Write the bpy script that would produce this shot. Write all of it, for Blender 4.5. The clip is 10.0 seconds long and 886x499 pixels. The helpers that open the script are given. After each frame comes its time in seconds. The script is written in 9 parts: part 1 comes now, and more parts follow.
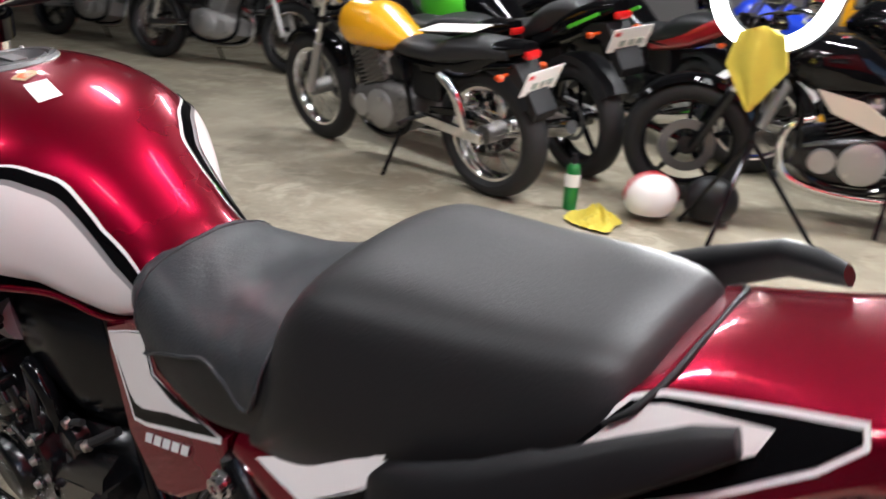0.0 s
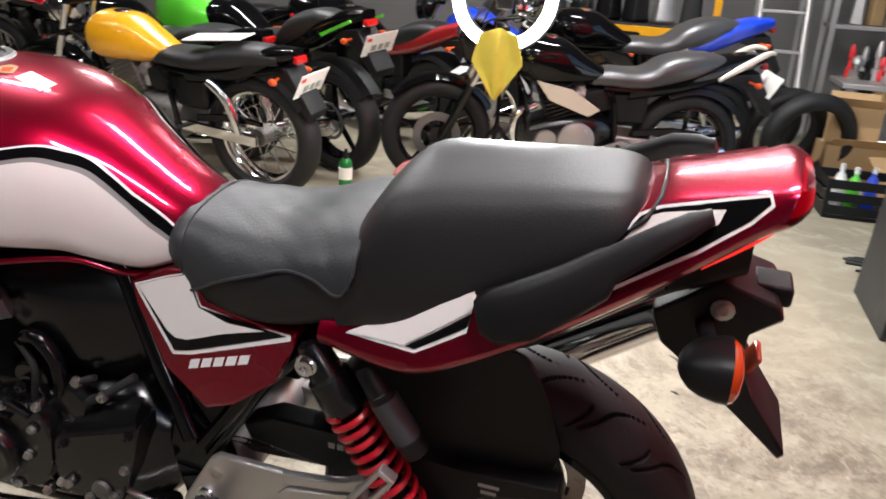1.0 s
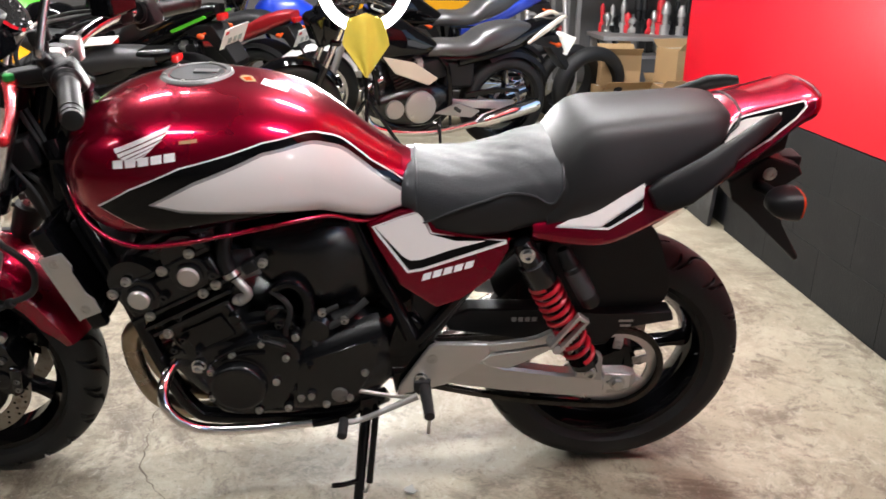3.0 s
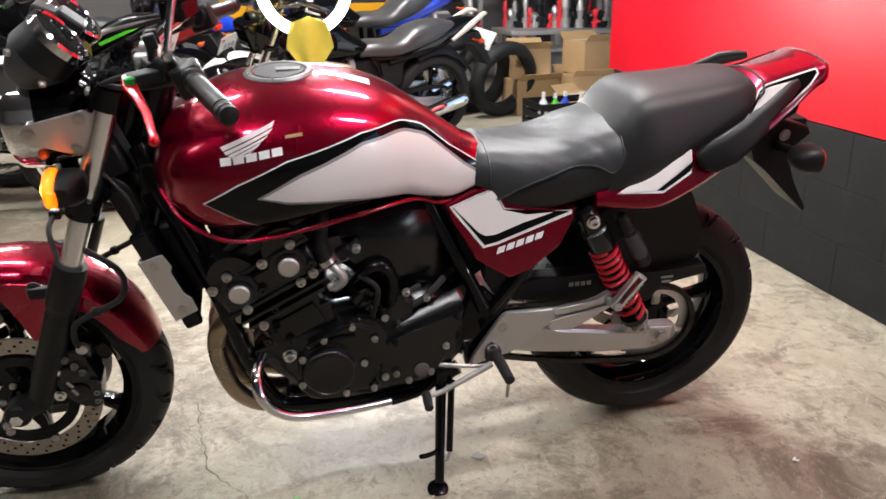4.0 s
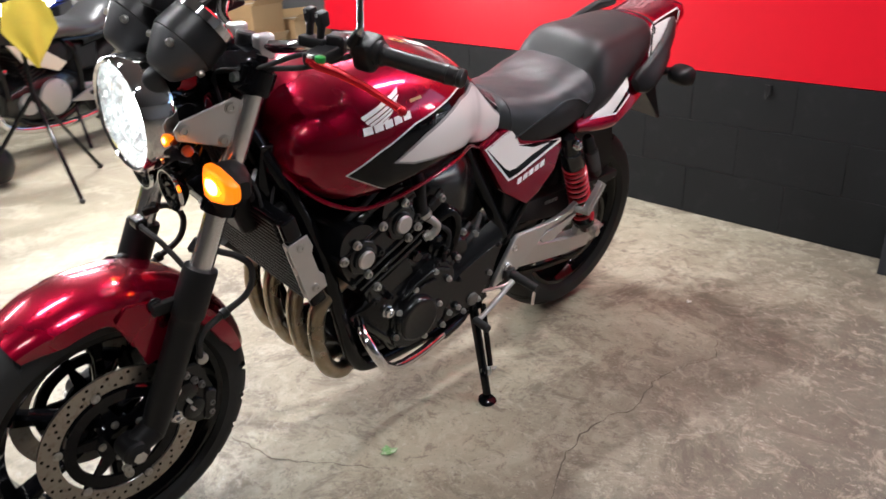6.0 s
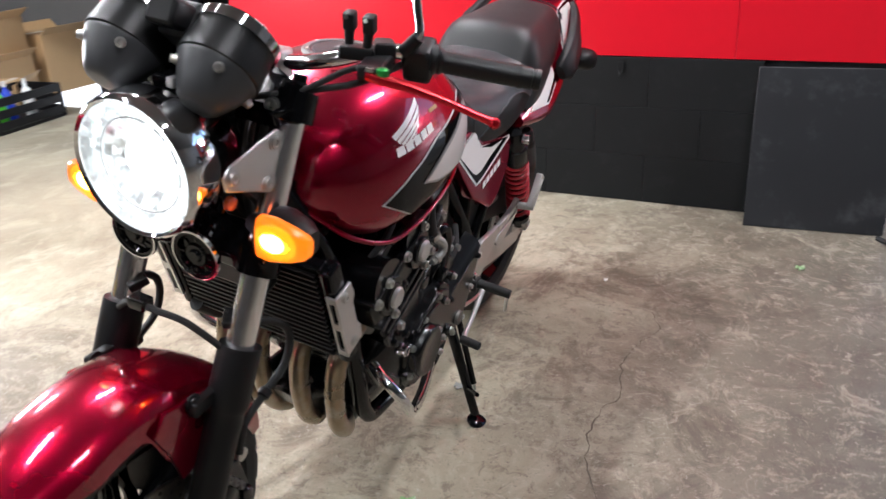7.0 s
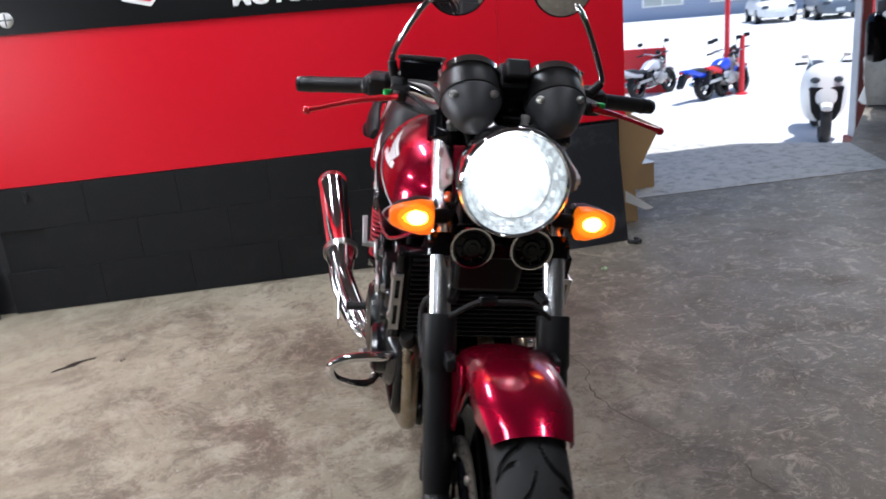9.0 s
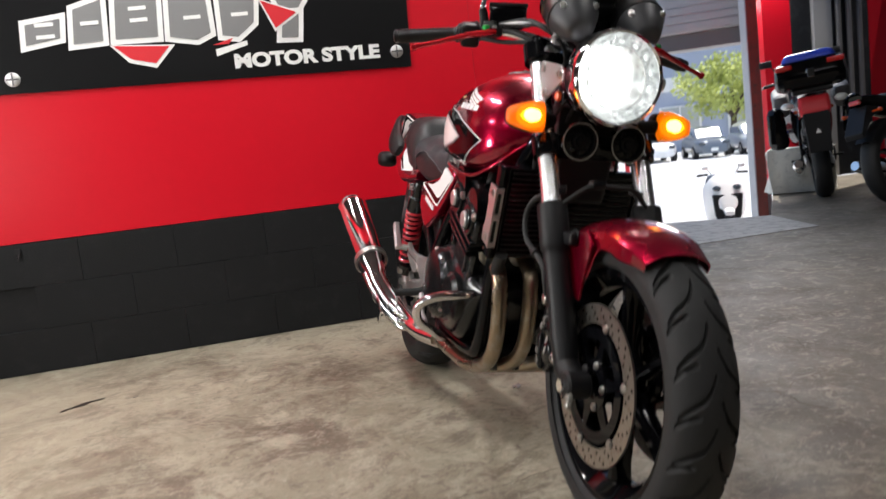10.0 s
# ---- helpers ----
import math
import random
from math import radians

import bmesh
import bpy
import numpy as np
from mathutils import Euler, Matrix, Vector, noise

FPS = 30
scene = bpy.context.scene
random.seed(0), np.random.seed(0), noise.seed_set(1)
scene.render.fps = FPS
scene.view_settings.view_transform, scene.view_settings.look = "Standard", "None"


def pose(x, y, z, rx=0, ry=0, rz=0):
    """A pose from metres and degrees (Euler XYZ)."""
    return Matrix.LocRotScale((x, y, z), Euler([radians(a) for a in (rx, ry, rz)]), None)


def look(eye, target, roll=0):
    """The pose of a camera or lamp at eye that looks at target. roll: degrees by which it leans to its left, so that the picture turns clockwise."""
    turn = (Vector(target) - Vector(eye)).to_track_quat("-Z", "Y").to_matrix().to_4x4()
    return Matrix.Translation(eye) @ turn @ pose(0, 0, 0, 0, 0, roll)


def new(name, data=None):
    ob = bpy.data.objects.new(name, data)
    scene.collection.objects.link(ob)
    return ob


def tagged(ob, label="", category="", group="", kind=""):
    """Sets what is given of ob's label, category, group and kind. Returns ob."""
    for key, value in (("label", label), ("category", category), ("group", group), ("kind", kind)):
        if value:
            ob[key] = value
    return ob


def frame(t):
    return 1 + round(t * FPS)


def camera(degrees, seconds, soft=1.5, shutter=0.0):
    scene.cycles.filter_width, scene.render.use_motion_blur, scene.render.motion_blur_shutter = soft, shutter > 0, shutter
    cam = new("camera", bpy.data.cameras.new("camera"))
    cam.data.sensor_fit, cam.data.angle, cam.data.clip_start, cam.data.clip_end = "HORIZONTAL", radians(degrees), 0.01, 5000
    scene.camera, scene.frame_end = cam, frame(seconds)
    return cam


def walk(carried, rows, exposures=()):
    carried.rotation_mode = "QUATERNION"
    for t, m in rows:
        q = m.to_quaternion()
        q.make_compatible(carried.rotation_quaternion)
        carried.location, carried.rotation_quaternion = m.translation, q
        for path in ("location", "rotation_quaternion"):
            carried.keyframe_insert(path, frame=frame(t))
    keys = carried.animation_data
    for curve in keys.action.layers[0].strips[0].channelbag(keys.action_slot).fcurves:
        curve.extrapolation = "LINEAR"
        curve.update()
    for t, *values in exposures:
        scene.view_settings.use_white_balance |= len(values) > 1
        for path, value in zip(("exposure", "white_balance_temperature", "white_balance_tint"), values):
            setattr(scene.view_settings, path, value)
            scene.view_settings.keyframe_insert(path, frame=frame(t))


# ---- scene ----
cam = camera(59.0, 10.0, soft=1.6, shutter=0.4)
PATH = [
    (0, (-0.291, 0.659, 1.102), (0.861, -0.808, 0.379), 3.5),
    (0.5, (-0.213, 0.913, 1.066), (0.587, -0.8, 0.413), 4.1),
    (1, (-0.152, 1.101, 1.073), (0.374, -0.718, 0.427), 4.0),
    (1.5, (-0.035, 1.3, 1.085), (0.294, -0.561, 0.431), 3.4),
    (2, (0.093, 1.521, 1.099), (0.261, -0.36, 0.439), 2.2),
    (2.5, (0.252, 1.664, 1.108), (0.282, -0.223, 0.448), 1.4),
    (3, (0.487, 1.663, 1.108), (0.38, -0.216, 0.433), 0.8),
    (3.2, (0.572, 1.661, 1.113), (0.404, -0.212, 0.431), 0.6),
    (4.3, (1.03, 1.746, 1.091), (0.5, -0.063, 0.424), -1.0),
    (4.5, (1.146, 1.692, 1.097), (0.512, -0.069, 0.393), -0.4),
    (5, (1.386, 1.626, 1.109), (0.544, -0.034, 0.377), -0.6),
    (5.5, (1.65, 1.559, 1.128), (0.581, 0.049, 0.368), -1.0),
    (5.7, (1.742, 1.523, 1.137), (0.585, 0.083, 0.368), -1.3),
    (6.8, (1.955, 1.042, 1.14), (0.384, 0.1, 0.339), -3.3),
    (7, (1.995, 0.924, 1.144), (0.36, 0.109, 0.331), -3.3),
    (7.5, (2.112, 0.664, 1.154), (0.361, 0.126, 0.349), -4.1),
    (8, (2.211, 0.386, 1.167), (0.38, 0.134, 0.404), -4.6),
    (8.2, (2.268, 0.295, 1.17), (0.419, 0.142, 0.426), -4.8),
    (8.5, (2.424, 0.142, 1.178), (0.547, 0.146, 0.488), -5.1),
    (9, (2.578, -0.104, 1.154), (0.679, 0.112, 0.563), -5.5),
    (9.5, (2.632, -0.394, 1.062), (0.721, -0.002, 0.618), -5.9),
    (10, (2.736, -0.592, 0.756), (0.815, -0.09, 0.512), -6.5),
]
walk(cam, [(t, look(eye, target, roll)) for t, eye, target, roll in PATH],
     exposures=[(0.0, 1.0, 6150, 10), (1.5, 1.25, 6450, 10), (4.5, 1.31, 6350, 10), (7.0, 1.29, 6050, 10), (8.5, 0.63, 5750, 10), (9.5, 0.38, 6050, 10), (10.0, 0.42, 6450, 10)])

# ---- world and light ----
world = bpy.data.worlds.new("sky")
scene.world = world
world.use_nodes = True
wn = world.node_tree.nodes
sky = wn.new("ShaderNodeTexSky")
sky.sky_type = "NISHITA"
sky.sun_disc = False
sky.sun_elevation = radians(75.7)
sky.sun_rotation = radians(11.3)
wn["Background"].inputs["Strength"].default_value = 0.15
world.node_tree.links.new(sky.outputs["Color"], wn["Background"].inputs["Color"])
sun = new("sun", bpy.data.lights.new("sun", "SUN"))
sun.data.energy, sun.data.angle, sun.data.color = 5.0, radians(0.6), (1.0, 0.95, 0.88)
sun.matrix_world = look((0.6, 3, 12), (0, 0, 0))


def area_lamp(name, m, sx, sy, power, color=(1, 1, 1)):
    lamp = new(name, bpy.data.lights.new(name, "AREA"))
    lamp.data.shape, lamp.data.size, lamp.data.size_y = "RECTANGLE", sx, sy
    lamp.data.energy, lamp.data.color = power, color
    lamp.matrix_world = m
    return lamp


CEILING = 3.1
# added area lamp, standing in for daylight on the touring bike's corner
area_lamp("gap_daylight", look((-4.45, 5.0, 2.3), (-2.6, 4.4, 0.0)), 0.9, 1.2, 28, (1.0, 0.98, 0.95))
TUBES = [(-0.5, 1.1, 23), (1.9, 1.7, 15), (-0.1, -0.9, 31), (1.9, -0.9, 17), (4.2, -0.9, 8), (0.2, -3.4, 50), (2.6, -3.4, 28), (5.2, -3.6, 14), (4.2, 1.6, 5)]
for tx, ty, power in TUBES:
    area_lamp("tube_lamp", pose(tx, ty, CEILING - 0.16, 0, 0, 0), 0.80, 0.08, power, (1.0, 0.975, 0.96))

# ---- materials ----
def mat(name, color, rough=0.5, metal=0.0, coat=0.0, var=0.12, scale=8.0, bump=0.0, fine=120.0, spread=0.15, emit=0.0,
        emit_color=None, alpha_glass=0.0, spec=0.5, second=None, amount=0.5, stretch=(1, 1, 1), placed=False):
    """A surface with two scales of variation; second: a colour for stains or wear with a shape of their own."""
    m = bpy.data.materials.new(name)
    m.use_nodes = True
    nt = m.node_tree
    n, link = nt.nodes, nt.links.new
    b = n["Principled BSDF"]
    b.inputs["Metallic"].default_value = metal
    b.inputs["Coat Weight"].default_value = coat
    b.inputs["Coat Roughness"].default_value = 0.04
    b.inputs["Specular IOR Level"].default_value = spec
    coord = n.new("ShaderNodeTexCoord")
    mapping = n.new("ShaderNodeMapping")
    mapping.inputs["Scale"].default_value = stretch
    link(n.new("ShaderNodeNewGeometry").outputs["Position"] if placed else coord.outputs["Object"], mapping.inputs["Vector"])
    big = n.new("ShaderNodeTexNoise")
    big.inputs["Scale"].default_value, big.inputs["Detail"].default_value = scale, 5
    small = n.new("ShaderNodeTexNoise")
    small.inputs["Scale"].default_value, small.inputs["Detail"].default_value = fine, 3
    for node in (big, small):
        link(mapping.outputs["Vector"], node.inputs["Vector"])
    info = n.new("ShaderNodeObjectInfo")
    lo = [c * (1 - var) for c in color[:3]] + [1]
    hi = [min(1, c * (1 + var)) for c in color[:3]] + [1]
    mix = n.new("ShaderNodeMix")
    mix.data_type = "RGBA"
    mix.inputs["A"].default_value, mix.inputs["B"].default_value = lo, hi
    add = n.new("ShaderNodeMath")
    add.operation = "MULTIPLY_ADD"
    add.inputs[1].default_value, add.inputs[2].default_value = 0.35, 0.0
    link(small.outputs["Fac"], add.inputs[0])
    add2 = n.new("ShaderNodeMath")
    add2.operation = "MULTIPLY_ADD"
    add2.inputs[1].default_value = 0.65
    link(big.outputs["Fac"], add2.inputs[0])
    link(add.outputs[0], add2.inputs[2])
    link(add2.outputs[0], mix.inputs["Factor"])
    out = mix.outputs["Result"]
    if second:
        ramp = n.new("ShaderNodeValToRGB")
        ramp.color_ramp.elements[0].position, ramp.color_ramp.elements[1].position = 0.5 + 0.25 * (0.5 - amount), 0.68 + 0.25 * (0.5 - amount)
        third = n.new("ShaderNodeTexNoise")
        third.inputs["Scale"].default_value, third.inputs["Detail"].default_value = scale * 2.3, 8
        third.inputs["Roughness"].default_value = 0.68
        link(mapping.outputs["Vector"], third.inputs["Vector"])
        link(third.outputs["Fac"], ramp.inputs["Fac"])
        mix2 = n.new("ShaderNodeMix")
        mix2.data_type = "RGBA"
        mix2.inputs["B"].default_value = (*second, 1)
        link(out, mix2.inputs["A"])
        link(ramp.outputs["Color"], mix2.inputs["Factor"])
        out = mix2.outputs["Result"]
    hue = n.new("ShaderNodeHueSaturation")
    val = n.new("ShaderNodeMapRange")
    val.inputs["To Min"].default_value, val.inputs["To Max"].default_value = 1 - var * 0.5, 1 + var * 0.5
    link(info.outputs["Random"], val.inputs["Value"])
    link(val.outputs["Result"], hue.inputs["Value"])
    link(out, hue.inputs["Color"])
    link(hue.outputs["Color"], b.inputs["Base Color"])
    rr = n.new("ShaderNodeMapRange")
    rr.inputs["To Min"].default_value, rr.inputs["To Max"].default_value = max(0.02, rough * (1 - spread)), min(1, rough * (1 + spread))
    link(big.outputs["Fac"], rr.inputs["Value"])
    link(rr.outputs["Result"], b.inputs["Roughness"])
    if bump:
        bp = n.new("ShaderNodeBump")
        bp.inputs["Strength"].default_value, bp.inputs["Distance"].default_value = 0.6, bump
        link(small.outputs["Fac"], bp.inputs["Height"])
        link(bp.outputs["Normal"], b.inputs["Normal"])
    if emit:
        b.inputs["Emission Color"].default_value = (*(emit_color or color[:3]), 1)
        b.inputs["Emission Strength"].default_value = emit
    if alpha_glass:
        b.inputs["Transmission Weight"].default_value = alpha_glass
        b.inputs["IOR"].default_value = 1.45
    return m


RED = mat("candy_red_paint", (0.295, 0.0003, 0.021), 0.27, 0.82, 1.0, 0.05, 3, fine=900, spec=0.1)
PEARL = mat("pearl_white_paint", (0.80, 0.762, 0.745), 0.35, 0.0, 0.7, 0.03, 3, spec=0.1)
GLOSS_BLACK = mat("gloss_black_paint", (0.003, 0.003, 0.0035), 0.2, 0.0, 0.6, 0.2, 5, spec=0.0)
PANEL_EDGE = mat("grey_panel_edge", (0.30, 0.29, 0.29), 0.3, 0.2, 0.6, 0.05)
SILVERLINE = mat("white_pinstripe", (0.86, 0.85, 0.84), 0.35, 0.0, 0.4, 0.03)
CHROME = mat("chrome", (0.82, 0.82, 0.83), 0.07, 1.0, 0, 0.03, 20, spread=0.5)
BRUSHED = mat("brushed_aluminium", (0.62, 0.61, 0.60), 0.36, 0.9, 0, 0.06, 14, 0.0004, 260, stretch=(1, 6, 6))
DULL_CASE = mat("dull_engine_case", (0.22, 0.21, 0.20), 0.5, 0.85, 0, 0.2, 18, 0.0006, 300, second=(0.08, 0.08, 0.08), amount=0.4)
CAP_METAL = mat("satin_cap_metal", (0.20, 0.20, 0.20), 0.42, 0.85, 0, 0.1, 18)
CAP_DARK = mat("dark_cap_metal", (0.055, 0.055, 0.058), 0.45, 0.6, 0, 0.15, 18)
CAST = mat("cast_aluminium", (0.46, 0.45, 0.44), 0.5, 0.85, 0, 0.12, 18, 0.0006, 300)
BAR_CHROME = mat("bright_chrome_bar", (0.86, 0.86, 0.87), 0.13, 1.0, 0, 0.03, 20)
FORK_CHROME = mat("hard_chrome_tube", (0.92, 0.92, 0.93), 0.24, 1.0, 0, 0.03, 20)
STEEL = mat("bolt_steel", (0.55, 0.54, 0.52), 0.3, 1.0, 0, 0.1, 40)
DISC = mat("brake_disc_steel", (0.42, 0.39, 0.35), 0.34, 1.0, 0, 0.12, 30, second=(0.25, 0.2, 0.16), amount=0.4)
HEADER = mat("heat_tinted_exhaust", (0.32, 0.255, 0.18), 0.28, 0.95, 0, 0.2, 9, second=(0.40, 0.36, 0.31), amount=0.5)
CHAIN = mat("oiled_chain_steel", (0.06, 0.055, 0.05), 0.32, 0.95, 0, 0.3, 60)
ENGINE = mat("black_engine_enamel", (0.0042, 0.0044, 0.0052), 0.22, 0.0, 0.0, 0.3, 16, 0.0004, 260, spec=0.48)
FRAME = mat("black_frame_paint", (0.0035, 0.0036, 0.0045), 0.2, 0.0, 0.55, 0.2, 8, spec=0.0)
PLASTIC = mat("matt_black_plastic", (0.006, 0.006, 0.007), 0.45, 0.0, 0, 0.25, 12, 0.0003, 500, spec=0.3)
GAUGE = mat("dark_grey_plastic", (0.040, 0.041, 0.045), 0.42, 0.0, 0, 0.15, 10, 0.0002, 600)
GRIP = mat("black_moulded_rubber", (0.006, 0.006, 0.0065), 0.38, 0.0, 0, 0.2, 12, 0.0003, 400, spec=0.4)
OLD_RUBBER = mat("aged_tyre_rubber", (0.013, 0.013, 0.0135), 0.6, 0.0, 0, 0.3, 10, 0.0006, 160, spec=0.3)
RUBBER = mat("tyre_rubber", (0.021, 0.021, 0.0215), 0.64, 0.0, 0, 0.3, 10, 0.0006, 160, second=(0.016, 0.016, 0.015), amount=0.3, spec=0.3)
SEAT = mat("black_vinyl", (0.010, 0.010, 0.0110), 0.47, 0.0, 0, 0.2, 7, 0.0006, 420, spec=0.48)
COVER = mat("grey_vinyl_cover", (0.030, 0.033, 0.037), 0.42, 0.0, 0.0, 0.25, 6, 0.0008, 300, spec=0.5)
SPRING = mat("red_spring_enamel", (0.40, 0.004, 0.016), 0.32, 0.0, 0.6, 0.1, 20)
ANODISED = mat("red_anodised_lever", (0.55, 0.01, 0.02), 0.25, 0.7, 0.3, 0.08, 20)
GREEN_AL = mat("green_anodised_knob", (0.02, 0.35, 0.06), 0.3, 0.6, 0.3, 0.1, 20)
AMBER = mat("lit_amber_lens", (0.75, 0.10, 0.002), 0.35, 0.0, 0.6, 0.25, 90, emit=0.55, emit_color=(1.0, 0.20, 0.0), alpha_glass=0.5)
AMBER_CORE = mat("amber_bulb", (1.0, 0.8, 0.3), 0.3, emit=9.0, emit_color=(1.0, 0.50, 0.06))
AMBER_MID = mat("amber_glow", (0.9, 0.3, 0.02), 0.4, emit=2.6, emit_color=(1.0, 0.34, 0.006))
AMBER_DARK = mat("unlit_amber_lens", (0.55, 0.07, 0.012), 0.2, 0.0, 0.6, 0.1, 60)
HEADLIGHT = mat("lit_headlamp", (0.75, 0.77, 0.76), 0.15, emit=0.62, emit_color=(0.97, 1.0, 0.98))
HEAD_CORE = mat("headlamp_beam_core", (1, 1, 1), 0.15, emit=4.0, emit_color=(0.97, 1.0, 0.96))
TAIL_RED = mat("lit_red_lens", (0.6, 0.01, 0.01), 0.2, 0.0, 0.6, 0.1, 60, emit=0.5, emit_color=(1.0, 0.03, 0.02))
RED_LENS = mat("red_lens", (0.45, 0.01, 0.01), 0.15, 0.0, 0.8, 0.1, 60)
GLASS = mat("clear_glass", (0.95, 0.97, 0.97), 0.03, alpha_glass=1.0, var=0.0)
MIRROR = mat("mirror_glass", (0.9, 0.9, 0.9), 0.02, 1.0, var=0.0)


def floor_material():
    """Old concrete: broad tone patches, brown stains, pale scuffs and dark specks."""
    m = bpy.data.materials.new("worn_concrete")
    m.use_nodes = True
    n, link = m.node_tree.nodes, m.node_tree.links.new
    b = n["Principled BSDF"]
    coord = n.new("ShaderNodeTexCoord")

    def noise(scale, detail, rough=0.6, stretch=(1, 1, 1), turn=0.0, warp=0.0):
        mp = n.new("ShaderNodeMapping")
        mp.inputs["Scale"].default_value = stretch
        mp.inputs["Rotation"].default_value = (0, 0, turn)
        link(coord.outputs["Object"], mp.inputs["Vector"])
        t = n.new("ShaderNodeTexNoise")
        t.inputs["Scale"].default_value, t.inputs["Detail"].default_value, t.inputs["Roughness"].default_value = scale, detail, rough
        t.inputs["Distortion"].default_value = warp
        link(mp.outputs["Vector"], t.inputs["Vector"])
        return t.outputs["Fac"]

    def ramp(src, lo, hi, top=1.0):
        r = n.new("ShaderNodeMapRange")
        r.inputs["From Min"].default_value, r.inputs["From Max"].default_value, r.inputs["To Max"].default_value = lo, hi, top
        link(src, r.inputs["Value"])
        return r.outputs["Result"]

    def over(a, colour, fac):
        mx = n.new("ShaderNodeMix")
        mx.data_type = "RGBA"
        mx.inputs["B"].default_value = (*colour, 1)
        if isinstance(a, tuple):
            mx.inputs["A"].default_value = (*a, 1)
        else:
            link(a, mx.inputs["A"])
        link(fac, mx.inputs["Factor"])
        return mx.outputs["Result"]

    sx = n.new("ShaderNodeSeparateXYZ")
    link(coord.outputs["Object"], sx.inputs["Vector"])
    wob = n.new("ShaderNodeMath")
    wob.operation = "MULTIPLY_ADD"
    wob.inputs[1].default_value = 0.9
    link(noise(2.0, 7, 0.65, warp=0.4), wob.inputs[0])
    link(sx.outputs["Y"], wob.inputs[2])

    def times(a, b2):
        mm = n.new("ShaderNodeMath")
        mm.operation = "MULTIPLY"
        link(a, mm.inputs[0])
        link(b2, mm.inputs[1])
        return mm.outputs[0]

    # the pour under the parked row is cleaner, the one at the working bay worn
    worn = ramp(wob.outputs[0], -1.5, -0.3)
    c = over((0.315, 0.280, 0.204), (0.178, 0.152, 0.106), ramp(noise(1.1, 6, 0.6), 0.42, 0.60, 0.8))
    c = over(c, (0.40, 0.362, 0.275), ramp(noise(4.6, 9, 0.75, warp=0.5), 0.50, 0.60, 0.65))
    c = over(c, (0.098, 0.070, 0.047), times(ramp(noise(2.3, 9, 0.75, warp=0.9, turn=0.7), 0.51, 0.60, 0.75), worn))
    # a darker grey-brown tone towards the doorway's side of the bay, with a ragged edge
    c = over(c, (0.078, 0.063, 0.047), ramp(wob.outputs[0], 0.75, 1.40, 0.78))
    c = over(c, (0.090, 0.066, 0.046), times(ramp(noise(5.2, 9, 0.8, warp=0.8, turn=1.9), 0.52, 0.60, 0.60), worn))
    c = over(c, (0.36, 0.315, 0.24), times(ramp(noise(8.5, 9, 0.8, warp=1.3, turn=0.3), 0.53, 0.60, 0.55), worn))
    c = over(c, (0.11, 0.085, 0.062), times(ramp(noise(20, 8, 0.78, warp=0.5), 0.54, 0.62, 0.65), worn))
    c = over(c, (0.42, 0.38, 0.305), times(ramp(noise(26, 8, 0.8, (1, 0.6, 1), 0.5, warp=1.6), 0.55, 0.64, 0.60), worn))
    c = over(c, (0.50, 0.47, 0.40), times(ramp(noise(60, 6, 0.75, warp=0.6), 0.60, 0.68, 0.55), worn))
    c = over(c, (0.08, 0.062, 0.046), ramp(noise(95, 4, 0.7), 0.61, 0.67, 0.7))
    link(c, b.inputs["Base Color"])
    link(ramp(noise(5, 6), 0.3, 0.7, 0.30), b.inputs["Coat Weight"])
    b.inputs["Coat Roughness"].default_value = 0.35
    rr = n.new("ShaderNodeMapRange")
    rr.inputs["To Min"].default_value, rr.inputs["To Max"].default_value = 0.45, 0.85
    link(noise(4, 5), rr.inputs["Value"])
    link(rr.outputs["Result"], b.inputs["Roughness"])
    bp = n.new("ShaderNodeBump")
    bp.inputs["Strength"].default_value, bp.inputs["Distance"].default_value = 0.5, 0.003
    link(noise(38, 8, 0.7), bp.inputs["Height"])
    link(bp.outputs["Normal"], b.inputs["Normal"])
    return m


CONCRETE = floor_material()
RAMP = mat("pale_concrete", (0.40, 0.385, 0.36), 0.7, 0.0, 0.0, 0.3, 6.0, 0.006, 60, second=(0.20, 0.19, 0.175), amount=0.55)
ASPHALT = mat("sunlit_paving", (0.52, 0.52, 0.52), 0.85, 0.0, 0, 0.2, 0.8, 0.003, 40)
RED_WALL = mat("red_wall_paint", (0.58, 0.004, 0.016), 0.38, 0.0, 0.0, 0.10, 1.2, 0.0004, 30, spread=0.25, spec=0.3)
BLOCK = mat("black_painted_block", (0.0095, 0.010, 0.0108), 0.55, 0.0, 0, 0.05, 5, 0.0016, 120, second=(0.016, 0.016, 0.017), amount=0.35, spec=0.2, placed=True)
BOARD = mat("black_painted_board", (0.013, 0.014, 0.017), 0.45, 0.0, 0, 0.3, 3, 0.0004, 200, second=(0.045, 0.047, 0.052), amount=0.35)
WALL = mat("grey_plaster", (0.16, 0.155, 0.15), 0.8, 0.0, 0, 0.2, 1.5, 0.001, 40)
CEIL = mat("dull_ceiling", (0.10, 0.10, 0.10), 0.8, 0.0, 0, 0.2, 1.5)
TUBE = mat("lit_tube", (1, 1, 1), 0.3, emit=5, emit_color=(1.0, 0.97, 0.92))
RING = mat("lit_ring", (1, 1, 1), 0.3, emit=6, emit_color=(1.0, 1.0, 0.97))
WHITE = mat("white_plastic", (0.78, 0.77, 0.75), 0.35, 0.0, 0.3, 0.06, 9)
CARD = mat("corrugated_cardboard", (0.42, 0.27, 0.13), 0.8, 0.0, 0, 0.15, 9, 0.0005, 200)
YELLOW = mat("yellow_tank_paint", (0.80, 0.38, 0.01), 0.25, 0.0, 1.0, 0.06, 6)
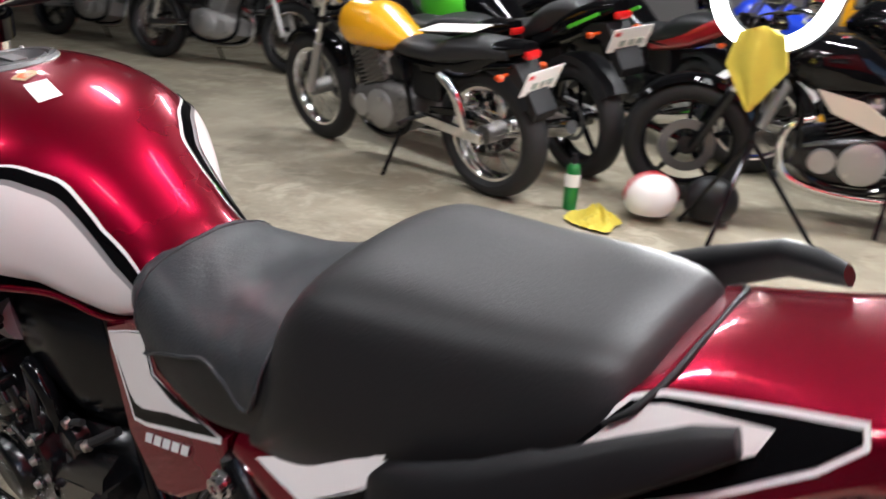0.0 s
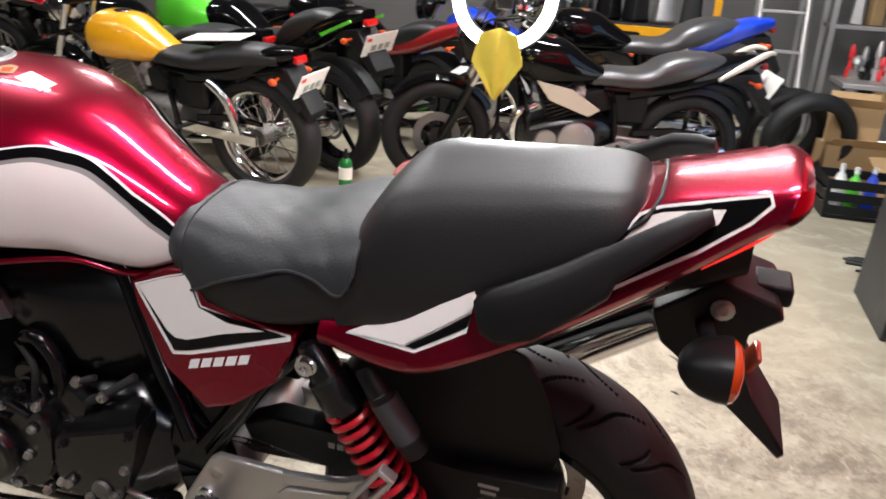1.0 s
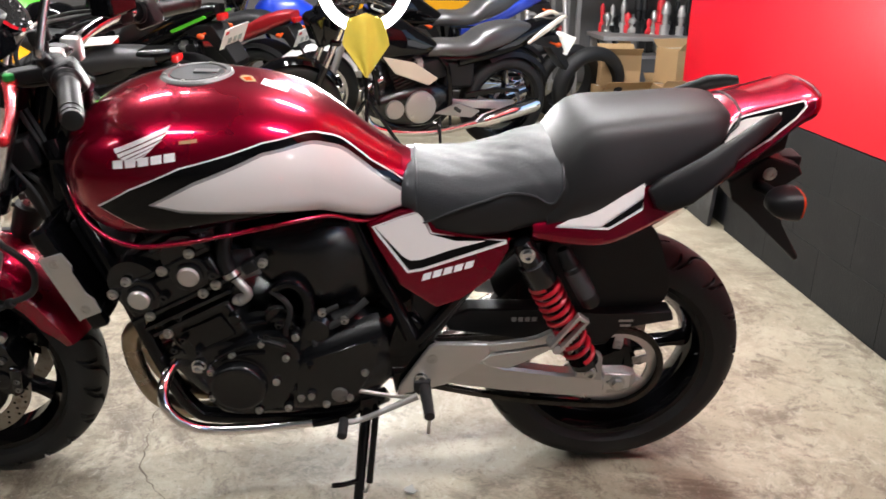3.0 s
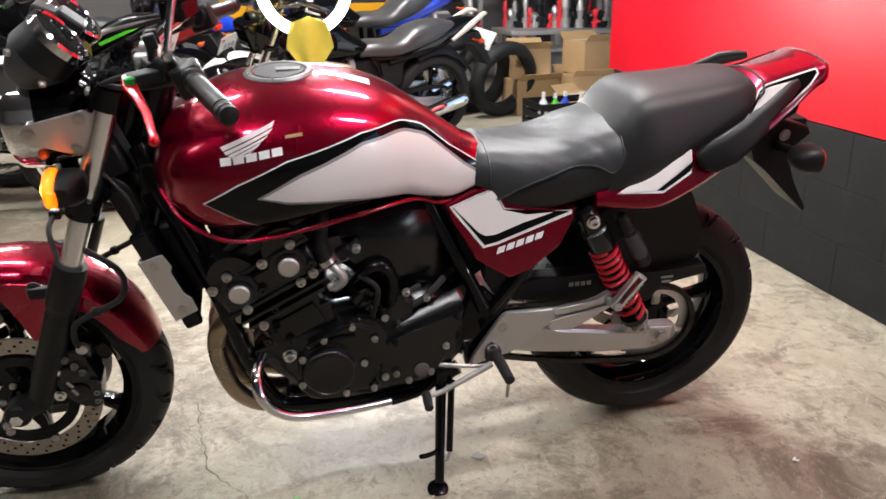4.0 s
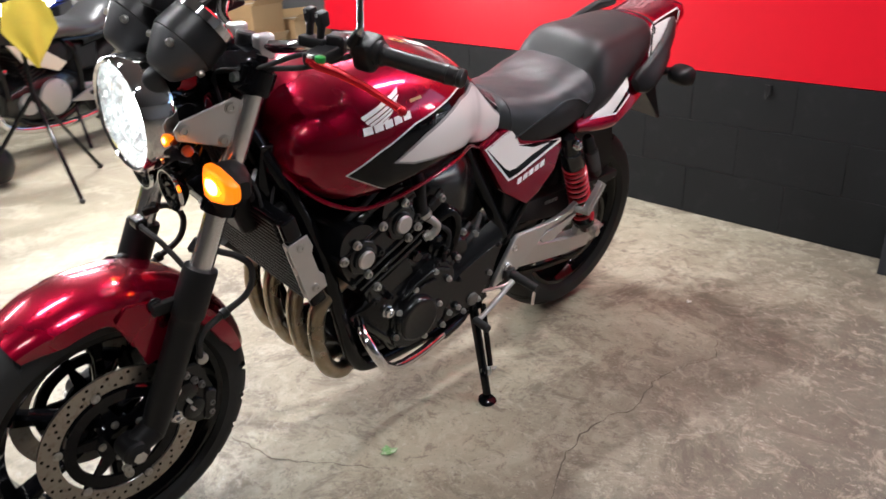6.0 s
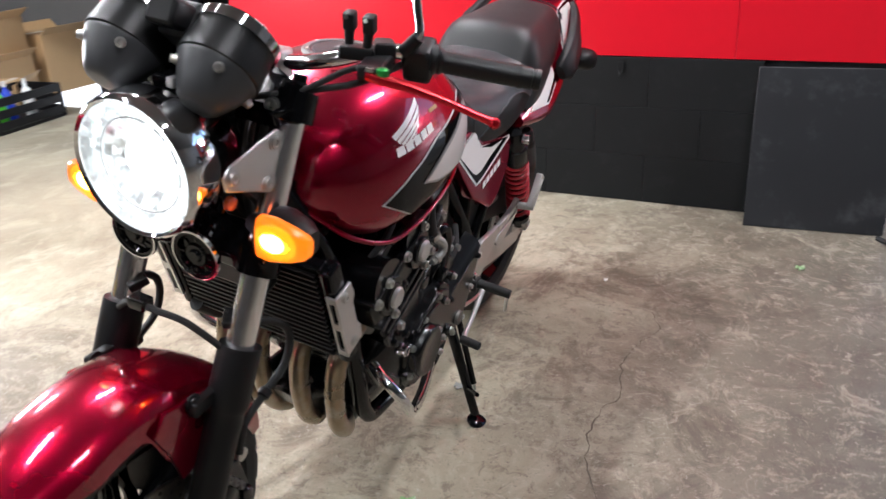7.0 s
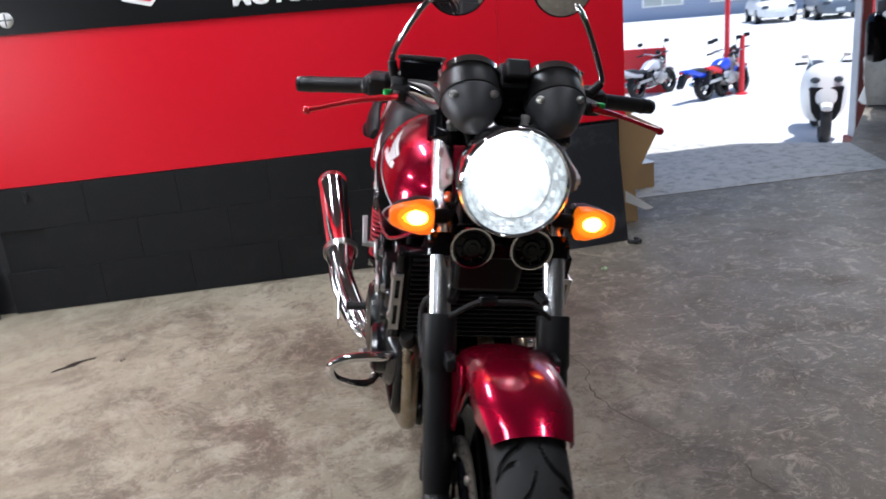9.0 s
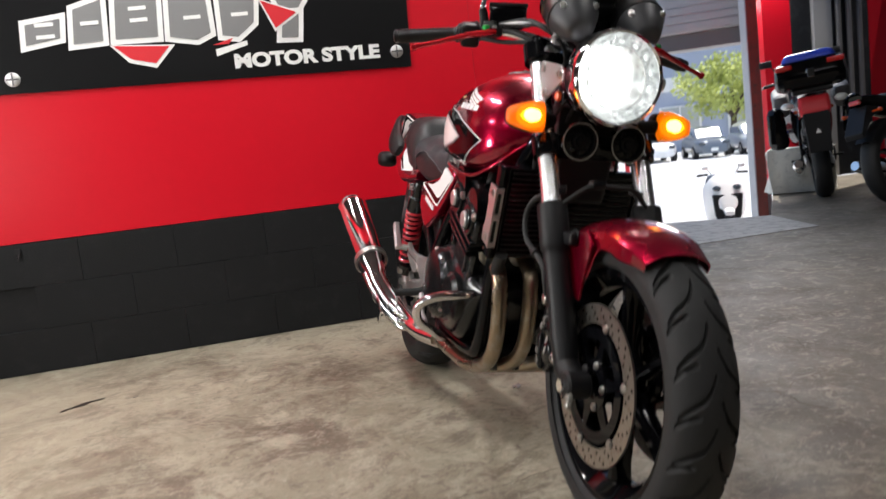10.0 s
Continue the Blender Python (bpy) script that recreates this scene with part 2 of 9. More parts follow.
CLOTH_Y = mat("yellow_microfibre", (0.50, 0.41, 0.05), 0.9, 0.0, 0, 0.2, 18, 0.002, 300)
CAN_GREEN = mat("green_can_print", (0.02, 0.22, 0.05), 0.3, 0.4, 0.3, 0.1, 8)
GREEN = mat("lime_green_paint", (0.10, 0.60, 0.03), 0.3, 0.0, 0.8, 0.08, 8)
BLUE = mat("blue_paint", (0.01, 0.05, 0.55), 0.3, 0.0, 0.6, 0.1, 8)
PLATE_MARK = mat("faded_plate_print", (0.30, 0.36, 0.33), 0.5)
PLATE = mat("licence_plate", (0.80, 0.80, 0.76), 0.4, 0.0, 0, 0.04, 20)
GREY_TEXT = mat("dark_grey_print", (0.10, 0.10, 0.10), 0.5)
SIGN_BLACK = mat("black_sign_face", (0.0035, 0.0035, 0.004), 0.4, 0.0, 0, 0.2, 2, spec=0.2)
SIGN_GREY = mat("grey_sign_letters", (0.20, 0.20, 0.20), 0.5, 0.0, 0, 0.05)
SIGN_RED = mat("red_sign_shape", (0.62, 0.02, 0.03), 0.45)
SKIN_WHITE = mat("white_sign_paint", (0.82, 0.82, 0.80), 0.5, 0, 0, 0.04)
LEAFM = mat("green_scrap", (0.16, 0.34, 0.12), 0.6, second=(0.45, 0.48, 0.36), amount=0.6, scale=40)
CLEAR_SCRAP = mat("clear_plastic_scrap", (0.55, 0.56, 0.55), 0.15, alpha_glass=0.6, var=0.1)


# ---- geometry ----
def spline(xs, ys):
    """A smooth monotone curve through the points given."""
    o = np.argsort(xs)
    x, y = np.array(xs, float)[o], np.array(ys, float)[o]
    d = np.diff(y) / np.diff(x)
    m = np.r_[d[0], np.where(d[1:] * d[:-1] > 0, (d[1:] + d[:-1]) / 2, 0), d[-1]]

    def f(v):
        v = min(max(v, x[0]), x[-1])
        k = min(max(int(np.searchsorted(x, v)) - 1, 0), len(x) - 2)
        h = x[k + 1] - x[k]
        t = (v - x[k]) / h
        return float(y[k] * (2 * t**3 - 3 * t**2 + 1) + h * m[k] * (t**3 - 2 * t**2 + t) + y[k + 1] * (3 * t**2 - 2 * t**3) + h * m[k + 1] * (t**3 - t**2))
    return f


def basis(axis):
    z = Vector(axis).normalized()
    x = z.cross(Vector((0, 0, 1)) if abs(z.z) < 0.95 else Vector((0, 1, 0))).normalized()
    return x, z.cross(x), z


class Shape:
    """Collects geometry for one mesh."""

    def __init__(s):
        s.bm = bmesh.new()
        s.flat = False

    def add(s, verts, faces):
        vs = [s.bm.verts.new(v) for v in verts]
        for f in faces:
            try:
                s.bm.faces.new([vs[i] for i in f])
            except ValueError:
                pass
        return vs

    def loft(s, rings, closed=True, caps=True, loop=False):
        n = len(rings[0])
        verts = [p for r in rings for p in r]
        faces = []
        span = len(rings) if loop else len(rings) - 1
        for a in range(span):
            b = (a + 1) % len(rings)
            for i in range(n if closed else n - 1):
                j = (i + 1) % n
                faces.append((a * n + i, a * n + j, b * n + j, b * n + i))
        if caps and closed and not loop:
            faces.append(tuple(range(n))[::-1])
            faces.append(tuple((len(rings) - 1) * n + i for i in range(n)))
        s.add(verts, faces)
        return s

    def rod(s, p, q, r, r2=None, seg=14, bevel=0.0):
        p, q = Vector(p), Vector(q)
        r2 = r if r2 is None else r2
        x, y, z = basis(q - p)
        prof = [(p, r), (q, r2)]
        if bevel:
            prof = [(p, r - bevel), (p + z * bevel, r), (q - z * bevel, r2), (q, r2 - bevel)]
        s.loft([[c + (x * math.cos(2 * math.pi * k / seg) + y * math.sin(2 * math.pi * k / seg)) * rad for k in range(seg)] for c, rad in prof])
        return s

    def tube(s, pts, r, seg=10, steps=6):
        pts = [Vector(p) for p in pts]
        rs = r if isinstance(r, (list, tuple)) else [r] * len(pts)
        path, rad = [], []
        for k in range(len(pts) - 1):
            a, b = pts[max(k - 1, 0)], pts[k]
            c, d = pts[k + 1], pts[min(k + 2, len(pts) - 1)]
            for i in range(steps if len(pts) > 2 else 1):
                t = i / (steps if len(pts) > 2 else 1)
                path.append(0.5 * ((2 * b) + (c - a) * t + (2 * a - 5 * b + 4 * c - d) * t * t + (-a + 3 * b - 3 * c + d) * t**3))
                rad.append(rs[k] + (rs[k + 1] - rs[k]) * t)
        path.append(pts[-1])
        rad.append(rs[-1])
        x, y, z = basis(path[1] - path[0])
        rings = []
        for k, c in enumerate(path):
            z2 = (path[min(k + 1, len(path) - 1)] - path[max(k - 1, 0)]).normalized()
            x = (x - z2 * x.dot(z2)).normalized()
            y = z2.cross(x)
            rings.append([c + (x * math.cos(2 * math.pi * i / seg) + y * math.sin(2 * math.pi * i / seg)) * rad[k] for i in range(seg)])
        s.loft(rings)
        return s

    def lathe(s, profile, origin, axis, seg=32, loop=False, caps=True):
        """profile: (distance along the axis, radius)."""
        x, y, z = basis(axis)
        o = Vector(origin)
        s.loft([[o + z * h + (x * math.cos(2 * math.pi * k / seg) + y * math.sin(2 * math.pi * k / seg)) * max(r, 1e-4) for k in range(seg)] for h, r in profile], loop=loop, caps=caps)
        return s

    def box(s, c, size, m=None, bevel=0.0, taper=(1, 1)):
        hx, hy, hz = (v / 2 for v in size)
        m = m or Matrix.Identity(4)
        c = Vector(c)
        co = []
        for z in (-1, 1):
            tx, ty = taper if z > 0 else (1, 1)
            co += [c + m.to_3x3() @ Vector((sx * hx * tx, sy * hy * ty, z * hz)) for sx, sy in ((-1, -1), (1, -1), (1, 1), (-1, 1))]
        vs = s.add(co, [(3, 2, 1, 0), (4, 5, 6, 7), (0, 1, 5, 4), (1, 2, 6, 5), (2, 3, 7, 6), (3, 0, 4, 7)])
        if bevel:
            s.flat = True
            es = {e for v in vs for e in v.link_edges}
            bmesh.ops.bevel(s.bm, geom=list(es), offset=bevel, segments=2, profile=0.5, affect="EDGES")
        return s

    def plate(s, poly, y0, y1, bevel=0.0, plane="xz", m=None):
        """A polygon of the plane given, drawn out between two depths."""
        def at(u, v, w):
            p = {"xz": (u, w, v), "yz": (w, u, v), "xy": (u, v, w)}[plane]
            return m @ Vector(p) if m else Vector(p)
        n = len(poly)
        vs = s.add([at(u, v, y0) for u, v in poly] + [at(u, v, y1) for u, v in poly],
                   [tuple(range(n)), tuple(range(2 * n - 1, n - 1, -1))] + [(i, n + i, n + (i + 1) % n, (i + 1) % n) for i in range(n)])
        if bevel:
            s.flat = True
            es = {e for v in vs for e in v.link_edges}
            bmesh.ops.bevel(s.bm, geom=list(es), offset=bevel, segments=2, profile=0.5, affect="EDGES")
        return s

    def ball(s, c, r, seg=16, rings=10):
        r = r if isinstance(r, (tuple, list)) else (r, r, r)
        c = Vector(c)
        s.loft([[c + Vector((r[0] * math.sin(a) * math.cos(2 * math.pi * k / seg), r[1] * math.sin(a) * math.sin(2 * math.pi * k / seg), r[2] * math.cos(a))) for k in range(seg)]
                for a in [max(0.02, min(math.pi - 0.02, math.pi * i / rings)) for i in range(rings + 1)]])
        return s

    def mesh(s, name, smooth=38):
        bmesh.ops.recalc_face_normals(s.bm, faces=s.bm.faces)
        strips = set()
        if s.flat:
            # large flat faces stay flat, only the rounded edges between them are blended
            area = {f: f.calc_area() for f in s.bm.faces}
            for e in s.bm.edges:
                if len(e.link_faces) == 2:
                    small, large = sorted(e.link_faces, key=area.get)
                    if area[large] > 6 * area[small] and e.calc_face_angle(3) > radians(12):
                        strips.add(small)
        for e in s.bm.edges:
            inner = [f in strips for f in e.link_faces]
            limit = 50 if all(inner) else 12 if any(inner) else smooth
            e.smooth = e.calc_face_angle(3) < radians(limit)
        for f in s.bm.faces:
            f.smooth = True
        me = bpy.data.meshes.new(name)
        s.bm.to_mesh(me)
        s.bm.free()
        return me


def part(name, shape, material, parent=None, label=""):
    me = shape if isinstance(shape, bpy.types.Mesh) else shape.mesh(name)
    me.materials.clear()
    me.materials.append(material)
    ob = new(name, me)
    ob.parent = parent
    if label:
        tagged(ob, label)
    return ob


def thing(name, m=None, label="", category="", group="", kind=""):
    ob = new(name)
    ob.empty_display_size = 0.05
    if m is not None:
        ob.matrix_world = m
    return tagged(ob, label, category, group, kind)


def solid(name, shape, material, label="", category="", group="", kind="", m=None):
    ob = part(name, shape, material)
    if m is not None:
        ob.matrix_world = m
    return tagged(ob, label, category, group, kind)


class Body:
    """A shell along x with curves for its top, bottom, half width and widest height."""

    def __init__(s, top, bot, wide, mid=0.4, up=2.3, low=3.0):
        s.top, s.bot, s.wide, s.mid, s.up, s.low = top, bot, wide, mid, up, low

    def y(s, x, z):
        t, b, w = s.top(x), s.bot(x), s.wide(x)
        zm = b + (t - b) * s.mid
        q, n = ((z - zm) / (t - zm), s.up) if z >= zm else ((zm - z) / (zm - b), s.low)
        q = min(max(q, 0), 0.999)
        return w * (1 - q**n) ** (1 / n)

    def z(s, x, y):
        t, b, w = s.top(x), s.bot(x), s.wide(x)
        zm = b + (t - b) * s.mid
        return zm + (t - zm) * (1 - min(abs(y) / w, 0.999) ** s.up) ** (1 / s.up)

    def ring(s, x, n=24):
        t, b, w = s.top(x), s.bot(x), s.wide(x)
        zm = b + (t - b) * s.mid
        half = []
        for k in range(n + 1):
            a = math.pi / 2 * k / n
            half.append((w * math.sin(a) ** (2 / s.up), zm + (t - zm) * math.cos(a) ** (2 / s.up)))
        for k in range(1, n + 1):
            a = math.pi / 2 * k / n
            half.append((w * math.cos(a) ** (2 / s.low), zm - (zm - b) * math.sin(a) ** (2 / s.low)))
        half = [(max(y, 0), z) for y, z in half]
        return [Vector((x, y, z)) for y, z in half] + [Vector((x, -y, z)) for y, z in half[-2:0:-1]]

    def shape(s, xs, shape=None):
        shape = shape or Shape()
        return shape.loft([s.ring(x) for x in xs])

    def decal(s, poly, side, lift, step=0.02, surface=None):
        """A thin layer that follows the shell over the outline given in x and z."""
        f = surface or s.y
        bm = bmesh.new()
        bm.faces.new([bm.verts.new((x, 0, z)) for x, z in poly])
        bmesh.ops.triangulate(bm, faces=bm.faces)
        xs, zs = [p[0] for p in poly], [p[1] for p in poly]
        for axis, lo, hi in ((0, min(xs), max(xs)), (2, min(zs), max(zs))):
            v = lo + step
            while v < hi:
                co, no = [0, 0, 0], [0, 0, 0]
                co[axis], no[axis] = v, 1
                bmesh.ops.bisect_plane(bm, geom=bm.verts[:] + bm.edges[:] + bm.faces[:], plane_co=co, plane_no=no)
                v += step
        for v in bm.verts:
            x, z, e = v.co.x, v.co.z, 0.002
            sx = max(-4, min(4, (f(x + e, z) - f(x - e, z)) / (2 * e)))
            sz = max(-4, min(4, (f(x, z + e) - f(x, z - e)) / (2 * e)))
            nv = Vector((-sx, 1, -sz)).normalized() * lift
            v.co = (x + nv.x, side * (f(x, z) + nv.y), z + nv.z)
        sh = Shape()
        sh.bm.free()
        sh.bm = bm
        return sh


def smooth_poly(pts, n=5):
    """A closed outline with rounded run through the points; a third value of 1 keeps a corner sharp."""
    out = []
    c = len(pts)
    for k in range(c):
        p = pts[k]
        if len(p) > 2 and p[2]:
            out.append((p[0], p[1]))
            continue
        a, b = Vector(pts[k - 1][:2]), Vector(pts[(k + 1) % c][:2])
        v = Vector(p[:2])
        for i in range(n):
            t = i / (n - 1)
            s0, s1 = v + (a - v) * 0.28, v + (b - v) * 0.28
            q = s0 * (1 - t) ** 2 + v * 2 * t * (1 - t) + s1 * t * t
            out.append((q.x, q.y))
    return out


def grow(poly, d):
    """An outline moved outwards by d."""
    area = sum(poly[i - 1][0] * poly[i][1] - poly[i][0] * poly[i - 1][1] for i in range(len(poly)))
    sgn = 1 if area > 0 else -1
    out = []
    for i, p in enumerate(poly):
        a, b = Vector(poly[i - 1]), Vector(poly[(i + 1) % len(poly)])
        v = Vector(p)
        n1, n2 = (v - a).normalized(), (b - v).normalized()
        n = Vector((n1.y + n2.y, -n1.x - n2.x))
        if n.length < 1e-6:
            n = Vector((n1.y, -n1.x))
        n.normalize()
        k = max(0.5, n.dot(Vector((n1.y, -n1.x))))
        out.append(tuple(v + n * (sgn * d / k)))
    return out


# ---- the setting ----
# the floor ends at a slanted edge towards the street
XW = -0.985
EDGE = [(-1.66, -9.0), (-1.66, 1.25), (-3.55, 1.6), (-2.36, 3.34), (-4.6, 5.12), (-4.6, 9.0)]
sh = Shape()
sh.plate([(12, -9), (12, 9)] + EDGE[::-1], -0.25, 0.0, plane="xy")
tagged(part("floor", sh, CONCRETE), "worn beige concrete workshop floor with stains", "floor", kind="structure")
sh = Shape()
sh.plate([(-1.63, 1.26), (-1.58, 3.1), (-2.36, 3.34), (-3.55, 1.6), (-1.66, 1.25)], 0.0, 0.004, plane="xy")
tagged(part("pavement", sh, RAMP), "pale rough concrete apron at the open door", "pavement", kind="structure")
sh = Shape()
sh.plate([(400, -400), (400, 400), (-400, 400), (-400, -400)], -1.35, -0.95, plane="xy")
tagged(part("ground", sh, ASPHALT), "sunlit pale paved yard outside the workshop", "ground", kind="structure")
sh = Shape()
sh.plate([(12.2, -9.2), (12.2, 9.2), (-4.6, 9.2), (-2.6, 4.0), (-2.6, -9.2)], CEILING, CEILING + 0.12, plane="xy")
tagged(part("ceiling", sh, CEIL), "dull grey workshop ceiling", "ceiling", kind="structure")
for name, a, b in (("wall_south", (-2.6, -6.6), (12, -6.6)), ("wall_east", (12, -6.6), (12, 7)), ("wall_north", (12, 7), (-4.6, 7)), ("wall_west", (-2.6, -6.6), (-2.6, -2.9))):
    a, b = Vector(a), Vector(b)
    d = (b - a).normalized()
    nrm = Vector((d.y, -d.x)) * 0.12
    sh = Shape()
    sh.plate([tuple(a), tuple(b), tuple(b + nrm), tuple(a + nrm)], 0.0, CEILING - 0.003, plane="xy")
    tagged(part(name, sh, WALL), "grey plastered workshop wall", "wall", kind="structure")

# red boarding on a low black block wall
red_wall = thing("wall_red", label="glossy red painted boarding above a black block wall", category="wall", kind="structure")
cuts = [-2.41, 0.64, 1.225]
for a, b in zip(cuts, cuts[1:]):
    sh = Shape()
    sh.box((XW - 0.012, (a + b) / 2, 0.575 + 1.2), (0.024, b - a - 0.0012, 2.4), bevel=0.0006)
    part("board", sh, RED_WALL, red_wall)
sh = Shape()
sh.box((XW - 0.07, -0.6, 1.5), (0.09, 3.6, 3.0))
part("studwork", sh, BOARD, red_wall)
block_wall = thing("wall_low", label="low wall of black painted concrete blocks", category="wall", kind="structure")
BW, BH = 0.40, 0.19
block = Shape().box((0, 0, 0), (0.10, BW - 0.0012, BH - 0.0014), bevel=0.0009).mesh("block")
half_block = Shape().box((0, 0, 0), (0.10, BW / 2 - 0.0012, BH - 0.0014), bevel=0.0009).mesh("block")
for row in range(3):
    y = -1.66 + (0.2 if row % 2 else 0)
    while y < 0.50:
        ob = part("block", block, BLOCK, block_wall)
        ob.matrix_world = pose(XW - 0.048 + random.uniform(-0.0004, 0.0004), y + BW / 2, 0.002 + BH * (row + 0.5))
        y += BW
    if row == 1:
        ob = part("block", half_block, BLOCK, block_wall)
        ob.matrix_world = pose(XW - 0.048, y + BW / 4, 0.002 + BH * 1.5)
sh = Shape()
sh.box((XW - 0.06, -0.55, 0.285), (0.09, 2.2, 0.565))
part("mortar", sh, BLOCK, block_wall)


def leaning_board(y0, y1, x_foot, x_top, h, turn=0.0):
    w = y1 - y0
    ang = math.degrees(math.asin((x_foot - x_top) / h))
    sh = Shape()
    sh.box((-0.009, 0, h / 2), (0.018, w, h), bevel=0.002)
    return solid("black_board", sh, BOARD, "black painted plywood sheet leaning against the wall", "board", "black boards",
                 m=pose(x_foot, (y0 + y1) / 2, 0.002, 0, -ang, turn))


leaning_board(-2.22, -1.715, -0.925, -0.958, 0.58)
leaning_board(0.735, 1.19, -0.868, -0.965, 0.565, 5)

# the shop sign
sign = thing("wall_sign", label="black shop sign board with grey and red shapes", category="sign")
SX = XW + 0.004
sh = Shape()
sh.plate([(-1.52, 1.205), (0.325, 1.18), (0.36, 2.0), (-1.5, 2.05)], SX, SX + 0.006, plane="yz")
part("sign_board", sh, SIGN_BLACK, sign)
# ---- the red motorcycle ----
LEAN_DEG, CONTACT = 9.7, 0.028
BIKE = Matrix.Translation((0, CONTACT, 0)) @ pose(0, 0, 0, -LEAN_DEG)
bike = thing("motorcycle", BIKE, "deep red naked motorcycle leaning on its side stand", "motorcycle")
RA, FA = Vector((0.020, -0.012, 0.300)), Vector((1.43, 0, 0.290))


def bolt(parent, p, n, r=0.007, h=0.006, material=None):
    p, n = Vector(p), Vector(n).normalized()
    sh = Shape()
    sh.lathe([(0, r * 1.25), (h * 0.35, r * 1.25), (h * 0.36, r), (h * 0.9, r), (h, r * 0.8), (h * 0.98, r * 0.5), (h * 0.5, r * 0.45), (h * 0.5, 0)], p, n, 12)
    return part("bolt", sh, material or STEEL, parent)


tank_body = Body(spline([0.455, 0.49, 0.54, 0.59, 0.66, 0.74, 0.85, 0.96, 1.02, 1.06, 1.09, 1.103], [0.775, 0.79, 0.824, 0.862, 0.905, 0.929, 0.938, 0.925, 0.9, 0.872, 0.835, 0.80]),
                 spline([0.445, 0.487, 0.546, 0.586, 0.641, 0.779, 0.89, 0.975, 1.04, 1.075, 1.103], [0.715, 0.692, 0.676, 0.6845, 0.7085, 0.696, 0.676, 0.672, 0.695, 0.725, 0.765]),
                 spline([0.455, 0.49, 0.53, 0.585, 0.64, 0.70, 0.80, 0.90, 1.0, 1.05, 1.08, 1.103], [0.078, 0.085, 0.096, 0.115, 0.146, 0.177, 0.198, 0.200, 0.182, 0.155, 0.12, 0.07]), mid=0.36, up=2.3, low=3.4)
xs = [0.455 + (1.103 - 0.455) * (0.5 - 0.5 * math.cos(math.pi * k / 96)) for k in range(97)]
tank = part("fuel_tank", tank_body.shape(xs), RED, bike, "candy red fuel tank with white panel and black stripe")
for side in (1, -1):
    sh = Shape()
    pts = [(x, side * (tank_body.wide(x) * 0.940), tank_body.bot(x) + 0.005) for x in [1.09, 1.05, 0.98, 0.9, 0.8, 0.7, 0.62, 0.56, 0.5, 0.46]]
    part("tank_rim", sh.tube(pts, 0.0045, 10, 5), RED, tank)
FEATHERS = [[(0.97, 0.854), (0.873, 0.892), (0.879, 0.883), (0.966, 0.848)], [(0.964, 0.847), (0.877, 0.882), (0.886, 0.874), (0.961, 0.842)], [(0.958, 0.842), (0.886, 0.872), (0.897, 0.864), (0.953, 0.839)], [(0.952, 0.838), (0.899, 0.862), (0.908, 0.854), (0.948, 0.836)], [(0.946, 0.836), (0.91, 0.852), (0.922, 0.844), (0.941, 0.834)]]
stripe_o = [(1.006, 0.755, 1), (0.946, 0.791, 1), (0.8575, 0.829, 1), (0.7225, 0.862, 1), (0.647, 0.866), (0.599, 0.845), (0.542, 0.796, 1), (0.478, 0.753, 1), (0.462, 0.737, 1), (0.463, 0.716, 1), (0.5336, 0.6955), (0.586, 0.706), (0.6765, 0.7385), (0.7594, 0.730, 1), (0.872, 0.713, 1), (0.917, 0.709)]
white_o = [(0.906, 0.768, 1), (0.836, 0.803, 1), (0.723, 0.844, 1), (0.6465, 0.850), (0.597, 0.8275), (0.5515, 0.788, 1), (0.516, 0.758, 1), (0.472, 0.7296, 1), (0.471, 0.718, 1), (0.532, 0.698), (0.585, 0.710), (0.687, 0.743), (0.754, 0.751, 1), (0.863, 0.758, 1)]
for side in (1, -1):
    part("pinstripe", tank_body.decal(grow(smooth_poly(stripe_o), 0.0026), side, 0.0010, 0.0045), SILVERLINE, tank)
    part("black_stripe", tank_body.decal(smooth_poly(stripe_o), side, 0.0026, 0.0045), GLOSS_BLACK, tank)
    part("grey_edge", tank_body.decal(grow(smooth_poly(white_o), 0.005), side, 0.0042, 0.0045), PANEL_EDGE, tank)
    part("white_panel", tank_body.decal(smooth_poly(white_o), side, 0.0058, 0.0045), PEARL, tank)
    # winged emblem as plain feathers, and five plain bars for the word
    for fe in FEATHERS:
        part("emblem_feather", tank_body.decal(fe, side, 0.0012), SILVERLINE, tank)
    for k in range(5):
        x0 = 0.972 - k * 0.0222
        z0 = 0.824 + k * 0.0036
        bar = [(x0, z0), (x0, z0 + 0.013), (x0 - 0.0185, z0 + 0.016), (x0 - 0.0185, z0 + 0.003)]
        part("word_bar", tank_body.decal(bar, side, 0.0012), SILVERLINE, tank)
    part("label_bar", tank_body.decal([(0.858, 0.866), (0.858, 0.871), (0.828, 0.874), (0.828, 0.869)], side, 0.0012), CARD, tank)
cap = part("tank_cap", Shape().lathe([(-0.01, 0.066), (0.003, 0.066), (0.007, 0.062), (0.007, 0.053), (0.003, 0.051), (0.003, 0.0)], (0.857, 0, 0.932), (0.03, 0, 1), 40), CAP_METAL, tank, "dull metal filler cap")
part("cap_centre", Shape().lathe([(0.002, 0.050), (0.0065, 0.047), (0.0065, 0.0)], (0.857, 0, 0.932), (0.03, 0, 1), 32), CAP_DARK, cap)
for k in range(6):
    a = 2 * math.pi * k / 6 + 0.3
    bolt(cap, (0.857 + 0.057 * math.cos(a), 0.057 * math.sin(a), 0.938), (0.03, 0, 1), 0.003, 0.003)
part("key_flap", Shape().box((0.84, 0, 0.940), (0.045, 0.02, 0.004), bevel=0.0015), CAP_METAL, cap)


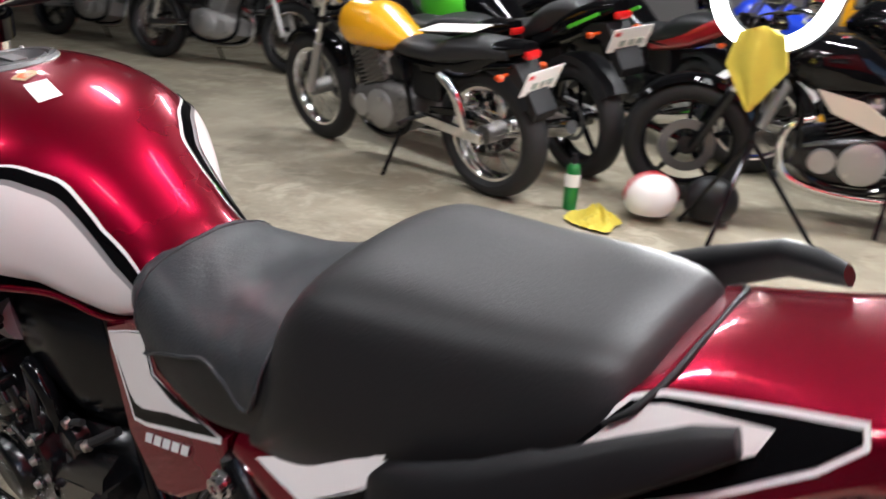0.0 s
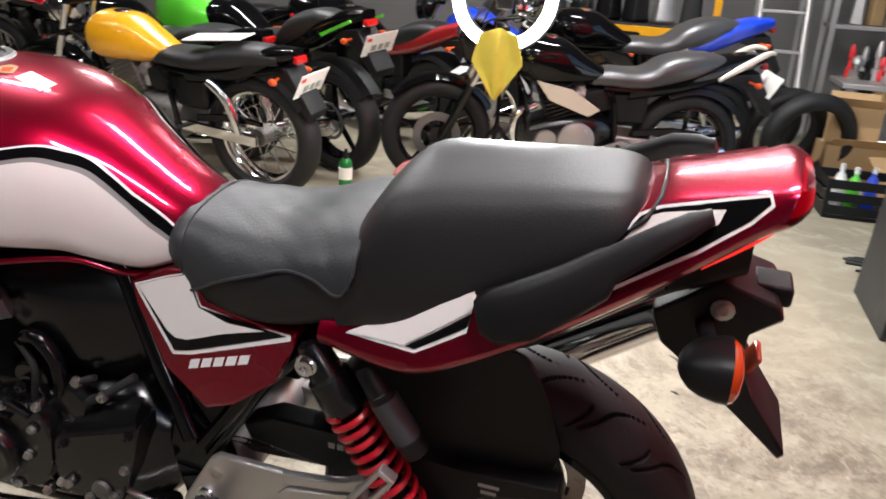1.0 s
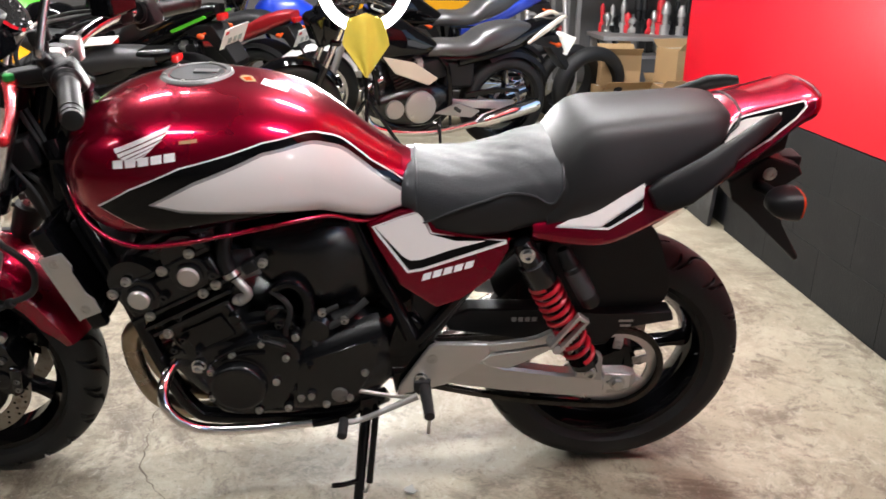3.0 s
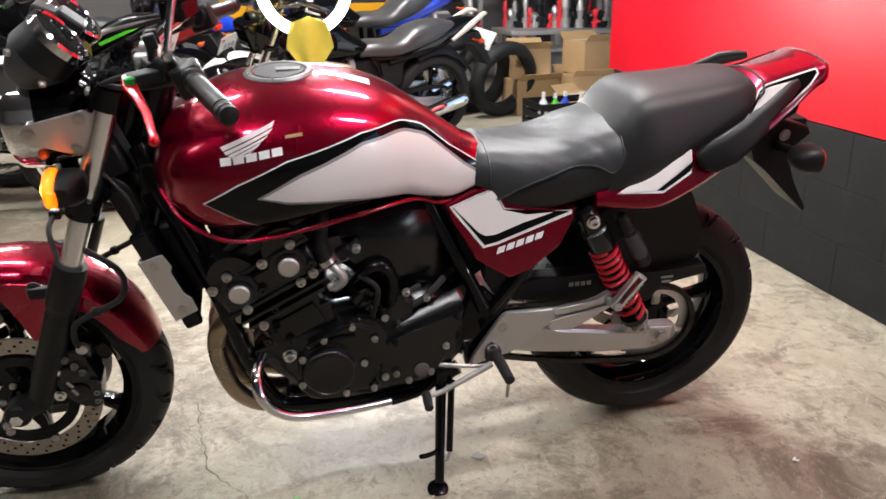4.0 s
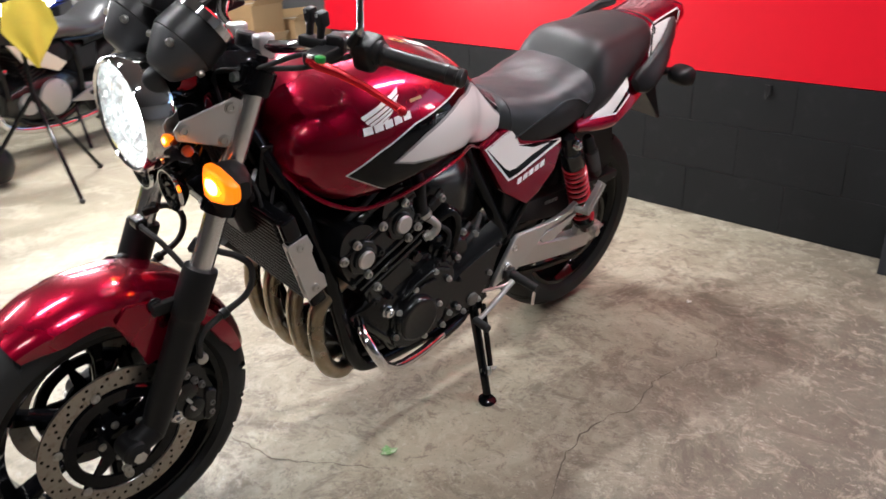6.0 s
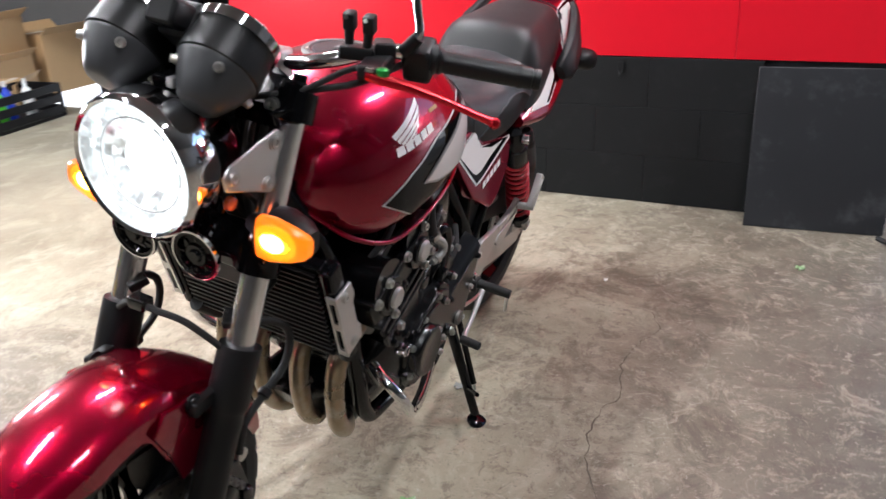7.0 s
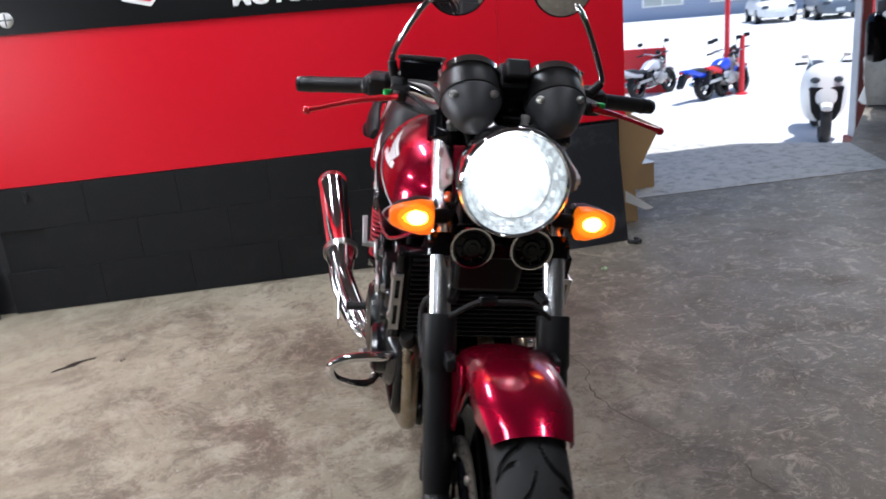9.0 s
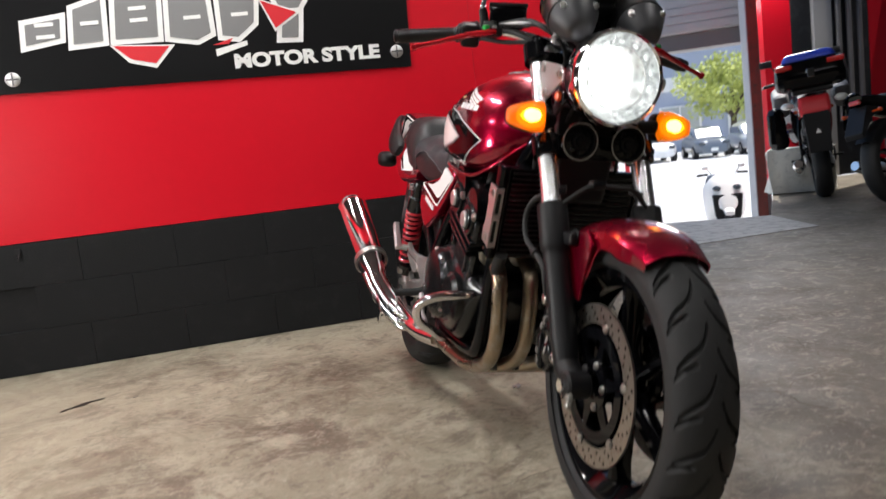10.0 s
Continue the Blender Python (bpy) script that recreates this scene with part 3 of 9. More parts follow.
def top_label(poly, material):
    sh = Shape()
    n = len(poly)
    sh.add([(x, y, tank_body.z(x, y) + 0.0016) for x, y in poly], [tuple(range(n))])
    return part("sticker", sh, material, tank)


top_label([(0.778, 0.022), (0.764, 0.040), (0.746, 0.030), (0.758, 0.006), (0.772, 0.006)], CARD)
top_label([(0.772, 0.021), (0.764, 0.033), (0.753, 0.028), (0.760, 0.012)], AMBER_DARK)
top_label([(0.735, 0.008), (0.738, 0.038), (0.690, 0.045), (0.688, 0.014)], SKIN_WHITE)

# seat
seat_top = spline([0.50, 0.47, 0.373, 0.30, 0.264, 0.21, 0.18, 0.165], [0.752, 0.776, 0.776, 0.787, 0.800, 0.815, 0.822, 0.818])
seat_bot = spline([0.504, 0.4645, 0.4315, 0.366, 0.227, 0.165], [0.714, 0.6805, 0.651, 0.647, 0.676, 0.697])
seat_w = spline([0.50, 0.46, 0.40, 0.30, 0.22, 0.165], [0.078, 0.100, 0.118, 0.136, 0.139, 0.140])
rider = Body(seat_top, seat_bot, seat_w, mid=0.35, up=2.7, low=4)
seat = part("seat", rider.shape([0.165 + 0.335 * k / 24 for k in range(25)]), SEAT, bike, "black vinyl step seat with a grey fitted cover")
# loose cover over the rider's half, its lower edge cut in a wave
cover_edge = spline([0.501, 0.475, 0.444, 0.422, 0.400, 0.338, 0.270, 0.243, 0.216, 0.197, 0.188], [0.700, 0.680, 0.684, 0.695, 0.709, 0.735, 0.755, 0.753, 0.740, 0.749, 0.775])
sh = Shape()
rings = []
for k in range(41):
    x = 0.190 + (0.497 - 0.190) * k / 40
    t, b, w = seat_top(x), seat_bot(x), seat_w(x)
    zm = b + (t - b) * 0.35
    low = min(cover_edge(x), t - 0.012)
    ring = []
    for i in range(33):
        u = i / 32 * 2 - 1
        q = abs(u) ** 1.15
        z = t - (t - low) * q**2.2
        y = rider.y(x, min(z, t - 1e-4)) if q > 0.02 else 0.0
        wr = 0.0011 * math.sin(61 * x + 9 * u) * math.sin(29 * x - 5 * u + 1.3) + 0.0006 * math.sin(120 * x * (1 + 0.5 * u) + 6 * u)
        ring.append(Vector((x, math.copysign(y + 0.004 + wr, u), z + (0.004 + wr) * (1 - q))))
    rings.append(ring)
sh.loft(rings, closed=False)
cover = part("seat_cover", sh, COVER, seat, "loose grey vinyl cover with stitched edge")
cover.modifiers.new("thickness", "SOLIDIFY").thickness = 0.003
for side in (0, 32):
    part("stitching", Shape().tube([r[side] for r in rings[::2]], 0.0022, 6, 2), COVER, cover)
part("stitching", Shape().tube([r for r in rings[0][::2]], 0.0022, 6, 2), COVER, cover)
part("seam", Shape().tube([r for r in rings[35][::2]], 0.0020, 6, 2), COVER, cover)
pil_top = spline([0.215, 0.196, 0.176, 0.155, 0.13, 0.09, 0.02, -0.065, -0.105, -0.125, -0.136], [0.800, 0.830, 0.858, 0.876, 0.884, 0.888, 0.893, 0.899, 0.898, 0.890, 0.872])
pil_bot = spline([0.215, 0.154, 0.053, -0.042, -0.10, -0.136], [0.69, 0.708, 0.745, 0.795, 0.832, 0.856])
pil_w = spline([0.215, 0.15, 0.05, -0.05, -0.105, -0.136], [0.142, 0.148, 0.138, 0.120, 0.102, 0.078])
PIL_SECTION = [(0, 0), (0.2, 0.0006), (0.36, 0.003), (0.5, 0.007), (0.6, 0.0115), (0.68, 0.018), (0.745, 0.027), (0.80, 0.039), (0.86, 0.056), (0.92, 0.078), (0.97, 0.102), (1.0, 0.124)]


def pil_ring(x):
    t, b, w = pil_top(x), pil_bot(x), pil_w(x)
    f = min(1.0, (t - b) / 0.138)
    half = [(w * u, t - d * f) for u, d in PIL_SECTION] + [(w * 0.995, b + 0.006 * f), (w * 0.97, b + 0.001), (w * 0.6, b), (0, b)]
    return [Vector((x, y, z)) for y, z in half] + [Vector((x, -y, z)) for y, z in half[-2:0:-1]]


part("pillion_seat", Shape().loft([pil_ring(-0.136 + 0.351 * (0.5 - 0.5 * math.cos(math.pi * k / 30))) for k in range(31)]), SEAT, seat)

# tail cowl: flat sloping flanks under a low domed deck
TX = [0.24, 0.15, 0.10, 0.04, -0.05, -0.107, -0.144, -0.20, -0.256, -0.283, -0.296]
t_cy = spline(TX, [0.134, 0.138, 0.138, 0.130, 0.100, 0.082, 0.072, 0.071, 0.073, 0.072, 0.052])
t_cz = spline(TX, [0.694, 0.722, 0.745, 0.780, 0.828, 0.866, 0.884, 0.899, 0.915, 0.923, 0.920])
t_ly = spline(TX, [0.146, 0.164, 0.170, 0.166, 0.152, 0.137, 0.126, 0.108, 0.090, 0.082, 0.060])
t_lz = spline(TX, [0.680, 0.676, 0.682, 0.708, 0.758, 0.792, 0.815, 0.852, 0.890, 0.903, 0.908])


def tail_ring(x):
    cy, cz, ly, lz = t_cy(x), t_cz(x), t_ly(x), t_lz(x)
    deck = 0.010 * min(1.0, max(0.0, (-0.10 - x) / 0.05)) - 0.003 * min(1.0, max(0.0, (-0.19 - x) / 0.08)) - 0.02 * max(0.0, min(1.0, (x + 0.12) / 0.1))
    half = [(cy * f, cz + deck * (1 - f * f)) for f in (0, 0.25, 0.5, 0.75, 0.93)] + [(cy, cz - 0.001)]
    half += [(cy + (ly - cy) * f + 0.0012 * math.sin(math.pi * f), cz + (lz - cz) * f) for f in (0.06, 0.35, 0.65, 0.94)]
    half += [(ly + 0.001, lz - 0.004), (ly - 0.002, lz - 0.013), (ly - 0.010, lz - 0.020), (ly * 0.6, lz - 0.024), (0, lz - 0.024)]
    return [Vector((x, y, z)) for y, z in half] + [Vector((x, -y, z)) for y, z in half[-2:0:-1]]


def flank(x, z):
    cz, lz = t_cz(x), t_lz(x)
    f = (cz - z) / (cz - lz)
    return t_cy(x) + (t_ly(x) - t_cy(x)) * f + 0.0012 * math.sin(math.pi * min(1, max(0, f)))


tail_body = Body(t_cz, t_lz, t_ly)
tail = part("tail_cowl", Shape().loft([tail_ring(-0.296 + 0.536 * k / 62) for k in range(63)]), RED, bike, "candy red tail cowl with white and black stripes")
for side in (1, -1):
    for k, (outline, layer) in enumerate((([(0.200, 0.6915), (0.038, 0.7765), (0.043, 0.731), (0.104, 0.6945)], SILVERLINE), ([(0.116, 0.699), (0.04, 0.752), (0.044, 0.736), (0.104, 0.699)], GLOSS_BLACK), ([(0.197, 0.6935), (0.04, 0.775), (0.04, 0.755), (0.119, 0.699)], PEARL))):
        part(("pinstripe", "black_stripe", "white_stripe")[k], tail_body.decal(outline, side, 0.0012 + 0.001 * k, 0.02, flank), layer, tail)
    rear_o = [(-0.128, 0.873), (-0.147, 0.882), (-0.20, 0.8965), (-0.252, 0.9115), (-0.2545, 0.906), (-0.237, 0.888), (-0.19, 0.854), (-0.107, 0.805), (-0.06, 0.777), (-0.07, 0.80)]
    part("pinstripe", tail_body.decal(grow(rear_o, 0.0032), side, 0.0012, 0.02, flank), SILVERLINE, tail)
    part("black_stripe", tail_body.decal(rear_o, side, 0.0022, 0.02, flank), GLOSS_BLACK, tail)
    part("white_stripe", tail_body.decal([(-0.132, 0.872), (-0.150, 0.879), (-0.213, 0.893), (-0.208, 0.880), (-0.15, 0.842), (-0.10, 0.810), (-0.07, 0.795)], side, 0.0032, 0.02, flank), PEARL, tail)
    # grab rail
    rail = Shape()
    pr = [(0.030, 0.160, 0.758), (0.012, 0.163, 0.764), (-0.025, 0.164, 0.782), (-0.065, 0.158, 0.808), (-0.100, 0.147, 0.832), (-0.108, 0.143, 0.842), (-0.150, 0.127, 0.869), (-0.180, 0.111, 0.885), (-0.200, 0.100, 0.893)]
    rings = []
    for k, (x, y, z) in enumerate(pr):
        hgt, thick = [(0.020, 0.010), (0.032, 0.016), (0.034, 0.016), (0.030, 0.015), (0.027, 0.013), (0.020, 0.012), (0.017, 0.011), (0.014, 0.010), (0.009, 0.007)][k]
        up, out = Vector((0.35, -0.45 * side, 0.82)).normalized(), Vector((0, side * 0.87, 0.48))
        rings.append([Vector((x, side * y, z + (0.016 * min(1.0, max(0.0, (0.05 - x) / 0.06)) * min(1.0, (x + 0.23) / 0.08) if side < 0 else 0))) + up * hgt * math.copysign(abs(math.sin(a)) ** 0.7, math.sin(a)) + out * thick * math.copysign(abs(math.cos(a)) ** 0.7, math.cos(a)) for a in [2 * math.pi * i / 16 for i in range(16)]])
    rail.loft(rings)
    g = part("grab_rail", rail, PLASTIC, bike, "matt black passenger grab rail")
    bolt(g, (0.005, side * 0.166, 0.764 + (0.006 if side < 0 else 0)), (0, side, 0), 0.006, 0.004, PLASTIC)
    part("cowl_lip", Shape().tube([(-0.118, side * 0.097, 0.862), (-0.126, side * 0.092, 0.868), (-0.133, side * 0.086, 0.873), (-0.144, side * 0.062, 0.886), (-0.147, side * 0.030, 0.893), (-0.148, 0, 0.894)], [0.002, 0.0025, 0.003, 0.003, 0.0025, 0.0025], 10, 5), PLASTIC, tail)
    # side cover
    s0, s1 = 0.089 * side, 0.119 * side
    sc = Shape().plate([(0.5545, 0.677), (0.4865, 0.7025), (0.447, 0.712), (0.426, 0.668), (0.378, 0.659), (0.2765, 0.661), (0.2825, 0.639), (0.309, 0.583), (0.3735, 0.535), (0.4195, 0.518), (0.4915, 0.561), (0.537, 0.644)], s0, s1, bevel=0.006, m=Matrix(((1, 0, 0, 0), (-0.083 * side, 1, -0.26 * side, (0.66 * 0.26 + 0.4 * 0.083) * side), (0, 0, 1, 0), (0, 0, 0, 1))))
    sc = part("side_cover", sc, RED, bike, "candy red side cover with white and black flash")
    f = lambda x, z: 0.119 + 0.26 * (0.66 - z) - 0.083 * (x - 0.4)
    so = [(0.542, 0.672), (0.4865, 0.6943), (0.450, 0.7063), (0.428, 0.6652), (0.379, 0.6555), (0.2863, 0.657), (0.2864, 0.6487), (0.444, 0.592), (0.4746, 0.5858), (0.5313, 0.6563)]
    part("pinstripe", tail_body.decal(so, side, 0.001, 0.1, f), SILVERLINE, sc)
    part("black_stripe", tail_body.decal([(0.537, 0.6713), (0.4865, 0.6924), (0.451, 0.7038), (0.429, 0.6632), (0.381, 0.6525), (0.292, 0.6539), (0.446, 0.5975), (0.4716, 0.5919), (0.5273, 0.6604)], side, 0.0018, 0.1, f), GLOSS_BLACK, sc)
    part("white_flash", tail_body.decal([(0.536, 0.6713), (0.4865, 0.6918), (0.4515, 0.7027), (0.431, 0.6621), (0.384, 0.6509), (0.326, 0.6533), (0.355, 0.645), (0.394, 0.6334), (0.4234, 0.622), (0.450, 0.6125), (0.4695, 0.611), (0.484, 0.6186), (0.502, 0.637), (0.523, 0.6606)], side, 0.0026, 0.1, f), PEARL, sc)
    for k in range(5):
        x0, z0 = 0.4475 - 0.0202 * k, 0.5715 + 0.0063 * k
        part("model_bar", tail_body.decal([(x0, z0), (x0 - 0.004, z0 + 0.0140), (x0 - 0.0200, z0 + 0.0190), (x0 - 0.0160, z0 + 0.0050)], side, 0.0016, 0.1, f), SILVERLINE, sc)
    part("lower_trim", Shape().plate([(0.325, 0.564), (0.365, 0.533), (0.426, 0.514), (0.468, 0.562), (0.466, 0.50), (0.43, 0.44), (0.39, 0.47)], side * 0.09, side * 0.120, bevel=0.004), PLASTIC, bike)

# frame
frame_ob = part("frame", Shape().tube([(1.09, 0, 0.80), (0.98, 0, 0.86), (0.70, 0, 0.84), (0.45, 0, 0.74)], 0.024, 12), FRAME, bike, "gloss black tubular steel frame")
for side in (1, -1):
    y = side
    part("down_tube", Shape().tube([(1.125, 0.045 * y, 0.82), (1.075, 0.10 * y, 0.70), (1.02, 0.125 * y, 0.56), (0.975, 0.13 * y, 0.40), (0.93, 0.13 * y, 0.27), (0.86, 0.13 * y, 0.235), (0.62, 0.13 * y, 0.245), (0.52, 0.135 * y, 0.29)], 0.017, 12), FRAME, frame_ob)
    part("pivot_plate", Shape().plate([(0.500, 0.470), (0.462, 0.478), (0.428, 0.440), (0.400, 0.330), (0.440, 0.275), (0.500, 0.280), (0.520, 0.400)], 0.098 * y, 0.126 * y, bevel=0.006), FRAME, frame_ob)
    part("seat_tube", Shape().tube([(0.596, 0.070 * y, 0.712), (0.562, 0.084 * y, 0.632), (0.512, 0.110 * y, 0.530), (0.466, 0.130 * y, 0.435)], 0.0165, 14), FRAME, frame_ob)
    part("stay_tube", Shape().tube([(0.452, 0.128 * y, 0.425), (0.400, 0.126 * y, 0.492), (0.334, 0.122 * y, 0.585), (0.290, 0.118 * y, 0.645)], 0.0125, 12), FRAME, frame_ob)
    part("inner_panel", Shape().plate([(0.560, 0.690), (0.480, 0.560), (0.440, 0.480), (0.350, 0.570), (0.320, 0.640), (0.45, 0.70)], 0.055 * y, 0.080 * y, bevel=0.004), PLASTIC, frame_ob)
    part("rear_rail", Shape().tube([(0.56, 0.060 * y, 0.70), (0.40, 0.080 * y, 0.640), (0.20, 0.10 * y, 0.650), (0.0, 0.10 * y, 0.70), (-0.16, 0.08 * y, 0.80)], 0.013, 10), FRAME, frame_ob)
    part("rear_stay", Shape().tube([(0.445, 0.12 * y, 0.40), (0.34, 0.115 * y, 0.56), (0.24, 0.11 * y, 0.655)], 0.012, 10), FRAME, frame_ob)
part("centre_box", Shape().plate([(0.66, 0.70), (0.50, 0.70), (0.34, 0.665), (0.33, 0.60), (0.44, 0.50), (0.53, 0.42), (0.66, 0.42)], -0.056, 0.056, bevel=0.01), PLASTIC, frame_ob)
part("headstock", Shape().rod((1.075, 0, 0.93), (1.135, 0, 0.76), 0.034, seg=20), FRAME, frame_ob)

# airbox and throttle bodies
airbox = Body(spline([0.515, 0.56, 0.62, 0.70, 0.78, 0.845], [0.60, 0.675, 0.705, 0.700, 0.69, 0.665]), spline([0.515, 0.56, 0.62, 0.70, 0.78, 0.845], [0.47, 0.45, 0.46, 0.50, 0.56, 0.60]), spline([0.515, 0.58, 0.66, 0.75, 0.845], [0.074, 0.112, 0.142, 0.138, 0.10]), mid=0.5, up=2.8, low=2.8)
part("airbox", airbox.shape([0.515 + 0.33 * k / 18 for k in range(19)]), ENGINE, bike)
for y in (-0.12, -0.042, 0.042, 0.12):
    part("intake", Shape().rod((0.80, y, 0.60), (0.845, y, 0.585), 0.026, seg=16).rod((0.76, y, 0.615), (0.80, y, 0.60), 0.031, seg=16), CAST, bike)

# engine, its cylinders leaning forward
engine = part("engine", Body(spline([0.50, 0.56, 0.64, 0.72, 0.82, 0.90, 0.955], [0.44, 0.49, 0.50, 0.485, 0.50, 0.47, 0.40]), spline([0.50, 0.56, 0.66, 0.80, 0.90, 0.955], [0.31, 0.255, 0.235, 0.235, 0.315, 0.385]), spline([0.50, 0.56, 0.66, 0.80, 0.90, 0.955], [0.12, 0.15, 0.165, 0.175, 0.17, 0.14]), mid=0.45, up=4, low=4).shape([0.50 + 0.455 * k / 22 for k in range(23)]), ENGINE, bike, "black four-cylinder engine")
part("oil_pan", Shape().box((0.80, 0, 0.215), (0.20, 0.18, 0.06), bevel=0.015), ENGINE, engine)
U, V = Vector((0.89, 0, -0.455)), Vector((0.455, 0, 0.89))
EM = Matrix(((U.x, 0, V.x, 0.915), (0, 1, 0, 0), (U.z, 0, V.z, 0.595), (0, 0, 0, 1)))


def ebox(name, a0, a1, y0, y1, b0, b1, bevel, material=ENGINE, parent=engine):
    sh = Shape()
    c = EM @ Vector(((a0 + a1) / 2, (y0 + y1) / 2, (b0 + b1) / 2))
    sh.box(c, (a1 - a0, y1 - y0, b1 - b0), EM, bevel)
    return part(name, sh, material, parent)


ebox("cylinder_block", -0.066, 0.080, -0.166, 0.166, -0.200, -0.080, 0.010)
for side in (1, -1):
    part("block_panel", Shape().box(EM @ Vector((0.004, 0.166 * side, -0.132)), (0.092, 0.012, 0.054), EM, 0.004), ENGINE, engine)
    part("block_lug", Shape().rod(EM @ Vector((-0.060, 0.150 * side, -0.125)), EM @ Vector((-0.060, 0.178 * side, -0.125)), 0.013, seg=14, bevel=0.003), ENGINE, engine)
ebox("cylinder_head", -0.100, 0.104, -0.182, 0.182, -0.046, 0.020, 0.010)
for b0, a0, a1 in ((-0.040, -0.104, 0.106), (-0.063, -0.094, 0.094), (-0.081, -0.080, 0.088)):
    ebox("gasket_rib", a0, a1, -0.188, 0.188, b0 - 0.004, b0 + 0.004, 0.002)
ebox("gasket_rib", -0.104, 0.108, -0.187, 0.187, 0.030, 0.036, 0.002)
cov = Shape()
for s0 in (-0.062, 0.054):
    cov.loft([[EM @ Vector((s0 + 0.046 * math.cos(t), y, 0.026 + 0.052 * max(0.0, math.sin(t)))) for t in [math.pi * i / 14 for i in range(15)]] for y in (-0.184, -0.176, 0.176, 0.184)])
cov.box(EM @ Vector((-0.004, 0, 0.046)), (0.10, 0.33, 0.045), EM, bevel=0.008)
part("cam_cover", cov, ENGINE, engine)
for s0 in (-0.050, 0.057):
    for side in (1, -1):
        p = EM @ Vector((s0, 0.184 * side, 0.002))
        ring_o = [(-0.036, -0.012), (-0.020, -0.034), (0.018, -0.036), (0.036, -0.014), (0.034, 0.018), (0.016, 0.036), (-0.018, 0.036), (-0.036, 0.016)]
        part("cam_end", Shape().plate([(s0 + u, v + 0.002) for u, v in ring_o], 0.178 * side, 0.190 * side, 0.004, "xz", EM), ENGINE, engine)
        part("cam_boss", Shape().lathe([(0, 0.0255), (0.006, 0.0255), (0.008, 0.0225), (0.008, 0)], p + Vector((0, 0.004 * side, 0)), (0, side, 0), 28), ENGINE, engine)
        part("cam_cap", Shape().lathe([(0, 0.0195), (0.015, 0.0195), (0.0175, 0.017), (0.0175, 0)], p, (0, side, 0), 28), BRUSHED, engine, "brushed metal end cap")
        bolt(engine, EM @ Vector((s0 - 0.038, 0.186 * side, -0.018)), (0, side, 0), 0.008, 0.008, ENGINE)
        bolt(engine, EM @ Vector((s0 + 0.040, 0.186 * side, 0.030)), (0, side, 0), 0.008, 0.008)
for k in range(4):
    for j in (-0.022, 0.014):
        part("plug_rib", Shape().box(EM @ Vector((j, -0.125 + 0.083 * k, 0.07)), (0.010, 0.05, 0.016), EM, 0.003), ENGINE, engine)
    part("plug_cap", Shape().rod(EM @ Vector((-0.004, -0.125 + 0.083 * k, 0.06)), EM @ Vector((-0.004, -0.125 + 0.083 * k, 0.10)), 0.014, 0.011, 12), PLASTIC, engine)
# left side covers
gx, gz = 0.808, 0.364
part("case_joint", Shape().plate([(0.905, 0.418), (0.850, 0.466), (0.790, 0.492), (0.715, 0.500), (0.672, 0.470), (0.668, 0.350), (0.710, 0.278), (0.850, 0.270), (0.892, 0.330)], 0.12, 0.160, bevel=0.006), ENGINE, engine)
side_cast = part("side_casting", Shape().plate(smooth_poly([(0.866, 0.392), (0.846, 0.428), (0.795, 0.462), (0.752, 0.479), (0.706, 0.470), (0.682, 0.430), (0.700, 0.340), (0.752, 0.286), (0.848, 0.284), (0.872, 0.330)], 4), 0.15, 0.184, bevel=0.007), ENGINE, engine)
part("casting_rib", Shape().tube([(0.846, 0.187, 0.428), (0.795, 0.187, 0.455), (0.752, 0.187, 0.466), (0.712, 0.187, 0.452)], 0.0045, 8), ENGINE, engine)
part("casting_rib", Shape().tube([(0.835, 0.187, 0.418), (0.795, 0.187, 0.438), (0.752, 0.187, 0.440)], 0.0035, 8), ENGINE, engine)
part("generator_cover", Shape().lathe([(0, 0.063), (0.012, 0.063), (0.016, 0.060), (0.017, 0.056), (0.032, 0.0545), (0.037, 0.0505), (0.0385, 0.045), (0.0380, 0.0435), (0.0380, 0.0)], (gx, 0.168, gz), (0, 1, 0), 56), ENGINE, engine, "round black generator cover")
for k, p in enumerate(((0.757, 0.463), (0.815, 0.438), (0.860, 0.396), (0.712, 0.428), (0.690, 0.477), (0.735, 0.370), (0.775, 0.298), (0.716, 0.303), (0.668, 0.332), (0.864, 0.332))):
    part("bolt_boss", Shape().lathe([(0, 0.0105), (0.010, 0.0098), (0.012, 0.0085), (0.012, 0)], (p[0], 0.176, p[1]), (0, 1, 0), 14), ENGINE, side_cast)
    bolt(side_cast, (p[0], 0.187, p[1]), (0, 1, 0), 0.0058, 0.008, STEEL)
for p in ((0.866, 0.664), (0.851, 0.580), (0.826, 0.598), (0.955, 0.530), (0.986, 0.606), (0.928, 0.490)):
    bolt(engine, (p[0], 0.188, p[1]), (0, 1, 0), 0.0075, 0.009, STEEL)
bolt(engine, (0.884, 0.172, 0.404), (0, 1, 0), 0.0115, 0.018, CHROME)
spro = part("sprocket_cover", Shape().plate([(0.690, 0.408), (0.660, 0.419), (0.521, 0.476), (0.530, 0.440), (0.552, 0.375), (0.586, 0.306), (0.700, 0.294), (0.700, 0.38)], 0.13, 0.180, bevel=0.006), ENGINE, engine, "black sprocket cover with a folded top edge")
fold = Shape()
fold.loft([[Vector((x, 0.180, z)), Vector((x + 0.004, 0.172, z + 0.016)), Vector((x + 0.010, 0.142, z + 0.030)), Vector((x + 0.006, 0.132, z + 0.004))] for x, z in ((0.688, 0.404), (0.660, 0.416), (0.590, 0.444), (0.523, 0.472))])
part("cover_fold", fold, ENGINE, spro)
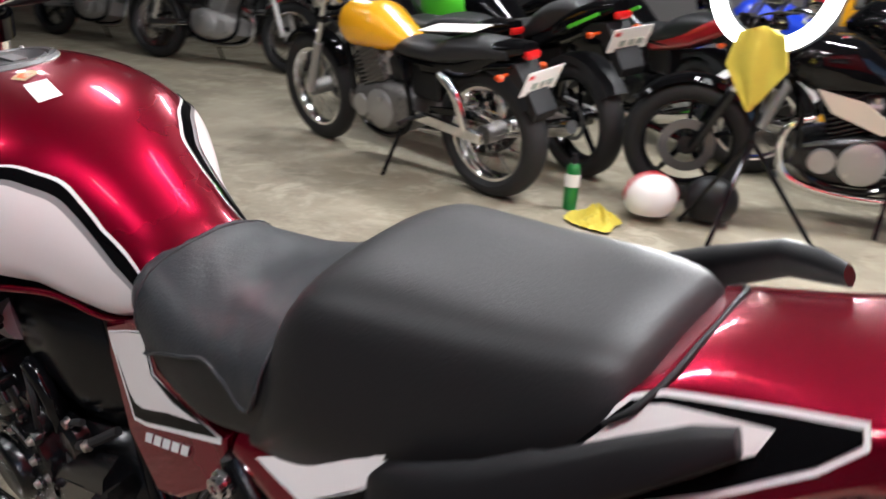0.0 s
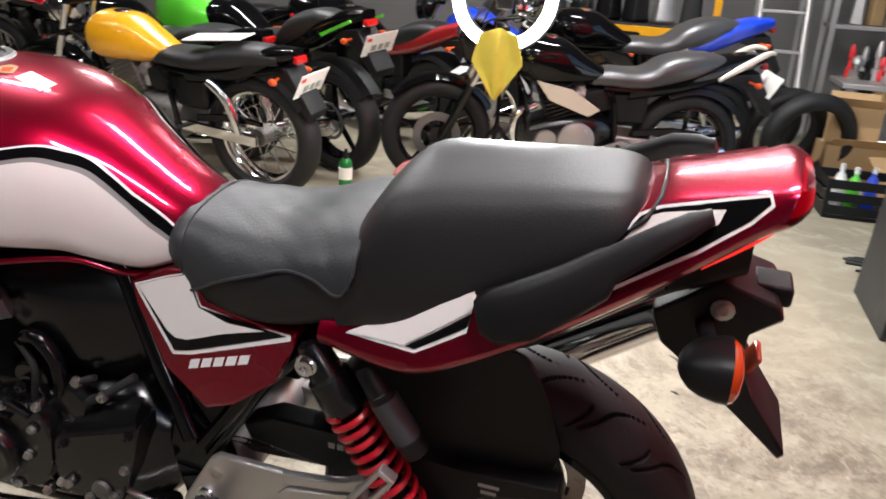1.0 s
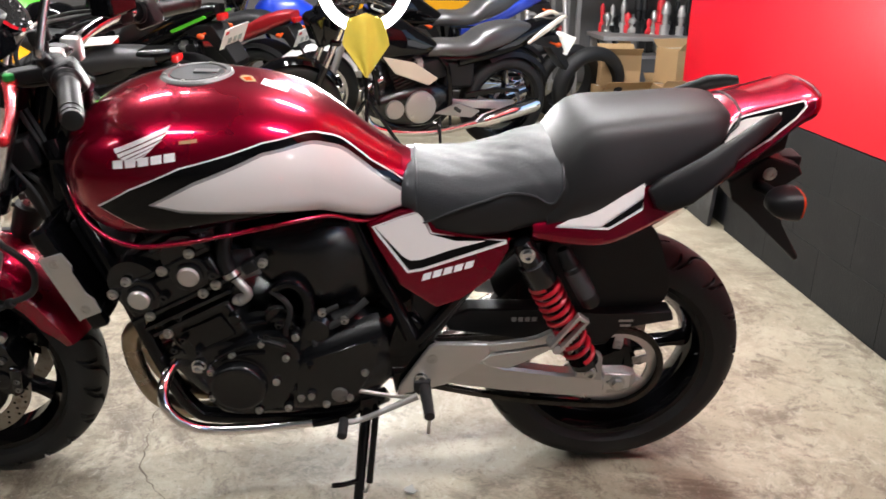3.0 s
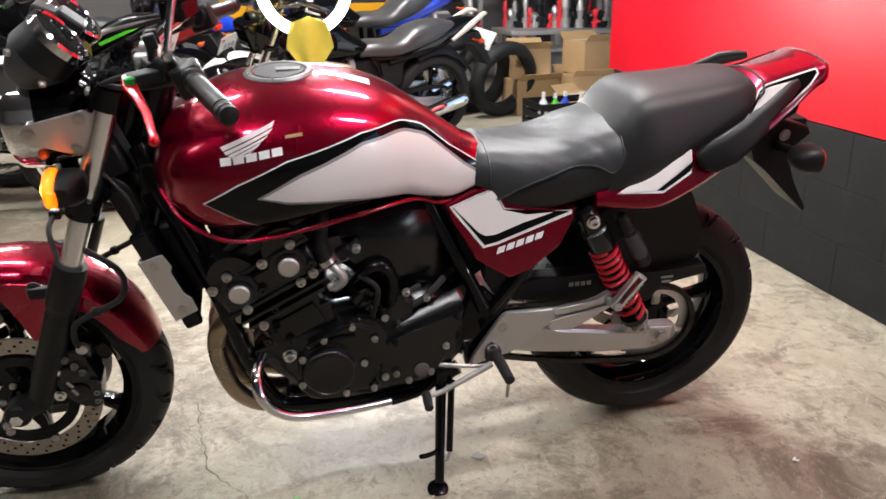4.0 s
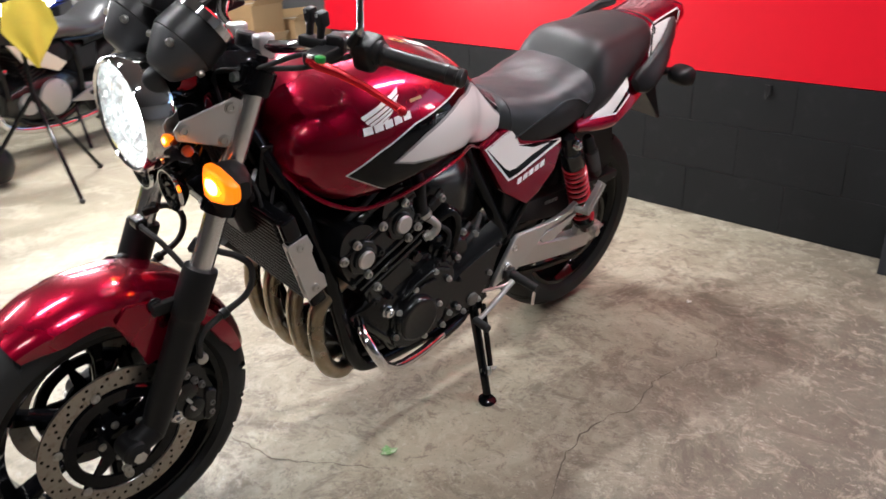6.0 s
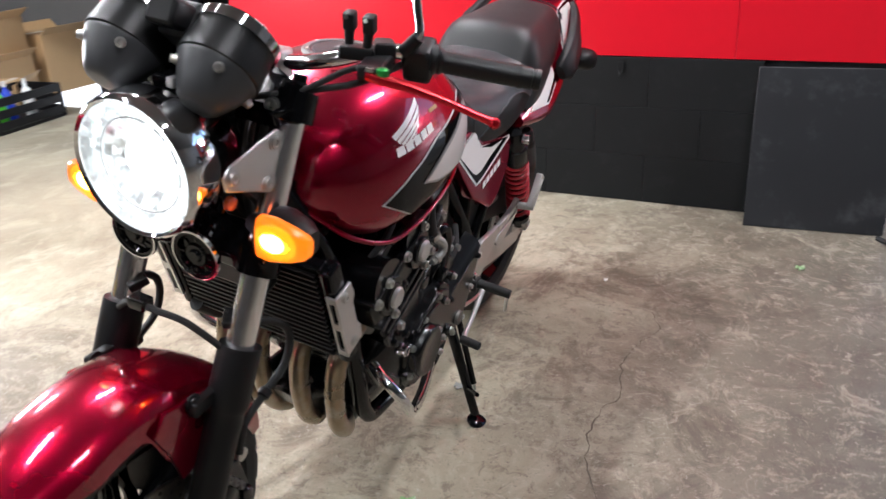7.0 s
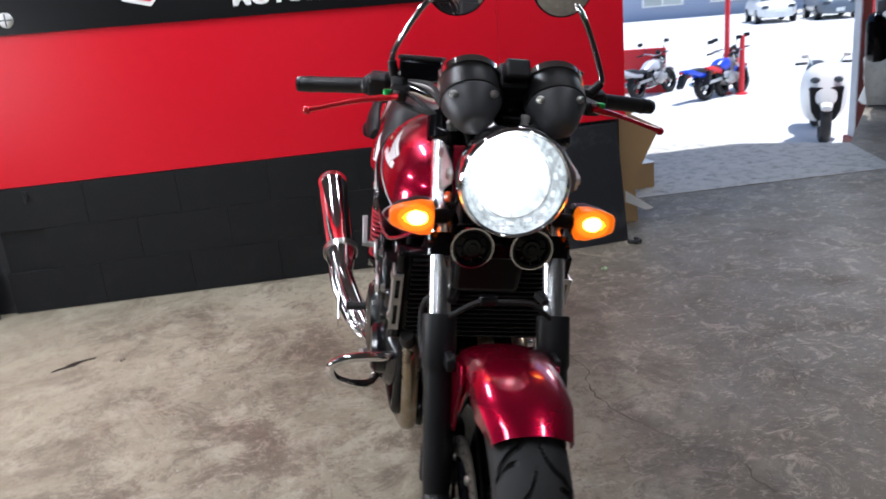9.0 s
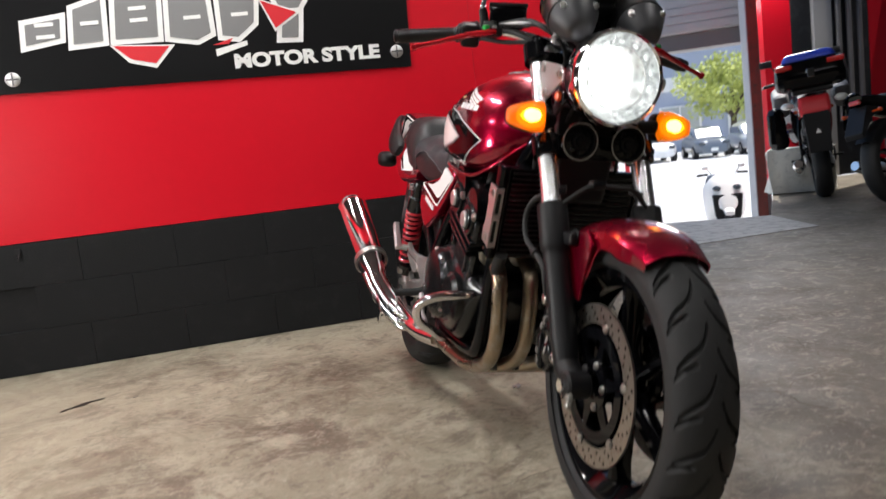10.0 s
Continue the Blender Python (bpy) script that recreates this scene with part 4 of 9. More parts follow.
for p in ((0.690, 0.322), (0.592, 0.322), (0.540, 0.455), (0.668, 0.405), (0.640, 0.306), (0.560, 0.385)):
    bolt(spro, (p[0], 0.180, p[1]), (0, 1, 0), 0.006, 0.008, STEEL if p[1] < 0.4 else ENGINE)
part("shift_seal", Shape().lathe([(0, 0.017), (0.008, 0.016), (0.010, 0.012), (0.010, 0)], (0.612, 0.178, 0.330), (0, 1, 0), 18), DULL_CASE, spro)
part("clutch_cover", Shape().lathe([(0, 0.098), (0.02, 0.097), (0.034, 0.085), (0.040, 0.05), (0.040, 0)], (0.69, -0.16, 0.385), (0, -1, 0), 44), ENGINE, engine, "round black clutch cover")
part("pulse_cover", Shape().lathe([(0, 0.062), (0.02, 0.061), (0.03, 0.05), (0.03, 0)], (0.845, -0.165, 0.37), (0, -1, 0), 36), ENGINE, engine)
for k in range(8):
    a = 2 * math.pi * k / 8
    bolt(engine, (0.69 + 0.09 * math.cos(a), -0.182, 0.385 + 0.09 * math.sin(a)), (0, -1, 0), 0.006, 0.008)
part("starter", Shape().rod((0.722, 0.06, 0.500), (0.722, 0.160, 0.500), 0.030, seg=20, bevel=0.004), ENGINE, engine)
part("sensor_ring", Shape().lathe([(0, 0.022), (0, 0.026), (0.012, 0.026), (0.012, 0.022)], (0.716, 0.155, 0.484), (0.1, 1, 0), 26, loop=True), ENGINE, engine)
part("oil_filter", Shape().rod((0.96, 0.0, 0.33), (1.01, 0.0, 0.30), 0.034, seg=24, bevel=0.006), ENGINE, engine)
for p in ((0.905, 0.470), (0.925, 0.445), (0.88, 0.44), (0.72, 0.50), (0.745, 0.475), (0.905, 0.52)):
    bolt(engine, (p[0], 0.176, p[1]), (0, 1, 0), 0.007, 0.010, ENGINE)
# hoses
part("coolant_hose", Shape().tube([(0.800, 0.120, 0.715), (0.806, 0.160, 0.685), (0.809, 0.170, 0.655), (0.805, 0.174, 0.628), (0.793, 0.178, 0.606)], 0.0145, 14), PLASTIC, engine)
part("hose_clamp", Shape().lathe([(-0.005, 0.0145), (-0.005, 0.0165), (0.005, 0.0165), (0.005, 0.0145)], (0.798, 0.177, 0.614), (-0.5, 0.16, -0.85), 20, loop=True), STEEL, engine)
part("bypass_pipe", Shape().tube([(0.793, 0.178, 0.606), (0.780, 0.188, 0.597), (0.769, 0.191, 0.582), (0.776, 0.190, 0.568), (0.796, 0.182, 0.558)], 0.0085, 12), CAST, engine)
part("hose_clamp", Shape().lathe([(-0.004, 0.0085), (-0.004, 0.0115), (0.004, 0.0115), (0.004, 0.0085)], (0.786, 0.186, 0.563), (0.85, -0.3, -0.4), 18, loop=True), STEEL, engine)
part("coolant_hose", Shape().tube([(0.745, 0.130, 0.530), (0.722, 0.148, 0.568), (0.690, 0.154, 0.578), (0.668, 0.154, 0.545), (0.672, 0.152, 0.490), (0.690, 0.145, 0.450)], 0.012, 14), FRAME, engine)
part("pump_body", Shape().lathe([(0, 0.036), (0.018, 0.034), (0.026, 0.026), (0.028, 0)], (0.655, 0.135, 0.470), (0, 1, 0), 24), ENGINE, engine)
part("sensor_plug", Shape().box((0.765, 0.165, 0.625), (0.030, 0.026, 0.022), pose(0, 0, 0, 0, 30, 0), 0.004).rod((0.755, 0.165, 0.632), (0.735, 0.160, 0.645), 0.007, seg=10), PLASTIC, engine)
bolt(engine, (0.742, 0.165, 0.632), (0, 1, 0), 0.008, 0.012, STEEL)
part("coil_pack", Shape().box((0.915, 0.11, 0.685), (0.060, 0.050, 0.030), pose(0, 0, 0, 0, 25, 0), 0.006), PLASTIC, engine)
part("plug_lead", Shape().tube([(0.985, 0.150, 0.640), (0.950, 0.160, 0.670), (0.905, 0.150, 0.690), (0.86, 0.12, 0.70)], 0.006, 8), RUBBER, engine)
part("plug_lead", Shape().tube([(0.940, 0.165, 0.655), (0.900, 0.175, 0.678), (0.865, 0.165, 0.690), (0.82, 0.13, 0.70)], 0.006, 8), RUBBER, engine)
part("wire_loom", Shape().tube([(0.735, 0.150, 0.560), (0.700, 0.165, 0.530), (0.712, 0.168, 0.470), (0.700, 0.172, 0.420), (0.705, 0.176, 0.340)], 0.0055, 8), RUBBER, engine)
part("wire_loom", Shape().tube([(0.610, 0.145, 0.520), (0.640, 0.152, 0.505), (0.660, 0.156, 0.455), (0.650, 0.165, 0.430)], 0.005, 8), RUBBER, engine)
part("breather_hose", Shape().tube([(0.555, 0.125, 0.520), (0.600, 0.150, 0.492), (0.640, 0.152, 0.470)], 0.007, 8), RUBBER, engine)
for x, z in ((0.640, 0.510), (0.598, 0.492), (0.660, 0.478)):
    bolt(engine, (x, 0.150, z), (0, 1, 0), 0.007, 0.010, STEEL)
# exhaust
exhaust = part("exhaust", Shape().tube([(0.52, -0.12, 0.195), (0.40, -0.155, 0.20), (0.28, -0.195, 0.245), (0.20, -0.232, 0.305), (0.165, -0.248, 0.335)], [0.028, 0.027, 0.027, 0.028, 0.032], 18), CHROME, bike, "four-into-one exhaust with heat-tinted headers and chrome silencer")
for k, y in enumerate((-0.122, -0.044, 0.044, 0.122)):
    yc = -0.122 + 0.05 * (k * 0.72)
    p0 = Vector((0.955, y, 0.490))
    part("header", Shape().tube([p0, (1.000, y, 0.466), (1.026, y * 0.99, 0.432), (1.026, y * 0.97, 0.36), (0.996, y * 0.93, 0.272), (0.925, y * 0.8 - 0.01, 0.215), (0.80, yc * 0.9 - 0.0, 0.182), (0.66, yc * 0.55 - 0.05, 0.185), (0.52, -0.12, 0.195)], [0.0185] * 6 + [0.0185, 0.017, 0.02], 14), HEADER, exhaust)
    part("header_flange", Shape().lathe([(0, 0.031), (0.008, 0.031), (0.010, 0.024), (0.010, 0.018)], p0, U, 20), STEEL, exhaust)
m0, m1 = Vector((0.17, -0.246, 0.33)), Vector((-0.195, -0.287, 0.566))
ax = (m1 - m0).normalized()
L = (m1 - m0).length
part("silencer", Shape().lathe([(0, 0.030), (0.05, 0.044), (0.085, 0.050), (0.09, 0.053), (0.10, 0.053), (0.105, 0.051), (L - 0.05, 0.051), (L - 0.045, 0.053), (L - 0.02, 0.053), (L - 0.006, 0.047), (L, 0.040), (L - 0.004, 0.024), (L - 0.05, 0.022), (L - 0.05, 0)], m0, ax, 40), CHROME, exhaust, "polished chrome silencer")
for k, (dy, dz) in enumerate(((-0.030, 0.020), (-0.036, -0.004), (-0.022, -0.026))):
    part("shield_tube", Shape().tube([(0.150, -0.246 + dy, 0.345 + dz), (0.205, -0.232 + dy, 0.302 + dz), (0.280, -0.205 + dy, 0.250 + dz), (0.345, -0.176 + dy, 0.222 + dz), (0.375, -0.160 + dy * 0.5, 0.212 + dz * 0.5)], [0.012, 0.013, 0.012, 0.010, 0.006], 12, 5), CHROME, exhaust)
part("heat_shield", Shape().plate([(0.30, 0.20), (0.19, 0.275), (0.175, 0.30), (0.20, 0.33), (0.33, 0.24)], -0.262, -0.256, bevel=0.002), CHROME, exhaust)
part("clamp", Shape().lathe([(0.085, 0.054), (0.085, 0.057), (0.105, 0.057), (0.105, 0.054)], m0, ax, 32, loop=True), STEEL, exhaust)

# engine guards
for side in (1, -1):
    y = side
    gp = [(0.915, -0.130, 0.386), (0.935, -0.160, 0.386), (0.936, -0.235, 0.382), (0.931, -0.275, 0.368), (0.920, -0.290, 0.345), (0.900, -0.276, 0.312), (0.870, -0.235, 0.285), (0.800, -0.190, 0.255), (0.676, -0.155, 0.236)]
    if side > 0:
        gp = [(0.915, 0.115, 0.398), (0.935, 0.140, 0.392), (0.950, 0.175, 0.378), (0.953, 0.205, 0.360), (0.945, 0.222, 0.335), (0.920, 0.222, 0.300), (0.875, 0.212, 0.272), (0.790, 0.190, 0.252), (0.676, 0.155, 0.236)]
    gd = part("engine_guard", Shape().tube(gp, 0.0112, 14, 7), CHROME, bike, "chrome bent-tube engine guard")
    part("guard_stub", Shape().tube([(0.676, 0.155 * y, 0.236), (0.60, 0.140 * y, 0.244), (0.55, 0.13 * y, 0.285)], 0.0135, 12, 4), FRAME, gd)
    part("guard_clamp", Shape().box((0.916, 0.122 * y, 0.396), (0.034, 0.030, 0.040), bevel=0.005), FRAME, gd)
    bolt(gd, (0.905, 0.138 * y, 0.400), (0.1, y, 0.1), 0.010, 0.012)
# wheels
def tyre_profile(radius, width, rim_r):
    prof = []
    for k in range(17):
        a = math.pi * (k / 16 - 0.5)
        prof.append((width / 2 * math.sin(a), radius - 0.075 * (1 - math.cos(a)) * 0.62))
    return [(-width * 0.36, rim_r), (-width / 2 * 0.98, rim_r + 0.02)] + prof + [(width / 2 * 0.98, rim_r + 0.02), (width * 0.36, rim_r)]


def tyre_mesh(axle, radius, width, rim_r, grooves, fat):
    """A tyre whose tread grooves are cut into its crown, sweeping outwards and back."""
    around, across = 1260, 72
    a = 2 * np.pi * np.arange(around) / around
    u = np.linspace(-1, 1, across + 1)
    sa = np.pi / 2 * u
    y = width / 2 * np.sin(sa)
    r = radius - 0.075 * (1 - np.cos(sa)) * 0.62
    q = np.abs(np.sin(sa))
    pitch = 2 * np.pi / grooves
    A, Q = np.meshgrid(a, q, indexing="ij")
    side = np.sign(np.meshgrid(a, u, indexing="ij")[1])
    cut = np.zeros_like(A)
    for shift, q0, q1, half, sweep in ((0.0, 0.035, 0.93, 0.0066, 1.25), (0.5, 0.48, 0.97, 0.0055, 0.85)):
        phase = (A + (sweep * pitch) * np.power(Q, 0.75) + 0.10 * pitch * np.sin(6 * Q)) / pitch + shift + 0.25 * side
        dist = np.abs(phase - np.round(phase)) * pitch * radius
        taper = np.clip((Q - q0) / 0.07, 0, 1) * np.clip((q1 - Q) / 0.06, 0, 1)
        cut = np.maximum(cut, np.clip((half * fat * (0.65 + 0.5 * Q) - dist) / 0.0012, 0, 1) * taper)
    R = r[None, :] - 0.0088 * cut
    rings = [np.stack([axle.x + R * np.cos(A), axle.y + np.broadcast_to(y[None, :], A.shape), axle.z + R * np.sin(A)], axis=-1)]
    for yy, rr in ((width / 2 * 0.99, radius - 0.062), (width / 2 * 0.98, rim_r + 0.02), (width * 0.36, rim_r)):
        for s in (1, -1):
            ring = np.stack([axle.x + rr * np.cos(a), np.full(around, axle.y + s * yy), axle.z + rr * np.sin(a)], axis=-1)[:, None, :]
            rings = rings + [ring] if s > 0 else [ring] + rings
    grid = np.concatenate(rings, axis=1)
    n = grid.shape[1]
    i, j = np.meshgrid(np.arange(around), np.arange(n), indexing="ij")
    i2, j2 = (i + 1) % around, (j + 1) % n
    faces = np.stack([i * n + j, i2 * n + j, i2 * n + j2, i * n + j2], axis=-1).reshape(-1, 4)
    me = bpy.data.meshes.new("tyre")
    me.from_pydata(grid.reshape(-1, 3).tolist(), [], faces.tolist())
    me.polygons.foreach_set("use_smooth", [True] * len(me.polygons))
    me.set_sharp_from_angle(angle=0.55)
    me.update()
    return me


def wheel(parent, axle, radius, width, rim_r, spokes, name, sipes):
    hub = Shape().lathe([(-0.055, 0.022), (-0.055, 0.034), (-0.03, 0.036), (0, 0.032), (0.03, 0.036), (0.055, 0.034), (0.055, 0.022)], axle, (0, 1, 0), 28)
    w = part(name, hub, FRAME, parent)
    part("tyre", tyre_mesh(axle, radius, width, rim_r, sipes, 0.62 if width > 0.13 else 0.95), OLD_RUBBER if width > 0.13 else RUBBER, w)
    rp = [(-width * 0.40, rim_r + 0.006), (-width * 0.40, rim_r - 0.006), (-width * 0.33, rim_r - 0.012), (-0.022, rim_r - 0.028), (0.022, rim_r - 0.028), (width * 0.33, rim_r - 0.012), (width * 0.40, rim_r - 0.006), (width * 0.40, rim_r + 0.006)]
    part("rim", Shape().lathe(rp, axle, (0, 1, 0), 72, loop=True), FRAME, w)
    for k in range(spokes):
        a = 2 * math.pi * k / spokes + 0.5
        d, t = Vector((math.cos(a), 0, math.sin(a))), Vector((-math.sin(a), 0, math.cos(a)))
        sh = Shape()
        rings = []
        for r, hw, hy in ((0.028, 0.020, 0.026), (0.07, 0.012, 0.022), (rim_r - 0.06, 0.010, 0.020), (rim_r - 0.022, 0.017, 0.022)):
            c = axle + d * r
            rings.append([c + t * hw * s1 + Vector((0, hy * s2, 0)) for s1, s2 in ((-1, -0.6), (-0.5, -1), (0.5, -1), (1, -0.6), (1, 0.6), (0.5, 1), (-0.5, 1), (-1, 0.6))])
        part("spoke", sh.loft(rings), FRAME, w)
    return w


HOLE_SHADE = mat("drill_hole_shade", (0.012, 0.011, 0.010), 0.8, var=0.1, spec=0.05)
rear = wheel(bike, RA, 0.2945, 0.150, 0.204, 5, "rear_wheel", 18)
front = wheel(bike, FA, 0.290, 0.120, 0.214, 6, "front_wheel", 22)


def disc(parent, c, side, r_out, r_in, holes):
    """A drilled brake rotor on its carrier."""
    sh = Shape()
    n = holes * 3
    t = 0.0022
    def ringpts(r, y, off=0.0):
        return [c + Vector((r * math.cos(2 * math.pi * (k + off) / n), y, r * math.sin(2 * math.pi * (k + off) / n))) for k in range(n)]
    sh.loft([ringpts(r_in, -t), ringpts(r_out, -t), ringpts(r_out, t), ringpts(r_in, t)], loop=True)
    rot = part("brake_disc", sh, DISC, parent, "drilled steel brake disc")
    # dark discs on the face stand in for the shade inside the drill holes
    hs = Shape()
    for k in range(holes):
        for j, f in enumerate((0.22, 0.5, 0.78)):
            a = 2 * math.pi * (k + j * 0.33) / holes
            r = r_in + (r_out - r_in) * f
            p = c + Vector((r * math.cos(a), side * (t + 0.0004), r * math.sin(a)))
            hs.lathe([(0, 0.0034), (0.0002, 0.0034), (0.0002, 0)], p, (0, side, 0), 8)
    part("drilling", hs, HOLE_SHADE, rot)["kind"] = "stuff"
    for k in range(6):
        a = 2 * math.pi * k / 6 + 0.2
        d, tt = Vector((math.cos(a), 0, math.sin(a))), Vector((-math.sin(a), 0, math.cos(a)))
        arm = Shape()
        arm.loft([[c + d * r + tt * hw * s + Vector((0, yy, 0)) for s, yy in ((-1, -0.003), (1, -0.003), (1, 0.003), (-1, 0.003))] for r, hw in ((0.04, 0.014), (r_in * 0.75, 0.007), (r_in + 0.006, 0.010))])
        part("carrier_arm", arm, FRAME, rot)
        bolt(rot, c + d * (r_in + 0.002) + Vector((0, side * 0.003, 0)), (0, side, 0), 0.007, 0.004)
    part("carrier", Shape().lathe([(-0.004, 0.026), (-0.004, 0.05), (0.004, 0.05), (0.004, 0.026)], c, (0, 1, 0), 30, loop=True), FRAME, rot)
    part("carrier_ring", Shape().lathe([(-0.0035, r_in * 0.74), (-0.0035, r_in * 0.93), (0.0035, r_in * 0.93), (0.0035, r_in * 0.74)], c, (0, 1, 0), 40, loop=True), FRAME, rot)
    for k in range(5):
        a = 2 * math.pi * k / 5
        bolt(rot, c + Vector((0.040 * math.cos(a), side * 0.004, 0.040 * math.sin(a))), (0, side, 0), 0.006, 0.005)
    return rot


for side in (1, -1):
    disc(front, FA + Vector((0, 0.068 * side, 0)), side, 0.152, 0.116, 24)
disc(rear, RA + Vector((0, -0.085, 0)), -1, 0.118, 0.088, 24)

# front fork
def fork_at(z):
    return 1.155 + (0.913 - z) * 0.385


FD = Vector((0.385, 0, -1)).normalized()
fork = part("fork", Shape().plate([(1.165, -0.128), (1.185, -0.10), (1.175, 0.0), (1.185, 0.10), (1.165, 0.128), (1.13, 0.128), (1.09, 0.05), (1.085, 0), (1.09, -0.05), (1.13, -0.128)], -0.014, 0.014, 0.005, "xy", Matrix.Translation((1.150 - 1.147, 0, 0.935)) @ Matrix.Translation((1.147, 0, 0)) @ pose(0, 0, 0, 0, 21, 0) @ Matrix.Translation((-1.147, 0, 0))), FRAME, bike, "telescopic fork with chrome tubes and black sliders")
part("lower_clamp", Shape().plate([(1.245, -0.132), (1.240, 0), (1.245, 0.132), (1.205, 0.132), (1.18, 0.06), (1.18, -0.06), (1.205, -0.132)], -0.018, 0.018, 0.006, "xy", Matrix.Translation((0, 0, 0.735)) @ Matrix.Translation((1.226, 0, 0)) @ pose(0, 0, 0, 0, 21, 0) @ Matrix.Translation((-1.226, 0, 0))), FRAME, fork)
for side in (1, -1):
    y = 0.106 * side
    def fp(z, dy=0.0):
        return Vector((fork_at(z), y + dy, z))
    part("fork_tube", Shape().rod(fp(0.962), fp(0.55), 0.0205, seg=28), FORK_CHROME, fork)
    part("fork_cap", Shape().lathe([(0, 0.0235), (0.012, 0.0235), (0.016, 0.02), (0.016, 0.010), (0.026, 0.010), (0.026, 0)], fp(0.950), -FD, 24), FRAME, fork)
    part("clamp_ring", Shape().lathe([(-0.02, 0.022), (-0.02, 0.031), (0.02, 0.031), (0.02, 0.022)], fp(0.935), FD, 26, loop=True), FRAME, fork)
    part("clamp_ring", Shape().lathe([(-0.02, 0.022), (-0.02, 0.030), (0.02, 0.030), (0.02, 0.022)], fp(0.735), FD, 26, loop=True), FRAME, fork)
    bolt(fork, fp(0.940) + Vector((0.030, -0.012 * side, 0.0)), (1, 0, 0.2), 0.009, 0.010)
    slider = part("slider", Shape().lathe([(0, 0.0225), (0, 0.0300), (0.004, 0.0310), (0.088, 0.0310), (0.096, 0.0285), (0.10, 0.0265), (0.115, 0.0275), (0.13, 0.0262), (0.28, 0.0262), (0.32, 0.024), (0.34, 0.022), (0.34, 0)], fp(0.618), FD, 30), PLASTIC, fork)
    part("axle_lug", Shape().rod(fp(0.315), Vector((FA.x, y, FA.z)), 0.026, 0.024, 18).rod(Vector((FA.x, y - 0.024, FA.z)), Vector((FA.x, y + 0.024, FA.z)), 0.026, seg=22, bevel=0.004), PLASTIC, slider)
    part("axle_nut", Shape().rod(Vector((FA.x, y + 0.022 * side, FA.z)), Vector((FA.x, y + 0.034 * side, FA.z)), 0.013, seg=6), CHROME, slider)
    for dz in (-0.03, -0.045):
        bolt(slider, Vector((FA.x + 0.028 + dz * 0.2, y + 0.02 * side, FA.z + 0.012 + dz)), (0.2, side, 0), 0.007, 0.008)
    # caliper behind the slider
    cal = part("caliper", Shape().plate(smooth_poly([(1.350, 0.400), (1.322, 0.432), (1.284, 0.426), (1.280, 0.392), (1.264, 0.348), (1.272, 0.288), (1.292, 0.278), (1.332, 0.308), (1.346, 0.345)], 3), 0.052 * side, 0.114 * side, bevel=0.007), ENGINE, fork, "black brake caliper with bright bolts")
    part("caliper_bridge", Shape().plate([(1.284, 0.360), (1.262, 0.352), (1.270, 0.290), (1.290, 0.284)], 0.060 * side, 0.122 * side, bevel=0.005), ENGINE, cal)
    for cx, cz, cr in ((1.318, 0.372, 0.023), (1.308, 0.325, 0.023)):
        part("piston_boss", Shape().lathe([(0, cr), (0.005, cr * 0.94), (0.008, cr * 0.7), (0.008, 0)], (cx, 0.113 * side, cz), (0, side, 0), 22), ENGINE, cal)
    for k in range(2):
        part("caliper_mark", Shape().box((1.320 - 0.006 * k, 0.1225 * side, 0.352 - 0.020 * k), (0.006, 0.0012, 0.016), pose(0, 0, 0, 0, 32, 0)), CAST, cal)
    for cx, cz in ((1.320, 0.410), (1.305, 0.392), (1.292, 0.376), (1.274, 0.324), (1.276, 0.303)):
        bolt(cal, (cx, 0.116 * side, cz), (0, side, 0), 0.0062, 0.008, DULL_CASE)
    for cx, cz in ((1.342, 0.384), (1.345, 0.323)):
        part("caliper_ear", Shape().rod((cx, 0.085 * side, cz), (cx, 0.112 * side, cz), 0.016, seg=18, bevel=0.003), ENGINE, cal)
        bolt(cal, (cx, 0.112 * side, cz), (0, side, 0), 0.0095, 0.010, CHROME)
    # hoses
    part("brake_hose", Shape().tube([(1.262, 0.075 * side, 0.655), (1.236, 0.105 * side, 0.640), (1.210, 0.118 * side, 0.628), (1.185, 0.124 * side, 0.605), (1.179, 0.126 * side, 0.575), (1.194, 0.126 * side, 0.542), (1.240, 0.124 * side, 0.518), (1.281, 0.122 * side, 0.494), (1.291, 0.120 * side, 0.462), (1.286, 0.112 * side, 0.428)], 0.0062, 10), RUBBER, fork)
    part("hose_grommet", Shape().rod((1.246, 0.124 * side, 0.516), (1.232, 0.124 * side, 0.521), 0.010, seg=12, bevel=0.002), PLASTIC, fork)
    part("banjo", Shape().lathe([(-0.006, 0.011), (0.006, 0.011), (0.008, 0.007), (0.008, 0)], (1.284, 0.112 * side, 0.430), (0, side, 0), 14), STEEL, cal)
    part("hose_clip", Shape().box((1.262, 0.085 * side, 0.650), (0.030, 0.022, 0.014), pose(0, 0, 0, 0, 20, 30 * side), 0.003), PLASTIC, fork)
    # headlamp bracket
    br = part("lamp_bracket", Shape().plate([(1.300, 0.880), (1.288, 0.893), (1.192, 0.916), (1.178, 0.908), (1.200, 0.838), (1.212, 0.833), (1.296, 0.862)], (0.108 if side > 0 else -0.108), (0.113 if side > 0 else -0.113), bevel=0.002), BRUSHED, fork, "brushed aluminium headlamp bracket")
    for bx, bz in ((1.284, 0.877), (1.200, 0.900), (1.214, 0.846)):
        bolt(br, (bx, 0.113 * side, bz), (0, side, 0), 0.009, 0.005)
    # front turn signals
    ts = part("turn_signal", Shape().rod((1.225, 0.10 * side, 0.790), (1.245, 0.135 * side, 0.792), 0.014, 0.014, 14), PLASTIC, fork, "lit amber turn signal on a black stalk")
